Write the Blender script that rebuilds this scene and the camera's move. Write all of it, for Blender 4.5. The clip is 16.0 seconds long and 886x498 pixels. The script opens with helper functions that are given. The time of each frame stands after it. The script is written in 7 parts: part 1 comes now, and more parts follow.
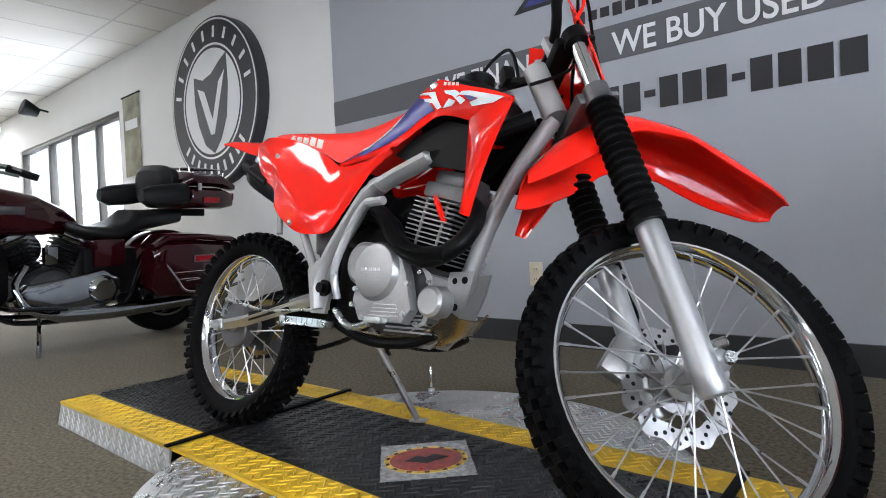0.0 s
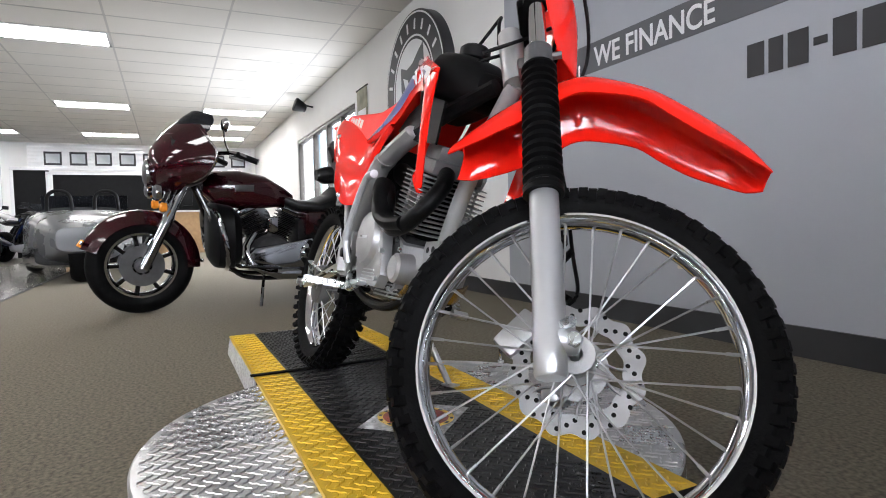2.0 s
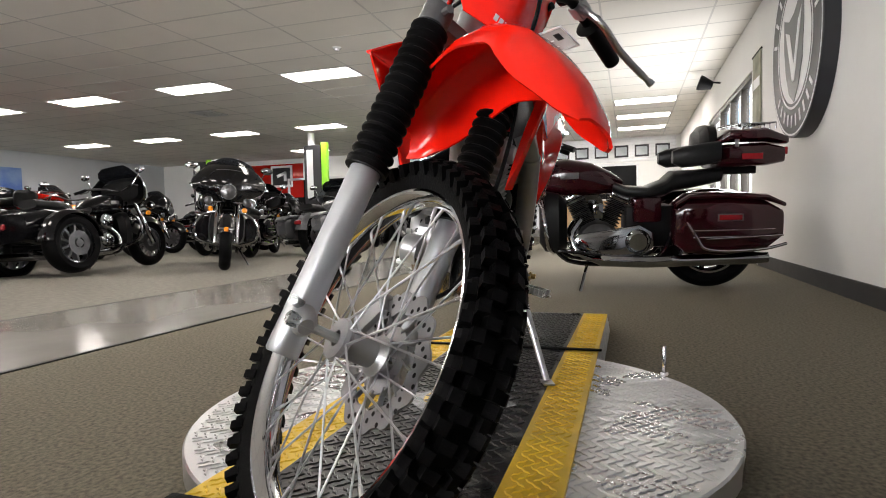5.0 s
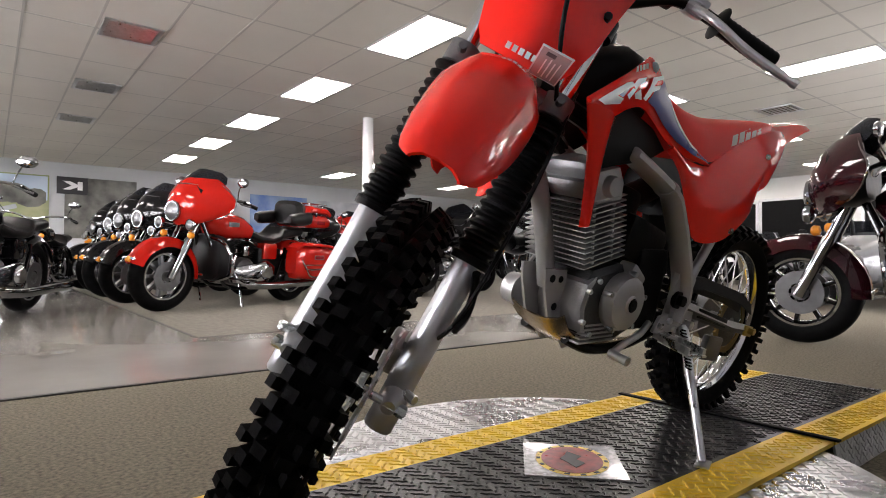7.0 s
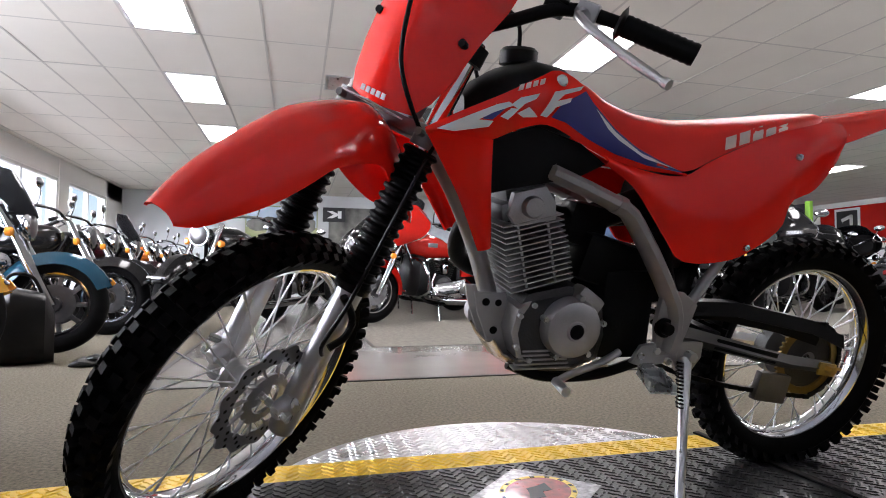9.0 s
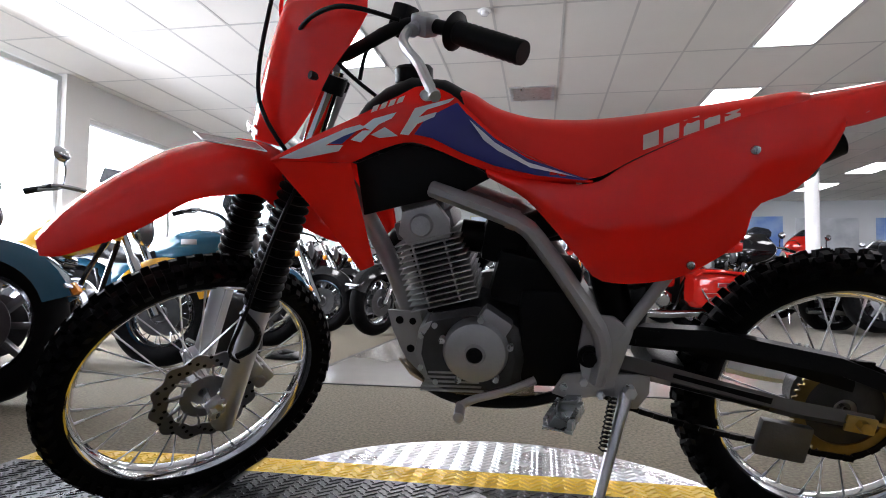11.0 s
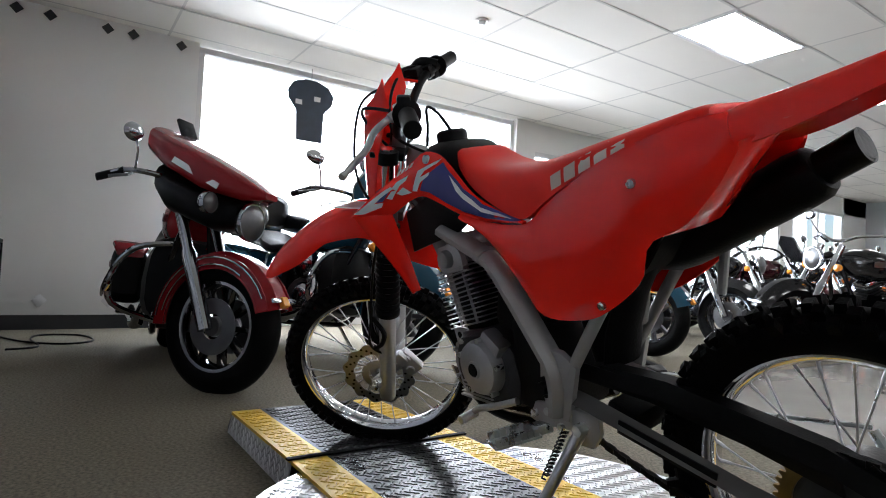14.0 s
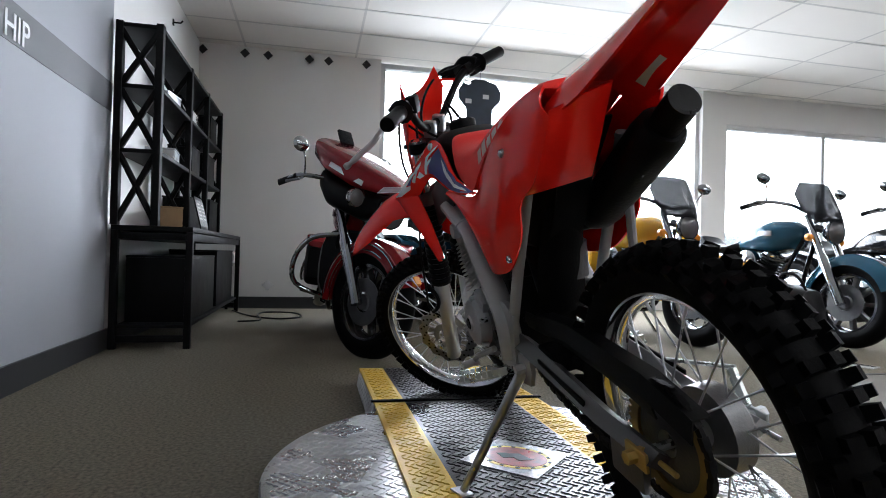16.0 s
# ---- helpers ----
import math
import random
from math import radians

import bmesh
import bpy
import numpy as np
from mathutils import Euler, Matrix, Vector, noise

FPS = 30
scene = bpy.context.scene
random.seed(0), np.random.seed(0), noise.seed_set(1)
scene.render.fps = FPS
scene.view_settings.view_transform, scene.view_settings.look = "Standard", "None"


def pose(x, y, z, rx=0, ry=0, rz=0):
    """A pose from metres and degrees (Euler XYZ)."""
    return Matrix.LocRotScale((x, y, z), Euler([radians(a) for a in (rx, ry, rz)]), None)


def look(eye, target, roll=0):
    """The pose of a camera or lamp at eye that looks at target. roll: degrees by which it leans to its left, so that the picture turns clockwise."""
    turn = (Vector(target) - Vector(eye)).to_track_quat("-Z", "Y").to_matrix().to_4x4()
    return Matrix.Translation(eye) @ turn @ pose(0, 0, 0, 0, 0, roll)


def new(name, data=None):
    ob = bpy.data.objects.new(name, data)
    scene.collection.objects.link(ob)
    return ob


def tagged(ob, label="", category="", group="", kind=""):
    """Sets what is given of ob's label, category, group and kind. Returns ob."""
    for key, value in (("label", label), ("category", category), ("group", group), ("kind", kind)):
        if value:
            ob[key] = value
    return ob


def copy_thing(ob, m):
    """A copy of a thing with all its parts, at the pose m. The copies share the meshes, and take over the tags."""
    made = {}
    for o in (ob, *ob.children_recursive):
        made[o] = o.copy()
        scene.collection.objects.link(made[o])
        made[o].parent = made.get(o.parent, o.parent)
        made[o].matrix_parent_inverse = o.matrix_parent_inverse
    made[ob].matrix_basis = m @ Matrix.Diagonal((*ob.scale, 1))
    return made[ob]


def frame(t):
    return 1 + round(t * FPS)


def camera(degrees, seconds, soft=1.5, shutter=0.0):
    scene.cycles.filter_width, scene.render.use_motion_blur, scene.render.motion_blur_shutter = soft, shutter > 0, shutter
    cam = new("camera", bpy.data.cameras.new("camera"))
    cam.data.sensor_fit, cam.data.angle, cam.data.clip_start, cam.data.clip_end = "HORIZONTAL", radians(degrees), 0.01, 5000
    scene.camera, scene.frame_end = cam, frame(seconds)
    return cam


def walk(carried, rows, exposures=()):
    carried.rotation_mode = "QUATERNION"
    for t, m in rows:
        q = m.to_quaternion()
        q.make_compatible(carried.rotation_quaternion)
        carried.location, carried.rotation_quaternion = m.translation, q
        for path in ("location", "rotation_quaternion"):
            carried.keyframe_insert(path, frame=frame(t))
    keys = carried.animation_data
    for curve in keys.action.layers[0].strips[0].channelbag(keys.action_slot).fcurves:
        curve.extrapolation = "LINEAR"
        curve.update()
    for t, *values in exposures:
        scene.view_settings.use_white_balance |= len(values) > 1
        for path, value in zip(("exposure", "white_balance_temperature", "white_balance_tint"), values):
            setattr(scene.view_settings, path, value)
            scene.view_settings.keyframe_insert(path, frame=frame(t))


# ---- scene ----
cam = camera(75.0, 16.0, soft=1.0)
PATH = [
    (0, (1.038, -0.961, 0.606), (-0.244, 0.573, 0.554), -2.6),
    (0.5, (1.161, -0.875, 0.603), (-0.258, 0.533, 0.538), -2.8),
    (1, (1.263, -0.762, 0.592), (-0.281, 0.506, 0.519), -1.4),
    (1.5, (1.359, -0.641, 0.578), (-0.325, 0.433, 0.468), -1.1),
    (2, (1.442, -0.522, 0.566), (-0.363, 0.336, 0.473), -1.6),
    (2.5, (1.52, -0.373, 0.558), (-0.385, 0.231, 0.488), -1.8),
    (3, (1.549, -0.203, 0.545), (-0.419, 0.142, 0.457), -2.0),
    (3.2, (1.563, -0.129, 0.551), (-0.419, 0.12, 0.46), -2.1),
    (5.3, (1.454, 0.492, 0.522), (-0.368, -0.331, 0.471), -1.0),
    (5.5, (1.44, 0.553, 0.529), (-0.309, -0.416, 0.51), -0.8),
    (6, (1.378, 0.675, 0.541), (-0.214, -0.535, 0.537), -1.4),
    (6.5, (1.272, 0.758, 0.528), (-0.172, -0.626, 0.555), -0.2),
    (7, (1.157, 0.823, 0.528), (-0.078, -0.749, 0.562), 0.4),
    (7.5, (1.039, 0.928, 0.522), (0.01, -0.784, 0.614), 0.7),
    (8, (0.919, 1.019, 0.531), (0.1, -0.803, 0.637), -0.2),
    (8.5, (0.783, 1.087, 0.53), (0.109, -0.794, 0.614), -0.2),
    (9, (0.648, 1.141, 0.545), (0.157, -0.796, 0.631), 0.2),
    (9.2, (0.598, 1.154, 0.544), (0.15, -0.793, 0.636), 0.2),
    (11.3, (-0.076, 1.175, 0.574), (0.424, -0.758, 0.68), 0.6),
    (11.5, (-0.134, 1.166, 0.565), (0.479, -0.734, 0.676), 0.5),
    (12, (-0.288, 1.133, 0.601), (0.613, -0.65, 0.703), -0.4),
    (12.5, (-0.426, 1.083, 0.596), (0.678, -0.583, 0.687), 0.4),
    (13, (-0.589, 1.024, 0.611), (0.729, -0.476, 0.717), 1.9),
    (13.5, (-0.719, 0.963, 0.618), (0.775, -0.362, 0.734), 2.4),
    (14, (-0.845, 0.884, 0.644), (0.817, -0.227, 0.717), 2.6),
    (14.5, (-0.958, 0.788, 0.628), (0.794, -0.175, 0.692), 2.8),
    (15, (-1.069, 0.688, 0.621), (0.767, -0.106, 0.637), 2.7),
    (15.5, (-1.147, 0.619, 0.614), (0.74, -0.042, 0.642), 2.3),
    (16, (-1.247, 0.521, 0.604), (0.705, 0.084, 0.624), 1.5),
]
walk(cam, [(t, look(e, g, r)) for t, e, g, r in PATH], [(0.0, 0.41, 6100, 11), (3.0, 0.43, 6550, 14), (5.5, 0.40, 6950, 13), (7.5, 0.55, 6750, 18), (9.0, 0.72, 6350, 18), (12.5, 0.50, 6150, 13), (14.0, 0.45, 6150, 11), (16.0, 0.26, 6050, 11)])

# ---- light ----
world = bpy.data.worlds.new("world")
scene.world = world
world.use_nodes = True
wn = world.node_tree.nodes
sky = wn.new("ShaderNodeTexSky")
sky.sky_type, sky.sun_disc = "NISHITA", False
sky.sun_elevation, sky.sun_rotation = radians(48), radians(80)
world.node_tree.links.new(sky.outputs[0], wn["Background"].inputs[0])
wn["Background"].inputs[1].default_value = 0.12
sun = new("sun", bpy.data.lights.new("sun", "SUN"))
sun.data.energy, sun.data.angle, sun.data.color = 2.0, radians(0.6), (1.0, 0.95, 0.88)
sun.matrix_world = look((30, 18, 40), (0, 0, 0))

# daylight standing in the window openings
for nm, at, aim, sx, sy, watt in (("window_light_front", (4.93, -2.1, 1.5), (0, -2.1, -1.2), 3.8, 2.1, 205), ("window_light_far", (4.93, -8.0, 1.4), (0, -8.0, -1.0), 6.8, 1.8, 60), ("window_light_side", (-7.35, 1.62, 1.3), (-7.35, -3, 1.6), 3.9, 1.9, 100)):
    lamp = new(nm, bpy.data.lights.new(nm, "AREA"))
    lamp.data.shape, lamp.data.size, lamp.data.size_y, lamp.data.energy, lamp.data.color = "RECTANGLE", sx, sy, watt, (0.92, 0.96, 1.0)
    lamp.matrix_world = look(at, aim)

CEIL, WALL, FRONT, REAR, SIDE = 2.706, 1.71, 5.02, -15.0, -15.2


# ---- materials ----
def mat(name, col, rough=0.5, metal=0.0, var=0.12, scale=6.0, bump=0.0, bscale=80.0, coat=0.0, col2=None, rvar=0.08, spec=0.5):
    m = bpy.data.materials.new(name)
    m.use_nodes = True
    n, l = m.node_tree.nodes, m.node_tree.links
    b = n["Principled BSDF"]
    b.inputs["Roughness"].default_value, b.inputs["Metallic"].default_value = rough, metal
    b.inputs["Specular IOR Level"].default_value = spec
    b.inputs["Coat Weight"].default_value, b.inputs["Coat Roughness"].default_value = coat, 0.06
    tc = n.new("ShaderNodeTexCoord")
    t1 = n.new("ShaderNodeTexNoise")
    t1.inputs["Scale"].default_value, t1.inputs["Detail"].default_value = scale, 6
    l.new(tc.outputs["Object"], t1.inputs["Vector"])
    ramp = n.new("ShaderNodeValToRGB")
    ramp.color_ramp.elements[0].position, ramp.color_ramp.elements[1].position = 0.3, 0.7
    c2 = col2 or [min(1, c * (1 + var)) for c in col]
    c1 = col if col2 else [c * (1 - var) for c in col]
    ramp.color_ramp.elements[0].color, ramp.color_ramp.elements[1].color = (*c1, 1), (*c2, 1)
    l.new(t1.outputs["Fac"], ramp.inputs[0])
    l.new(ramp.outputs[0], b.inputs["Base Color"])
    mr = n.new("ShaderNodeMapRange")
    mr.inputs["To Min"].default_value, mr.inputs["To Max"].default_value = max(0.02, rough - rvar), min(1, rough + rvar)
    l.new(t1.outputs["Fac"], mr.inputs["Value"])
    l.new(mr.outputs[0], b.inputs["Roughness"])
    if bump:
        t2 = n.new("ShaderNodeTexNoise")
        t2.inputs["Scale"].default_value, t2.inputs["Detail"].default_value = bscale, 3
        l.new(tc.outputs["Object"], t2.inputs["Vector"])
        bp = n.new("ShaderNodeBump")
        bp.inputs["Strength"].default_value, bp.inputs["Distance"].default_value = bump, 0.004
        l.new(t2.outputs["Fac"], bp.inputs["Height"])
        l.new(bp.outputs[0], b.inputs["Normal"])
    return m


def glow(name, col, strength):
    m = bpy.data.materials.new(name)
    m.use_nodes = True
    b = m.node_tree.nodes["Principled BSDF"]
    b.inputs["Base Color"].default_value = (*col, 1)
    b.inputs["Emission Color"].default_value, b.inputs["Emission Strength"].default_value = (*col, 1), strength
    return m


def clear(name, col, rough=0.03, alpha=0.25):
    m = bpy.data.materials.new(name)
    m.use_nodes = True
    b = m.node_tree.nodes["Principled BSDF"]
    b.inputs["Base Color"].default_value, b.inputs["Roughness"].default_value = (*col, 1), rough
    b.inputs["Transmission Weight"].default_value, b.inputs["IOR"].default_value = 1.0, 1.15
    b.inputs["Alpha"].default_value = alpha
    return m


RED = mat("red_plastic", (1.0, 0.016, 0.007), 0.075, 0, 0.03, 4, 0.006, 40, 0.0, None, 0.03, 0.5)
SEAT = mat("red_vinyl", (0.95, 0.022, 0.010), 0.42, 0, 0.05, 5, 0.12, 500, 0.0, None, 0.06, 0.35)
BLACKP = mat("black_plastic", (0.004, 0.004, 0.0044), 0.42, 0, 0.3, 9, 0.08, 300, spec=0.12)
RUBBER = mat("tyre_rubber", (0.0035, 0.0035, 0.0038), 0.6, 0, 0.35, 14, 0.2, 200, spec=0.06)
GAITER = mat("gaiter_rubber", (0.003, 0.003, 0.0033), 0.5, 0, 0.3, 14, 0.1, 200, spec=0.08)
CHROME = mat("chrome", (0.74, 0.75, 0.77), 0.08, 1, 0.05, 10, 0, 1, 0, None, 0.05)
STEEL = mat("brushed_steel", (0.60, 0.61, 0.63), 0.3, 1, 0.12, 20, 0.05, 200)
ALU = mat("silver_painted_metal", (0.50, 0.51, 0.53), 0.36, 0.75, 0.06, 8, 0.03, 200)
FRAMEP = mat("grey_painted_frame", (0.36, 0.355, 0.35), 0.42, 0.45, 0.08, 7, 0.05, 150)
CAST = mat("cast_aluminium", (0.42, 0.42, 0.425), 0.4, 0.8, 0.12, 16, 0.18, 260)
FINM = mat("dark_engine_metal", (0.17, 0.17, 0.175), 0.42, 0.75, 0.2, 16, 0.2, 220)
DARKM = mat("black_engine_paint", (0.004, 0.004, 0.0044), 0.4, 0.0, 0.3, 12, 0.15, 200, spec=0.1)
ZINC = mat("zinc_plating", (0.55, 0.58, 0.58), 0.28, 0.9, 0.15, 30, 0.1, 200)
GOLD = mat("gold_zinc", (0.55, 0.40, 0.13), 0.32, 0.9, 0.2, 30, 0.1, 200)
WHITE = mat("white_decal", (0.78, 0.78, 0.79), 0.32, 0, 0.04, 8)
BLUE = mat("blue_decal", (0.028, 0.03, 0.20), 0.3, 0, 0.1, 8)
CREAM = mat("cream_print", (0.78, 0.62, 0.55), 0.4, 0, 0.06, 30)
YELLOW = mat("yellow_deck_paint", (0.74, 0.47, 0.02), 0.42, 0.1, 0.14, 9, 0.15, 120)
DECK = mat("black_deck_paint", (0.009, 0.009, 0.0095), 0.30, 0.0, 0.35, 7, 0.15, 120, spec=0.38)
PLATE = mat("bright_tread_plate", (0.60, 0.60, 0.61), 0.28, 0.92, 0.12, 5, 0.08, 90)
WALLW = mat("white_wall_paint", (0.76, 0.755, 0.74), 0.75, 0, 0.03, 1.2, 0.06, 160)
WALLG = mat("grey_wall_paint", (0.36, 0.375, 0.41), 0.65, 0, 0.03, 1.2, 0.06, 160)
BANDG = mat("dark_grey_band", (0.105, 0.108, 0.118), 0.6, 0, 0.05, 2, 0.05, 160)
LETW = mat("white_lettering", (0.75, 0.75, 0.76), 0.5, 0, 0.03, 6)
LETB = mat("black_lettering", (0.016, 0.016, 0.02), 0.45, 0, 0.1, 6)
BASEB = mat("charcoal_baseboard", (0.03, 0.031, 0.034), 0.5, 0, 0.15, 6)
CEILM = mat("ceiling_tile", (0.66, 0.64, 0.60), 0.9, 0, 0.05, 0.9, 0.35, 110)
TBAR = mat("ceiling_grid", (0.46, 0.45, 0.43), 0.6, 0, 0.05, 3)
CARPET = mat("speckled_carpet", (0.076, 0.066, 0.045), 0.95, 0, 0.5, 85, 0.55, 420, 0, (0.215, 0.188, 0.135), 0.03)
TILE = mat("polished_floor_tile", (0.30, 0.285, 0.26), 0.13, 0, 0.1, 1.5, 0.02, 30)
CARPETB = mat("low_pile_beige_carpet", (0.13, 0.12, 0.10), 0.85, 0, 0.3, 22, 0.5, 240, 0, (0.21, 0.195, 0.165), 0.05)
SEAM = mat("floor_edge_strip", (0.03, 0.028, 0.025), 0.6, 0, 0.2, 10)
LAMP = glow("lamp_diffuser", (1.0, 0.985, 0.95), 15.0)
DAY = glow("daylight_outside", (0.93, 0.97, 1.0), 8.0)
GLASS = clear("window_glass", (0.97, 0.99, 1.0), 0.02, 0.12)
TINT = clear("smoked_windshield", (0.012, 0.013, 0.016), 0.05, 0.88)
TINT.node_tree.nodes["Principled BSDF"].inputs["Transmission Weight"].default_value = 0.0
LENS = clear("lamp_glass", (0.9, 0.92, 0.95), 0.05, 0.6)
AMBER = mat("amber_lens", (0.75, 0.25, 0.02), 0.2, 0, 0.1, 20, 0, 1, 0.5)
LEATHER = mat("black_vinyl_seat", (0.007, 0.007, 0.0075), 0.38, 0, 0.3, 12, 0.15, 160, spec=0.2)
MAROON = mat("maroon_paint", (0.020, 0.0012, 0.0032), 0.08, 0.0, 0.1, 3, 0, 1, 0.3, spec=0.4)
TRED = mat("bright_red_paint", (0.44, 0.012, 0.007), 0.09, 0.1, 0.08, 3, 0, 1, 0.25, spec=0.3)
DRED = mat("deep_red_paint", (0.22, 0.008, 0.012), 0.14, 0.1, 0.1, 3, 0, 1, 0.25, spec=0.3)
GLOSSB = mat("gloss_black_paint", (0.005, 0.005, 0.006), 0.12, 0.0, 0.2, 3, 0, 1, 0.25, spec=0.3)
# Teal includes the sky's reflection, put into the base colour.
TEAL = mat("sky_tinted_teal_paint", (0.012, 0.06, 0.10), 0.12, 0.2, 0.15, 3, 0, 1, 0.25, spec=0.45)
YPAINT = mat("yellow_paint", (0.72, 0.36, 0.02), 0.16, 0.05, 0.1, 3, 0, 1, 1.0)
OPAINT = mat("orange_paint", (0.70, 0.16, 0.02), 0.16, 0.05, 0.1, 3, 0, 1, 1.0)
GPAINT = mat("grey_metallic_paint", (0.09, 0.093, 0.10), 0.28, 0.0, 0.1, 3, 0, 1, 0.2, spec=0.3)
BPAINT = mat("blue_paint", (0.02, 0.08, 0.40), 0.16, 0.1, 0.1, 3, 0, 1, 1.0)
WPAINT = mat("white_paint", (0.75, 0.75, 0.76), 0.2, 0.0, 0.05, 3, 0, 1, 1.0)
SHELFM = mat("black_powder_coat", (0.006, 0.006, 0.0065), 0.5, 0.0, 0.25, 8, 0.1, 300, spec=0.12)


# ---- mesh helpers ----
def finish(bm, angle=0.6):
    bmesh.ops.recalc_face_normals(bm, faces=bm.faces)
    for f in bm.faces:
        f.smooth = True
    for e in bm.edges:
        if len(e.link_faces) == 2 and e.calc_face_angle(0) > angle:
            e.smooth = False


def part(name, bm, material, parent=None, label="", xf=None, angle=0.6):
    if xf is not None:
        bmesh.ops.transform(bm, matrix=xf, verts=bm.verts)
    finish(bm, angle)
    me = bpy.data.meshes.new(name)
    bm.to_mesh(me)
    bm.free()
    me.materials.append(material)
    ob = new(name, me)
    if parent:
        ob.parent = parent
    if label:
        ob["label"] = label
    return ob


def thing(name, label, category, m=None, group=""):
    ob = new(name)
    ob.empty_display_size = 0.1
    if m is not None:
        ob.matrix_basis = m
    return tagged(ob, label, category, group)


def spline(pts, n=6):
    p = [Vector(q) for q in pts]
    if len(p) < 3:
        return p
    out = []
    for i in range(len(p) - 1):
        a, b, c, d = p[max(i - 1, 0)], p[i], p[i + 1], p[min(i + 2, len(p) - 1)]
        for k in range(n):
            t = k / n
            out.append(0.5 * ((2 * b) + (c - a) * t + (2 * a - 5 * b + 4 * c - d) * t * t + (3 * b - a - 3 * c + d) * t ** 3))
    return out + [p[-1]]


def tube(pts, r, seg=10, bm=None, flat=1.0, up=(0, 0, 1)):
    bm = bm or bmesh.new()
    p = [Vector(q) for q in pts]
    rs = r if isinstance(r, (list, tuple)) else [r] * len(p)
    rings = []
    ref = Vector(up)
    for i, q in enumerate(p):
        d = (p[min(i + 1, len(p) - 1)] - p[max(i - 1, 0)]).normalized()
        side = d.cross(ref)
        if side.length < 0.05:
            side = d.cross(Vector((0, 1, 0.1)))
        side.normalize()
        up2 = side.cross(d)
        rings.append([bm.verts.new(q + rs[i] * (math.cos(a) * side * flat + math.sin(a) * up2)) for a in (2 * math.pi * k / seg for k in range(seg))])
    for a, b in zip(rings, rings[1:]):
        for k in range(seg):
            bm.faces.new((a[k], a[(k + 1) % seg], b[(k + 1) % seg], b[k]))
    bm.faces.new(rings[0])
    bm.faces.new(list(reversed(rings[-1])))
    return bm


def rod(a, b, r, seg=10, bm=None):
    return tube([a, b], r, seg, bm)


def box(size, at=(0, 0, 0), rot=(0, 0, 0), bevel=0.0, bm=None):
    bm = bm or bmesh.new()
    made = bmesh.ops.create_cube(bm, size=1.0)["verts"]
    m = pose(*at, *rot) @ Matrix.Diagonal((*size, 1))
    bmesh.ops.transform(bm, matrix=m, verts=made)
    if bevel:
        edges = list({e for v in made for e in v.link_edges})
        bmesh.ops.bevel(bm, geom=edges, offset=bevel, segments=2, profile=0.6, affect="EDGES")
    return bm


def lathe(profile, m=Matrix(), seg=32, bm=None, closed=False):
    """Turns (radius, height) pairs about the local z axis."""
    bm = bm or bmesh.new()
    rings = []
    for r, h in profile:
        if r < 1e-6:
            rings.append([bm.verts.new(m @ Vector((0, 0, h)))] * seg)
        else:
            rings.append([bm.verts.new(m @ Vector((r * math.cos(a), r * math.sin(a), h))) for a in (2 * math.pi * k / seg for k in range(seg))])
    pairs = list(zip(rings, rings[1:])) + ([(rings[-1], rings[0])] if closed else [])
    for a, b in pairs:
        for k in range(seg):
            vs = []
            for v in (a[k], a[(k + 1) % seg], b[(k + 1) % seg], b[k]):
                if v not in vs:
                    vs.append(v)
            if len(vs) > 2:
                bm.faces.new(vs)
    return bm


def loft(rings, bm=None, caps=True):
    bm = bm or bmesh.new()
    vr = [[bm.verts.new(p) for p in ring] for ring in rings]
    n = len(vr[0])
    for a, b in zip(vr, vr[1:]):
        for k in range(n):
            bm.faces.new((a[k], a[(k + 1) % n], b[(k + 1) % n], b[k]))
    if caps:
        bm.faces.new(vr[0])
        bm.faces.new(list(reversed(vr[-1])))
    return bm


def sheet(rows, thick=0.003, bm=None):
    """A curved sheet through rows of points, with thickness."""
    bm = bm or bmesh.new()
    vr = [[bm.verts.new(p) for p in row] for row in rows]
    faces = []
    for a, b in zip(vr, vr[1:]):
        for k in range(len(a) - 1):
            faces.append(bm.faces.new((a[k], a[k + 1], b[k + 1], b[k])))
    bmesh.ops.recalc_face_normals(bm, faces=faces)
    if thick:
        bmesh.ops.solidify(bm, geom=faces, thickness=thick)
    return bm


def resample(pts, n):
    p = spline(pts, 8)
    d = [0.0]
    for a, b in zip(p, p[1:]):
        d.append(d[-1] + (b - a).length)
    out, j = [], 0
    for k in range(n):
        t = d[-1] * k / (n - 1)
        while j < len(d) - 2 and d[j + 1] < t:
            j += 1
        f = (t - d[j]) / max(d[j + 1] - d[j], 1e-9)
        out.append(p[j].lerp(p[j + 1], min(max(f, 0), 1)))
    return out


def panel_rows(upper, lower, n=28, rows=7, bulge=0.012, side=1):
    """Rows between two edges, bulged outwards across the middle; side mirrors it."""
    u, w = resample(upper, n), resample(lower, n)
    out = []
    for r in range(rows):
        s = r / (rows - 1)
        row = []
        for a, b in zip(u, w):
            q = a.lerp(b, s)
            q.y = (q.y + bulge * 4 * s * (1 - s)) * side
            row.append(q)
        out.append(row)
    return out


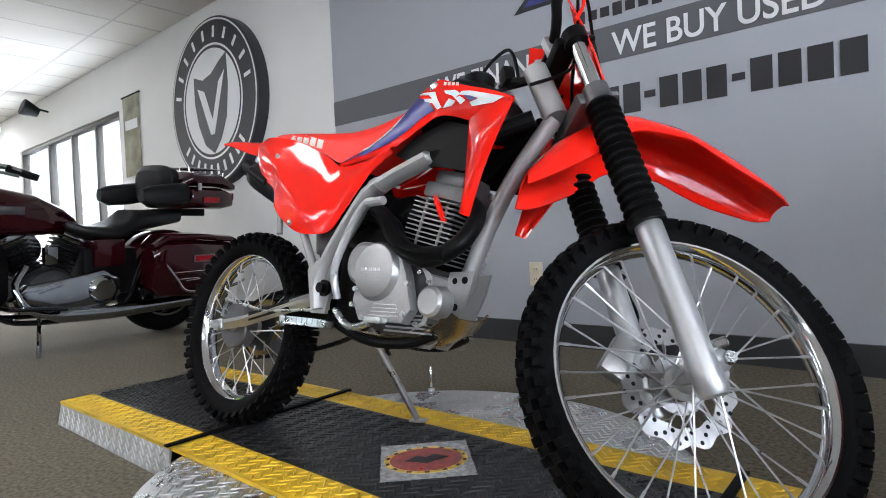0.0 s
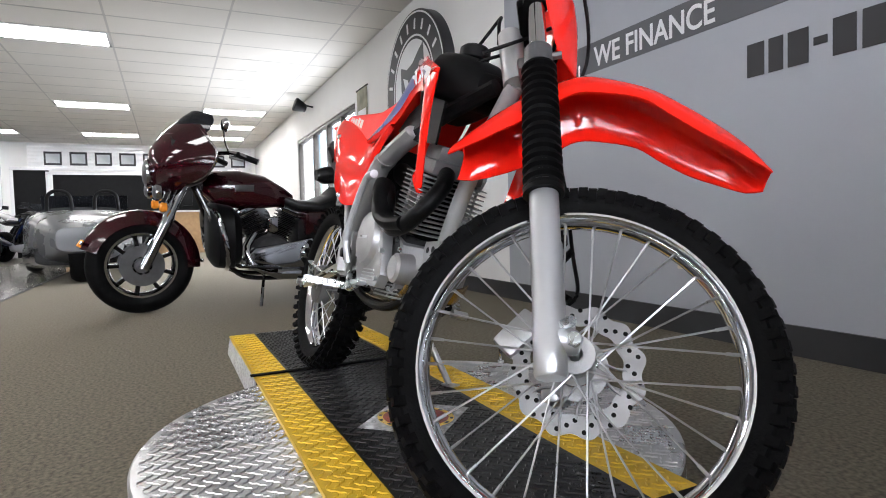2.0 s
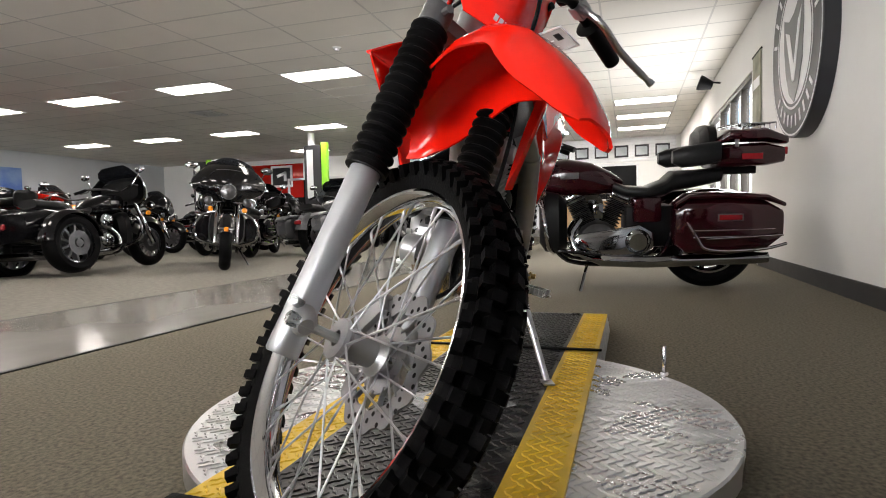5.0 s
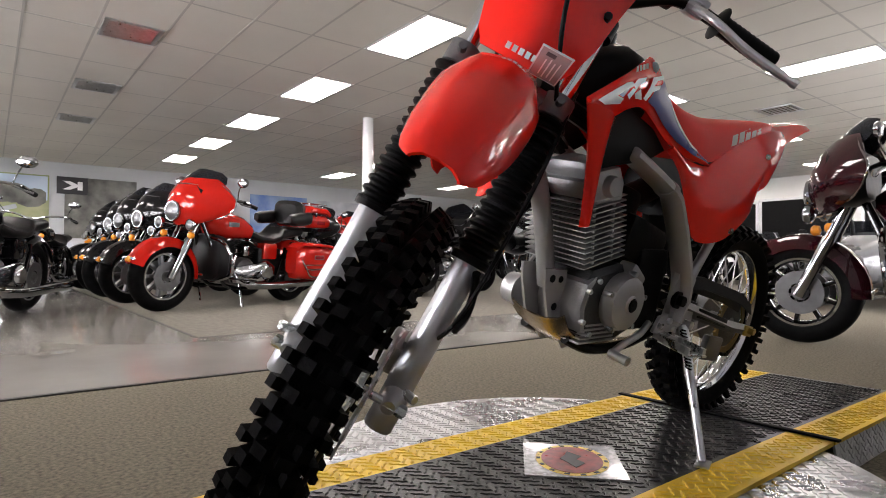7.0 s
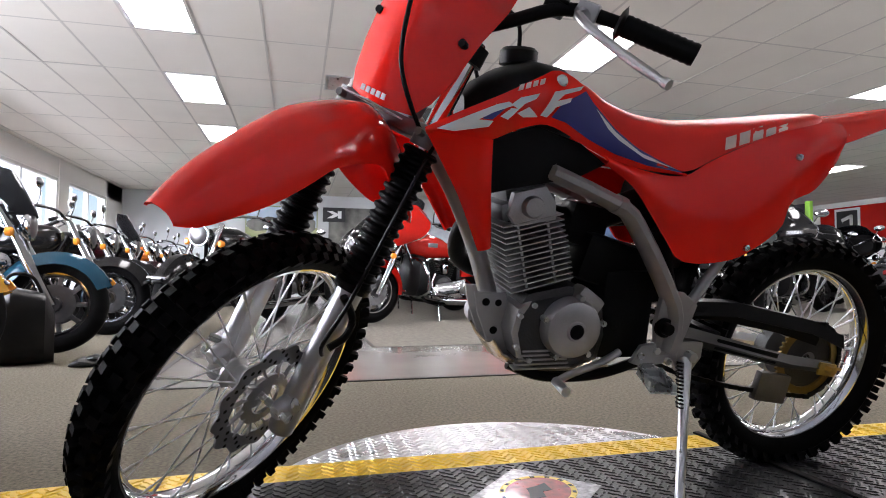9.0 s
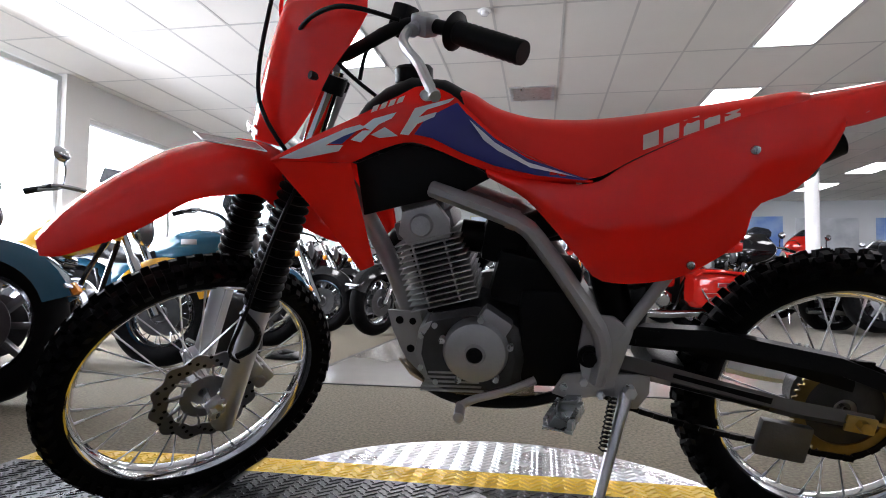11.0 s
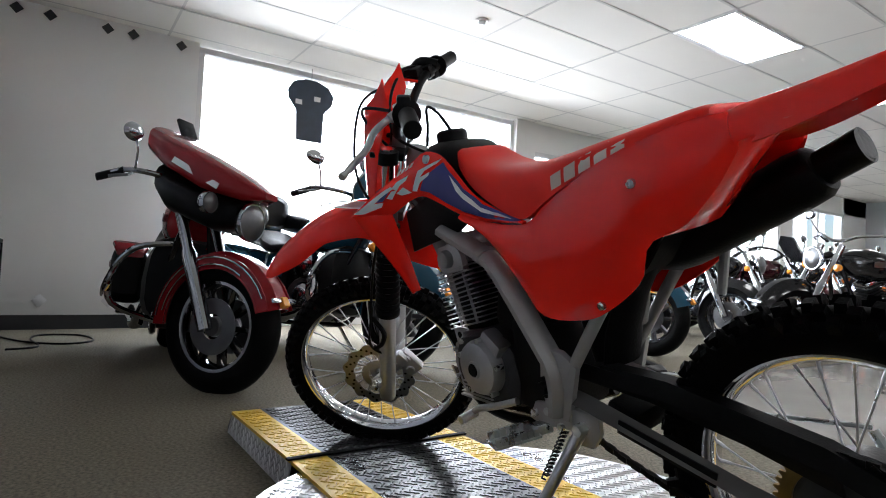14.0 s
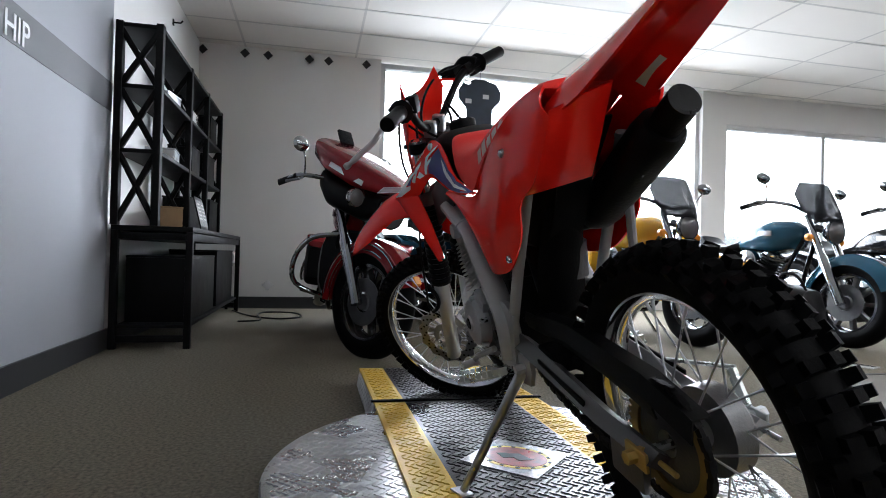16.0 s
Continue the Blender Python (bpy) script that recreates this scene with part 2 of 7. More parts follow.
def prism(outline, thick, m=Matrix(), bevel=0.0, bm=None):
    """An outline in x, y raised along z."""
    bm = bm or bmesh.new()
    lo = [bm.verts.new(m @ Vector((x, y, 0))) for x, y in outline]
    hi = [bm.verts.new(m @ Vector((x, y, thick))) for x, y in outline]
    n = len(lo)
    f = [bm.faces.new(list(reversed(lo))), bm.faces.new(hi)]
    for k in range(n):
        f.append(bm.faces.new((lo[k], lo[(k + 1) % n], hi[(k + 1) % n], hi[k])))
    if bevel:
        bmesh.ops.bevel(bm, geom=list(f[1].edges), offset=bevel, segments=2, profile=0.6, affect="EDGES")
    return bm


def drape(poly, samples, side=1, lift=0.0022):
    """A thin print with an outline in x, z laid on a panel known by sample points."""
    bm = bmesh.new()
    vs = [bm.verts.new((x, 0, z)) for x, z in poly]
    es = [bm.edges.new((a, b)) for a, b in zip(vs, vs[1:] + vs[:1])]
    bmesh.ops.triangle_fill(bm, edges=es, use_beauty=True)
    for _ in range(5):
        long = [e for e in bm.edges if e.calc_length() > 0.018]
        if not long:
            break
        bmesh.ops.subdivide_edges(bm, edges=long, cuts=1, use_grid_fill=False)
        bmesh.ops.triangulate(bm, faces=bm.faces)
    sx = np.array([[p.x, p.z, abs(p.y)] for p in samples])
    for v in bm.verts:
        d = (sx[:, 0] - v.co.x) ** 2 + (sx[:, 1] - v.co.z) ** 2
        i = np.argsort(d)[:4]
        w = 1 / (d[i] + 1e-7)
        v.co.y = (float((w * sx[i, 2]).sum() / w.sum()) + lift) * side
    return bm


def words(text, height, m, material, parent=None, name="lettering", depth=0.004, width=None, bold=0.0, label=""):
    cu = bpy.data.curves.new(name, "FONT")
    cu.body, cu.size, cu.extrude, cu.offset = text, 1.0, 0.0, bold
    tmp = new("text_source", cu)
    bpy.context.view_layer.update()
    me = bpy.data.meshes.new_from_object(tmp.evaluated_get(bpy.context.evaluated_depsgraph_get()))
    bpy.data.objects.remove(tmp)
    bm = bmesh.new()
    bm.from_mesh(me)
    xs, ys = [v.co.x for v in bm.verts], [v.co.y for v in bm.verts]
    x0, y0, sx, sy = min(xs), min(ys), max(xs) - min(xs), max(ys) - min(ys)
    kx = (width / sx) if width else height / sy
    for v in bm.verts:
        v.co = Vector(((v.co.x - x0) * kx, (v.co.y - y0) * height / sy, 0))
    ext = bmesh.ops.extrude_face_region(bm, geom=list(bm.faces))
    bmesh.ops.translate(bm, verts=[g for g in ext["geom"] if isinstance(g, bmesh.types.BMVert)], vec=(0, 0, depth))
    return part(name, bm, material, parent, label, m)


# ---- room ----
def structure(name, bm, material, label, category):
    return tagged(part(name, bm, material), label, category, "", "structure")


structure("floor", box((FRONT - REAR + 0.6, WALL - SIDE + 0.6, 0.2), ((FRONT + REAR) / 2, (WALL + SIDE) / 2, -0.1)), CARPET, "speckled brown-grey commercial carpet on the showroom floor", "floor")
tile = box((1.35 - REAR, 1.28, 0.004), ((1.35 + REAR) / 2, -2.465, 0.002))
box((1.25, 12.1, 0.004), (0.725, -3.105 - 6.05, 0.002), bm=tile)
structure("walkway_floor", tile, TILE, "polished beige floor tile walkway between the carpets", "floor")
structure("rear_carpet", box((15.05, 12.0, 0.003), (-7.45, -9.14, 0.0015)), CARPETB, "plain beige carpet under the parked motorcycles", "carpet")
strips = box((1.35 - REAR, 0.025, 0.006), ((1.35 + REAR) / 2, -1.82, 0.003))
box((14.95, 0.02, 0.006), (-7.4, -3.12, 0.003), bm=strips)
box((0.025, 11.9, 0.006), (0.09, -9.1, 0.003), bm=strips)
box((0.03, 13.2, 0.006), (1.36, -8.5, 0.003), bm=strips)
structure("floor_edge_trim", strips, SEAM, "dark edging strips between carpet and tile", "trim")

# long side wall with the grey painted section and a strip of high windows further on
wl = box((FRONT + 5.75, 0.2, CEIL), ((FRONT - 5.75) / 2, WALL + 0.1, CEIL / 2))
box((3.65, 0.2, 0.58), (-7.575, WALL + 0.1, CEIL - 0.29), bm=wl)
box((3.65, 0.2, 0.25), (-7.575, WALL + 0.1, 0.125), bm=wl)
box((-9.4 - REAR, 0.2, CEIL), ((REAR - 9.4) / 2, WALL + 0.1, CEIL / 2), bm=wl)
structure("wall_north", wl, WALLW, "white painted showroom side wall", "wall")
structure("painted_wall_section", box((4.60, 0.006, CEIL - 0.1), (0.18, WALL - 0.003, CEIL / 2 + 0.05)), WALLG, "light grey painted wall section with dealership lettering", "wall")
structure("wall_band", box((4.60, 0.004, 0.165), (0.18, WALL - 0.008, 1.475)), BANDG, "dark grey painted stripe along the wall", "wall stripe")
structure("baseboard_north", box((FRONT + 5.3, 0.014, 0.12), ((FRONT - 5.3) / 2, WALL - 0.015, 0.06)), BASEB, "charcoal rubber baseboard along the side wall", "baseboard")


def wall_words(text, x, z, height, width, material, label):
    ob = words(text, height, pose(x, WALL - 0.0105, z, 90, 0, 0), material, None, "wall_lettering", 0.003, width, 0.012)
    return tagged(ob, label, "lettering", "", "structure")


wall_words("WE FINANCE", -1.17, 1.415, 0.112, 0.80, LETW, "white capital letters WE FINANCE on the dark stripe")
wall_words("WE BUY USED", -0.085, 1.41, 0.112, 0.86, LETW, "white capital letters WE BUY USED on the dark stripe")
wall_words("HIP", 1.27, 1.405, 0.105, 0.20, LETW, "white capital letters at the end of the dark stripe")
bars = bmesh.new()
xx = -0.215
for k, w in enumerate((0.075, 0.06, 0.08, 0.05, 0.08, 0.08, 0.08, 0.05, 0.08, 0.08, 0.085, 0.085)):
    hgt = 0.03 if k in (3, 7) else 0.135
    box((w, 0.004, hgt), (xx + w / 2, WALL - 0.0085, 1.2 + (0.004 if k in (3, 7) else 0)), bm=bars)
    xx += w + 0.02
tagged(part("number_bars", bars, LETB), "row of black bars painted on the grey wall", "lettering", "", "structure")
bars = bmesh.new()
for k in range(9):
    box((0.045, 0.004, 0.045 if k % 3 else 0.06), (-0.24 + k * 0.062, WALL - 0.0085, 1.63), bm=bars)
tagged(part("small_bars", bars, LETB), "row of small black bars painted above the stripe", "lettering", "", "structure")
lg = prism([(-0.62, 1.75), (0.55, 1.75), (0.66, 1.86), (-0.50, 1.86)], 0.004, pose(0, WALL - 0.0065, 0, 90, 0, 0))
tagged(part("painted_emblem", lg, LETB), "slanted black emblem shape with blue inset on the wall", "emblem", "", "structure")
lg = prism([(-0.56, 1.77), (-0.40, 1.77), (-0.34, 1.84), (-0.48, 1.84)], 0.004, pose(0, WALL - 0.0095, 0, 90, 0, 0))
tagged(part("emblem_inset", lg, BLUE), "blue inset of the painted wall emblem", "emblem", "", "structure")

# rear and far walls
structure("wall_west", box((0.2, WALL - SIDE + 0.4, CEIL), (REAR - 0.1, (WALL + SIDE) / 2, CEIL / 2)), WALLW, "white painted far wall of the showroom", "wall")
WALLS = mat("pale_grey_wall_paint", (0.46, 0.48, 0.50), 0.75, 0, 0.04, 1.2, 0.06, 160)
structure("wall_south", box((FRONT - REAR + 0.4, 0.2, CEIL), ((FRONT + REAR) / 2, SIDE - 0.1, CEIL / 2)), WALLS, "pale grey painted back wall behind the motorcycle rows", "wall")
# front wall: plain end, a tall shop window, a pillar, then lower windows
fw = box((0.2, WALL + 0.14 + 0.2, CEIL), (FRONT + 0.1, (WALL - 0.14 + 0.2) / 2, CEIL / 2))
box((0.2, 3.96, 0.42), (FRONT + 0.1, -2.12, 0.21), bm=fw)
box((0.25, 0.34, CEIL), (FRONT + 0.08, -4.27, CEIL / 2), bm=fw)
box((0.2, -4.44 - SIDE, 0.42), (FRONT + 0.1, (SIDE - 4.44) / 2, 0.21), bm=fw)
box((0.2, -4.44 - SIDE, CEIL - 2.33), (FRONT + 0.1, (SIDE - 4.44) / 2, (CEIL + 2.33) / 2), bm=fw)
for y in (-7.9, -11.4):
    box((0.22, 0.5, CEIL), (FRONT + 0.1, y, CEIL / 2), bm=fw)
box((0.2, 1.2, CEIL), (FRONT + 0.1, SIDE + 0.6, CEIL / 2), bm=fw)
structure("wall_east", fw, WALLW, "white front wall with tall shop windows", "wall")
structure("baseboard_east", box((0.014, WALL + 0.14, 0.12), (FRONT - 0.009, (WALL - 0.14) / 2, 0.06)), BASEB, "charcoal rubber baseboard on the front wall", "baseboard")

FRAMEW = mat("window_frame_paint", (0.62, 0.62, 0.62), 0.4, 0.2, 0.05, 5)
BRONZE = mat("dark_window_frame", (0.05, 0.045, 0.04), 0.4, 0.5, 0.1, 5)


def window(name, along, a, b, z0, z1, at, cuts, material, label):
    """A framed window; along is 'x' or 'y'."""
    def bx(u0, u1, w0, w1, d, dep=0.09):
        s = (u1 - u0, dep, w1 - w0) if along == "x" else (dep, u1 - u0, w1 - w0)
        p = ((u0 + u1) / 2, at + d, (w0 + w1) / 2) if along == "x" else (at + d, (u0 + u1) / 2, (w0 + w1) / 2)
        return box(s, p, bevel=0.004)
    top = thing(name, label, "window")
    top["kind"] = "structure"
    f = 0.055
    for u0, u1, w0, w1 in ((a, b, z0, z0 + f), (a, b, z1 - f, z1), (a, a + f, z0 + f, z1 - f), (b - f, b, z0 + f, z1 - f)):
        part("window_frame", bx(u0, u1, w0, w1, 0.06), material, top)
    edges = [a + f] + list(cuts) + [b - f]
    for u in cuts:
        part("mullion", bx(u - 0.028, u + 0.028, z0 + f, z1 - f, 0.06), material, top)
    for u0, u1 in zip(edges, edges[1:]):
        pane = part("pane", bx(u0, u1, z0 + f, z1 - f, 0.06, 0.006), GLASS, top)
        pane.visible_shadow = False


window("window_1", "y", -4.10, -0.14, 0.42, CEIL - 0.03, FRONT, (-2.07,), FRAMEW, "tall shop window with a pale frame")
window("window_2", "y", -7.65, -4.44, 0.42, 2.33, FRONT, (-5.95,), FRAMEW, "wide shop window with a pale frame")
window("window_3", "y", -11.15, -8.15, 0.42, 2.33, FRONT, (-9.65,), FRAMEW, "wide shop window with a pale frame")
window("window_4", "y", -14.0, -11.65, 0.42, 2.33, FRONT, (-12.8,), FRAMEW, "wide shop window with a pale frame")
window("window_5", "x", -9.4, -5.75, 0.25, CEIL - 0.58, WALL, (-8.2, -7.3, -6.5), BRONZE, "dark framed glass door and windows in the side wall")

# outside: paving to the horizon and bright hazy daylight
OUT = mat("pale_concrete_paving", (0.42, 0.41, 0.39), 0.9, 0, 0.1, 0.6)
structure("ground", box((600, 600, 0.2), (0, 0, -0.32)), OUT, "pale concrete paving outside the shop", "ground")
bd = box((0.05, 60, 16), (24, -8, 6))
box((60, 0.05, 16), (-8, 20, 6), bm=bd)
structure("backdrop", bd, DAY, "bright hazy daylight beyond the windows", "backdrop")

# ceiling with tiles between the bars
cm = box((FRONT - REAR + 0.4, WALL - SIDE + 0.4, 0.1), ((FRONT + REAR) / 2, (WALL + SIDE) / 2, CEIL + 0.062))
PX, PY, OX, OY = 0.5614, 1.13, 1.80 - 0.2807, -3.82 - 0.565
xs = [OX + k * PX for k in range(-29, 7) if REAR < OX + k * PX < FRONT]
ys = [OY + k * PY for k in range(-10, 6) if SIDE < OY + k * PY < WALL]
rng = random.Random(4)
LIGHTS = [(x, y) for x in (1.80, -2.13, -6.06, -9.99) for y in (-3.82, -6.08, -8.34, -10.60, -12.86)] + [(-2.13, -1.56), (-6.06, -1.56), (-9.99, -1.56), (-9.99, 0.70), (-11.674, 0.70), (-13.358, 0.70), (-13.358, -3.82), (-13.358, -6.08), (-13.358, -8.34), (-13.358, -1.56)]
VENTS = [(0.116, -5.42), (0.116, -7.7), (-7.74, -2.7), (-7.74, -7.2), (0.116, -9.9)]


def cell(x, y):
    return any(abs(x - a) < 0.2 and abs(y - b) < 0.4 for a, b in LIGHTS)


ed = [REAR] + xs + [FRONT]
fy = [SIDE] + ys + [WALL]
for x0, x1 in zip(ed, ed[1:]):
    for y0, y1 in zip(fy, fy[1:]):
        if not cell((x0 + x1) / 2, (y0 + y1) / 2):
            box((x1 - x0 - 0.016, y1 - y0 - 0.016, 0.016), ((x0 + x1) / 2, (y0 + y1) / 2, CEIL + 0.006 + rng.uniform(-0.0015, 0.0015)), bm=cm)
structure("ceiling", cm, CEILM, "suspended ceiling of off-white mineral tiles", "ceiling")
gb = bmesh.new()
for x in xs:
    box((0.022, WALL - SIDE, 0.012), (x, (WALL + SIDE) / 2, CEIL + 0.0015), bm=gb)
for y in ys:
    box((FRONT - REAR, 0.022, 0.010), ((FRONT + REAR) / 2, y, CEIL + 0.0015), bm=gb)
structure("ceiling_grid", gb, TBAR, "metal grid bars of the suspended ceiling", "ceiling grid")

first = None
for x, y in LIGHTS:
    if first is None:
        first = thing("ceiling_light", "recessed fluorescent panel light with a white diffuser, lit", "ceiling light", pose(x, y, CEIL), "ceiling lights")
        for sx, sy, px, py in ((0.542, 0.03, 0, 0.54), (0.542, 0.03, 0, -0.54), (0.03, 1.05, 0.256, 0), (0.03, 1.05, -0.256, 0)):
            part("frame", box((sx, sy, 0.014), (px, py, -0.003), bevel=0.003), WPAINT, first)
        part("diffuser", box((0.482, 1.05, 0.01), (0, 0, 0.002)), LAMP, first, "glowing white diffuser")
    else:
        copy_thing(first, pose(x, y, CEIL))
vent = None
for x, y in VENTS:
    if vent is None:
        vent = thing("ceiling_vent", "square metal air vent in the ceiling", "ceiling vent", pose(x, y, CEIL - 0.004), "ceiling vents")
        for sx, sy, px, py in ((0.5, 0.04, 0, 0.23), (0.5, 0.04, 0, -0.23), (0.04, 0.42, 0.23, 0), (0.04, 0.42, -0.23, 0)):
            part("frame", box((sx, sy, 0.014), (px, py, -0.005), bevel=0.003), STEEL, vent)
        for k in range(7):
            part("slat", box((0.42, 0.036, 0.004), (0, -0.18 + k * 0.06, -0.004), (35, 0, 0)), STEEL, vent)
        part("backing", box((0.42, 0.42, 0.003), (0, 0, -0.0005)), DARKM, vent)
    else:
        copy_thing(vent, pose(x, y, CEIL - 0.004))
det = None
for x, y in ((0.46, -3.3), (-0.9, -1.2), (-5.0, -3.0), (2.9, -1.9)):
    if det is None:
        det = thing("smoke_detector", "small round white detector on the ceiling", "smoke detector", pose(x, y, CEIL), "ceiling detectors")
        part("base", lathe([(0, 0), (0.055, 0), (0.055, -0.012), (0.048, -0.016), (0, -0.016)], seg=20), WPAINT, det)
        part("sensor", lathe([(0, -0.016), (0.034, -0.016), (0.03, -0.04), (0.012, -0.046), (0, -0.046)], seg=20), WPAINT, det)
    else:
        copy_thing(det, pose(x, y, CEIL))
col = None
for x, y in ((-3.45, -6.95), (-10.7, -6.75)):
    if col is None:
        col = thing("support_column", "round white painted steel column", "column", pose(x, y, 0), "support columns")
        part("shaft", lathe([(0.085, 0.02), (0.085, CEIL)], seg=24), WPAINT, col)
        part("foot", lathe([(0.0, 0.0), (0.12, 0.0), (0.12, 0.02), (0.0, 0.02)], seg=24), WPAINT, col)
    else:
        copy_thing(col, pose(x, y, 0))


# ---- turntable and ramps ----
def lugs(inside, x0, x1, y0, y1, z, pitch=0.03, height=None, bm=None):
    """Raised tread-plate lozenges in alternating directions."""
    bm = bm or bmesh.new()
    i = 0
    y = y0
    while y < y1:
        x = x0 + (pitch / 2 if i % 2 else 0)
        j = 0
        while x < x1:
            if inside(x, y):
                zz = height(x, y) if height else z
                a = radians(45 if (i + j) % 2 else -45)
                c, s = math.cos(a), math.sin(a)
                L, W, H = 0.0125, 0.0042, 0.0024
                ring = [(-L, 0), (0, -W), (L, 0), (0, W)]
                lo = [bm.verts.new((x + u * c - v * s, y + u * s + v * c, zz)) for u, v in ring]
                hi = [bm.verts.new((x + (u * c - v * s) * 0.62, y + (u * s + v * c) * 0.62, zz + H)) for u, v in ring]
                bm.faces.new(hi)
                for k in range(4):
                    bm.faces.new((lo[k], lo[(k + 1) % 4], hi[(k + 1) % 4], hi[k]))
            x += pitch
            j += 1
        y += pitch / 2
        i += 1
    return bm


TOP, DX, DY, DR = 0.09, 0.135, 0.005, 0.622
disc = thing("turntable", "round aluminium tread-plate display turntable on the carpet", "turntable", pose(DX, DY, 0))
part("plate", lathe([(0, 0.078), (DR - 0.004, 0.078), (DR, 0.074), (DR, 0.03), (DR - 0.01, 0.024), (0, 0.024)], seg=96), PLATE, disc)
part("base", lathe([(0, 0.024), (DR - 0.03, 0.024), (DR - 0.03, 0.0), (0, 0.0)], seg=64), DARKM, disc)
tagged(part("tread", lugs(lambda x, y: math.hypot(x, y) < DR - 0.02 and abs(y) > 0.285, -DR, DR, -DR, DR, 0.078, 0.026), PLATE, disc), kind="stuff")
pin = thing("locking_pin", "chrome locking pin standing in the turntable plate", "pin", pose(-0.258, 0.495, 0.078))
part("shaft", lathe([(0, 0.0), (0.006, 0.0), (0.006, 0.08), (0.004, 0.083), (0, 0.083)], seg=14), CHROME, pin)
part("collar", lathe([(0.006, 0.0), (0.011, 0.0), (0.011, 0.006), (0.006, 0.006)], seg=14, closed=True), STEEL, pin)


CHEEK = mat("worn_aluminium_cheek", (0.52, 0.52, 0.52), 0.45, 0.35, 0.15, 12, 0.1, 120)


def deck(name, x0, x1, z0, z1, label, drop=0.0):
    """A deck or ramp: a black middle between two yellow strips, with tread-plate cheeks."""
    top = thing(name, label, "ramp" if drop else "platform")
    def zz(x, y):
        return z0 + (z1 - z0) * (x - x0) / (x1 - x0)
    def slab(ya, yb, th):
        bm = bmesh.new()
        v = [bm.verts.new(p) for p in ((x0, ya, z0 - th), (x1, ya, z1 - th), (x1, yb, z1 - th), (x0, yb, z0 - th), (x0, ya, z0), (x1, ya, z1), (x1, yb, z1), (x0, yb, z0))]
        for q in ((3, 2, 1, 0), (4, 5, 6, 7), (0, 1, 5, 4), (1, 2, 6, 5), (2, 3, 7, 6), (3, 0, 4, 7)):
            bm.faces.new([v[k] for k in q])
        return bm
    part("deck_plate", slab(-0.187, 0.197, 0.010), DECK, top)
    part("edge_strip", slab(0.197, 0.303, 0.010), YELLOW, top, "yellow painted edge strip")
    part("edge_strip", slab(-0.293, -0.187, 0.010), YELLOW, top, "yellow painted edge strip")
    m = 0.015
    tagged(part("tread", lugs(lambda x, y: x0 + m < x < x1 - m and -0.178 < y < 0.188, x0, x1, -0.29, 0.30, 0, 0.026, zz), DECK, top), kind="stuff")
    for lo, hi in ((0.205, 0.295), (-0.285, -0.195)):
        tagged(part("strip_tread", lugs(lambda x, y: x0 + m < x < x1 - m and lo < y < hi, x0, x1, -0.29, 0.30, 0, 0.026, zz), YELLOW, top), kind="stuff")
    if drop:
        for ya, yb, sgn in ((0.292, 0.3015, 1), (-0.2915, -0.282, -1)):
            bm = bmesh.new()
            out = 0.012 * sgn
            yy = yb if sgn > 0 else ya
            v = [bm.verts.new(p) for p in ((x0, yy, z0 - 0.0095), (x1, yy, z1 - 0.0095), (x1, yy + out, 0.002), (x0, yy + out, 0.002))]
            w = [bm.verts.new(p.co - Vector((0, 0.006 * sgn, 0))) for p in v]
            bm.faces.new(v)
            bm.faces.new(list(reversed(w)))
            for k in range(4):
                bm.faces.new((v[k], v[(k + 1) % 4], w[(k + 1) % 4], w[k]))
            part("cheek_plate", bm, CHEEK, top, "bright tread-plate side cheek")
            zc = lambda x: z0 + (z1 - z0) * (x - x0) / (x1 - x0) - 0.014
            flat = lugs(lambda x, y: x0 + 0.012 < x < x1 - 0.012 and 0.008 < y < zc(x), x0, x1, 0.0, 0.09, 0, 0.024)
            tip = Matrix(((1, 0, 0, 0), (0, -0.14 * sgn, sgn, yy + out), (0, 1, 0.14, 0.0), (0, 0, 0, 1)))
            tagged(part("cheek_tread", flat, CHEEK, top, "", tip), kind="stuff")
        xe = x0 if abs(x0) > abs(x1) else x1
        ze = z0 if xe == x0 else z1
        sg = 1 if xe > 0 else -1
        lip = bmesh.new()
        v = [lip.verts.new(p) for p in ((xe, -0.29, ze - 0.001), (xe, 0.30, ze - 0.001), (xe + 0.06 * sg, 0.30, 0.003), (xe + 0.06 * sg, -0.29, 0.003))]
        w = [lip.verts.new(p.co - Vector((0.012 * sg, 0, 0.003 if p.co.z > 0.01 else 0))) for p in v]
        lip.faces.new(v)
        lip.faces.new(list(reversed(w)))
        for k in range(4):
            lip.faces.new((v[k], v[(k + 1) % 4], w[(k + 1) % 4], w[k]))
        part("lip", lip, DECK, top)
    return top


deck("display_platform", -0.462, 0.742, TOP, TOP, "black tread-plate platform with yellow painted edges")
deck("loading_ramp", -1.30, -0.474, 0.082, TOP, "black tread-plate ramp with yellow edges behind the motorcycle", 1)
deck("loading_ramp", 0.754, 1.40, TOP, 0.078, "black tread-plate ramp with yellow edges under the front wheel", 1)
for x in (-0.468, 0.748):
    rt = thing("hinge_strip", "black rubber strip over the ramp joint", "rubber strip", pose(x, 0.005, TOP + 0.002))
    part("strip", box((0.02, 0.62, 0.006), (0, 0, 0.002), bevel=0.002), RUBBER, rt)

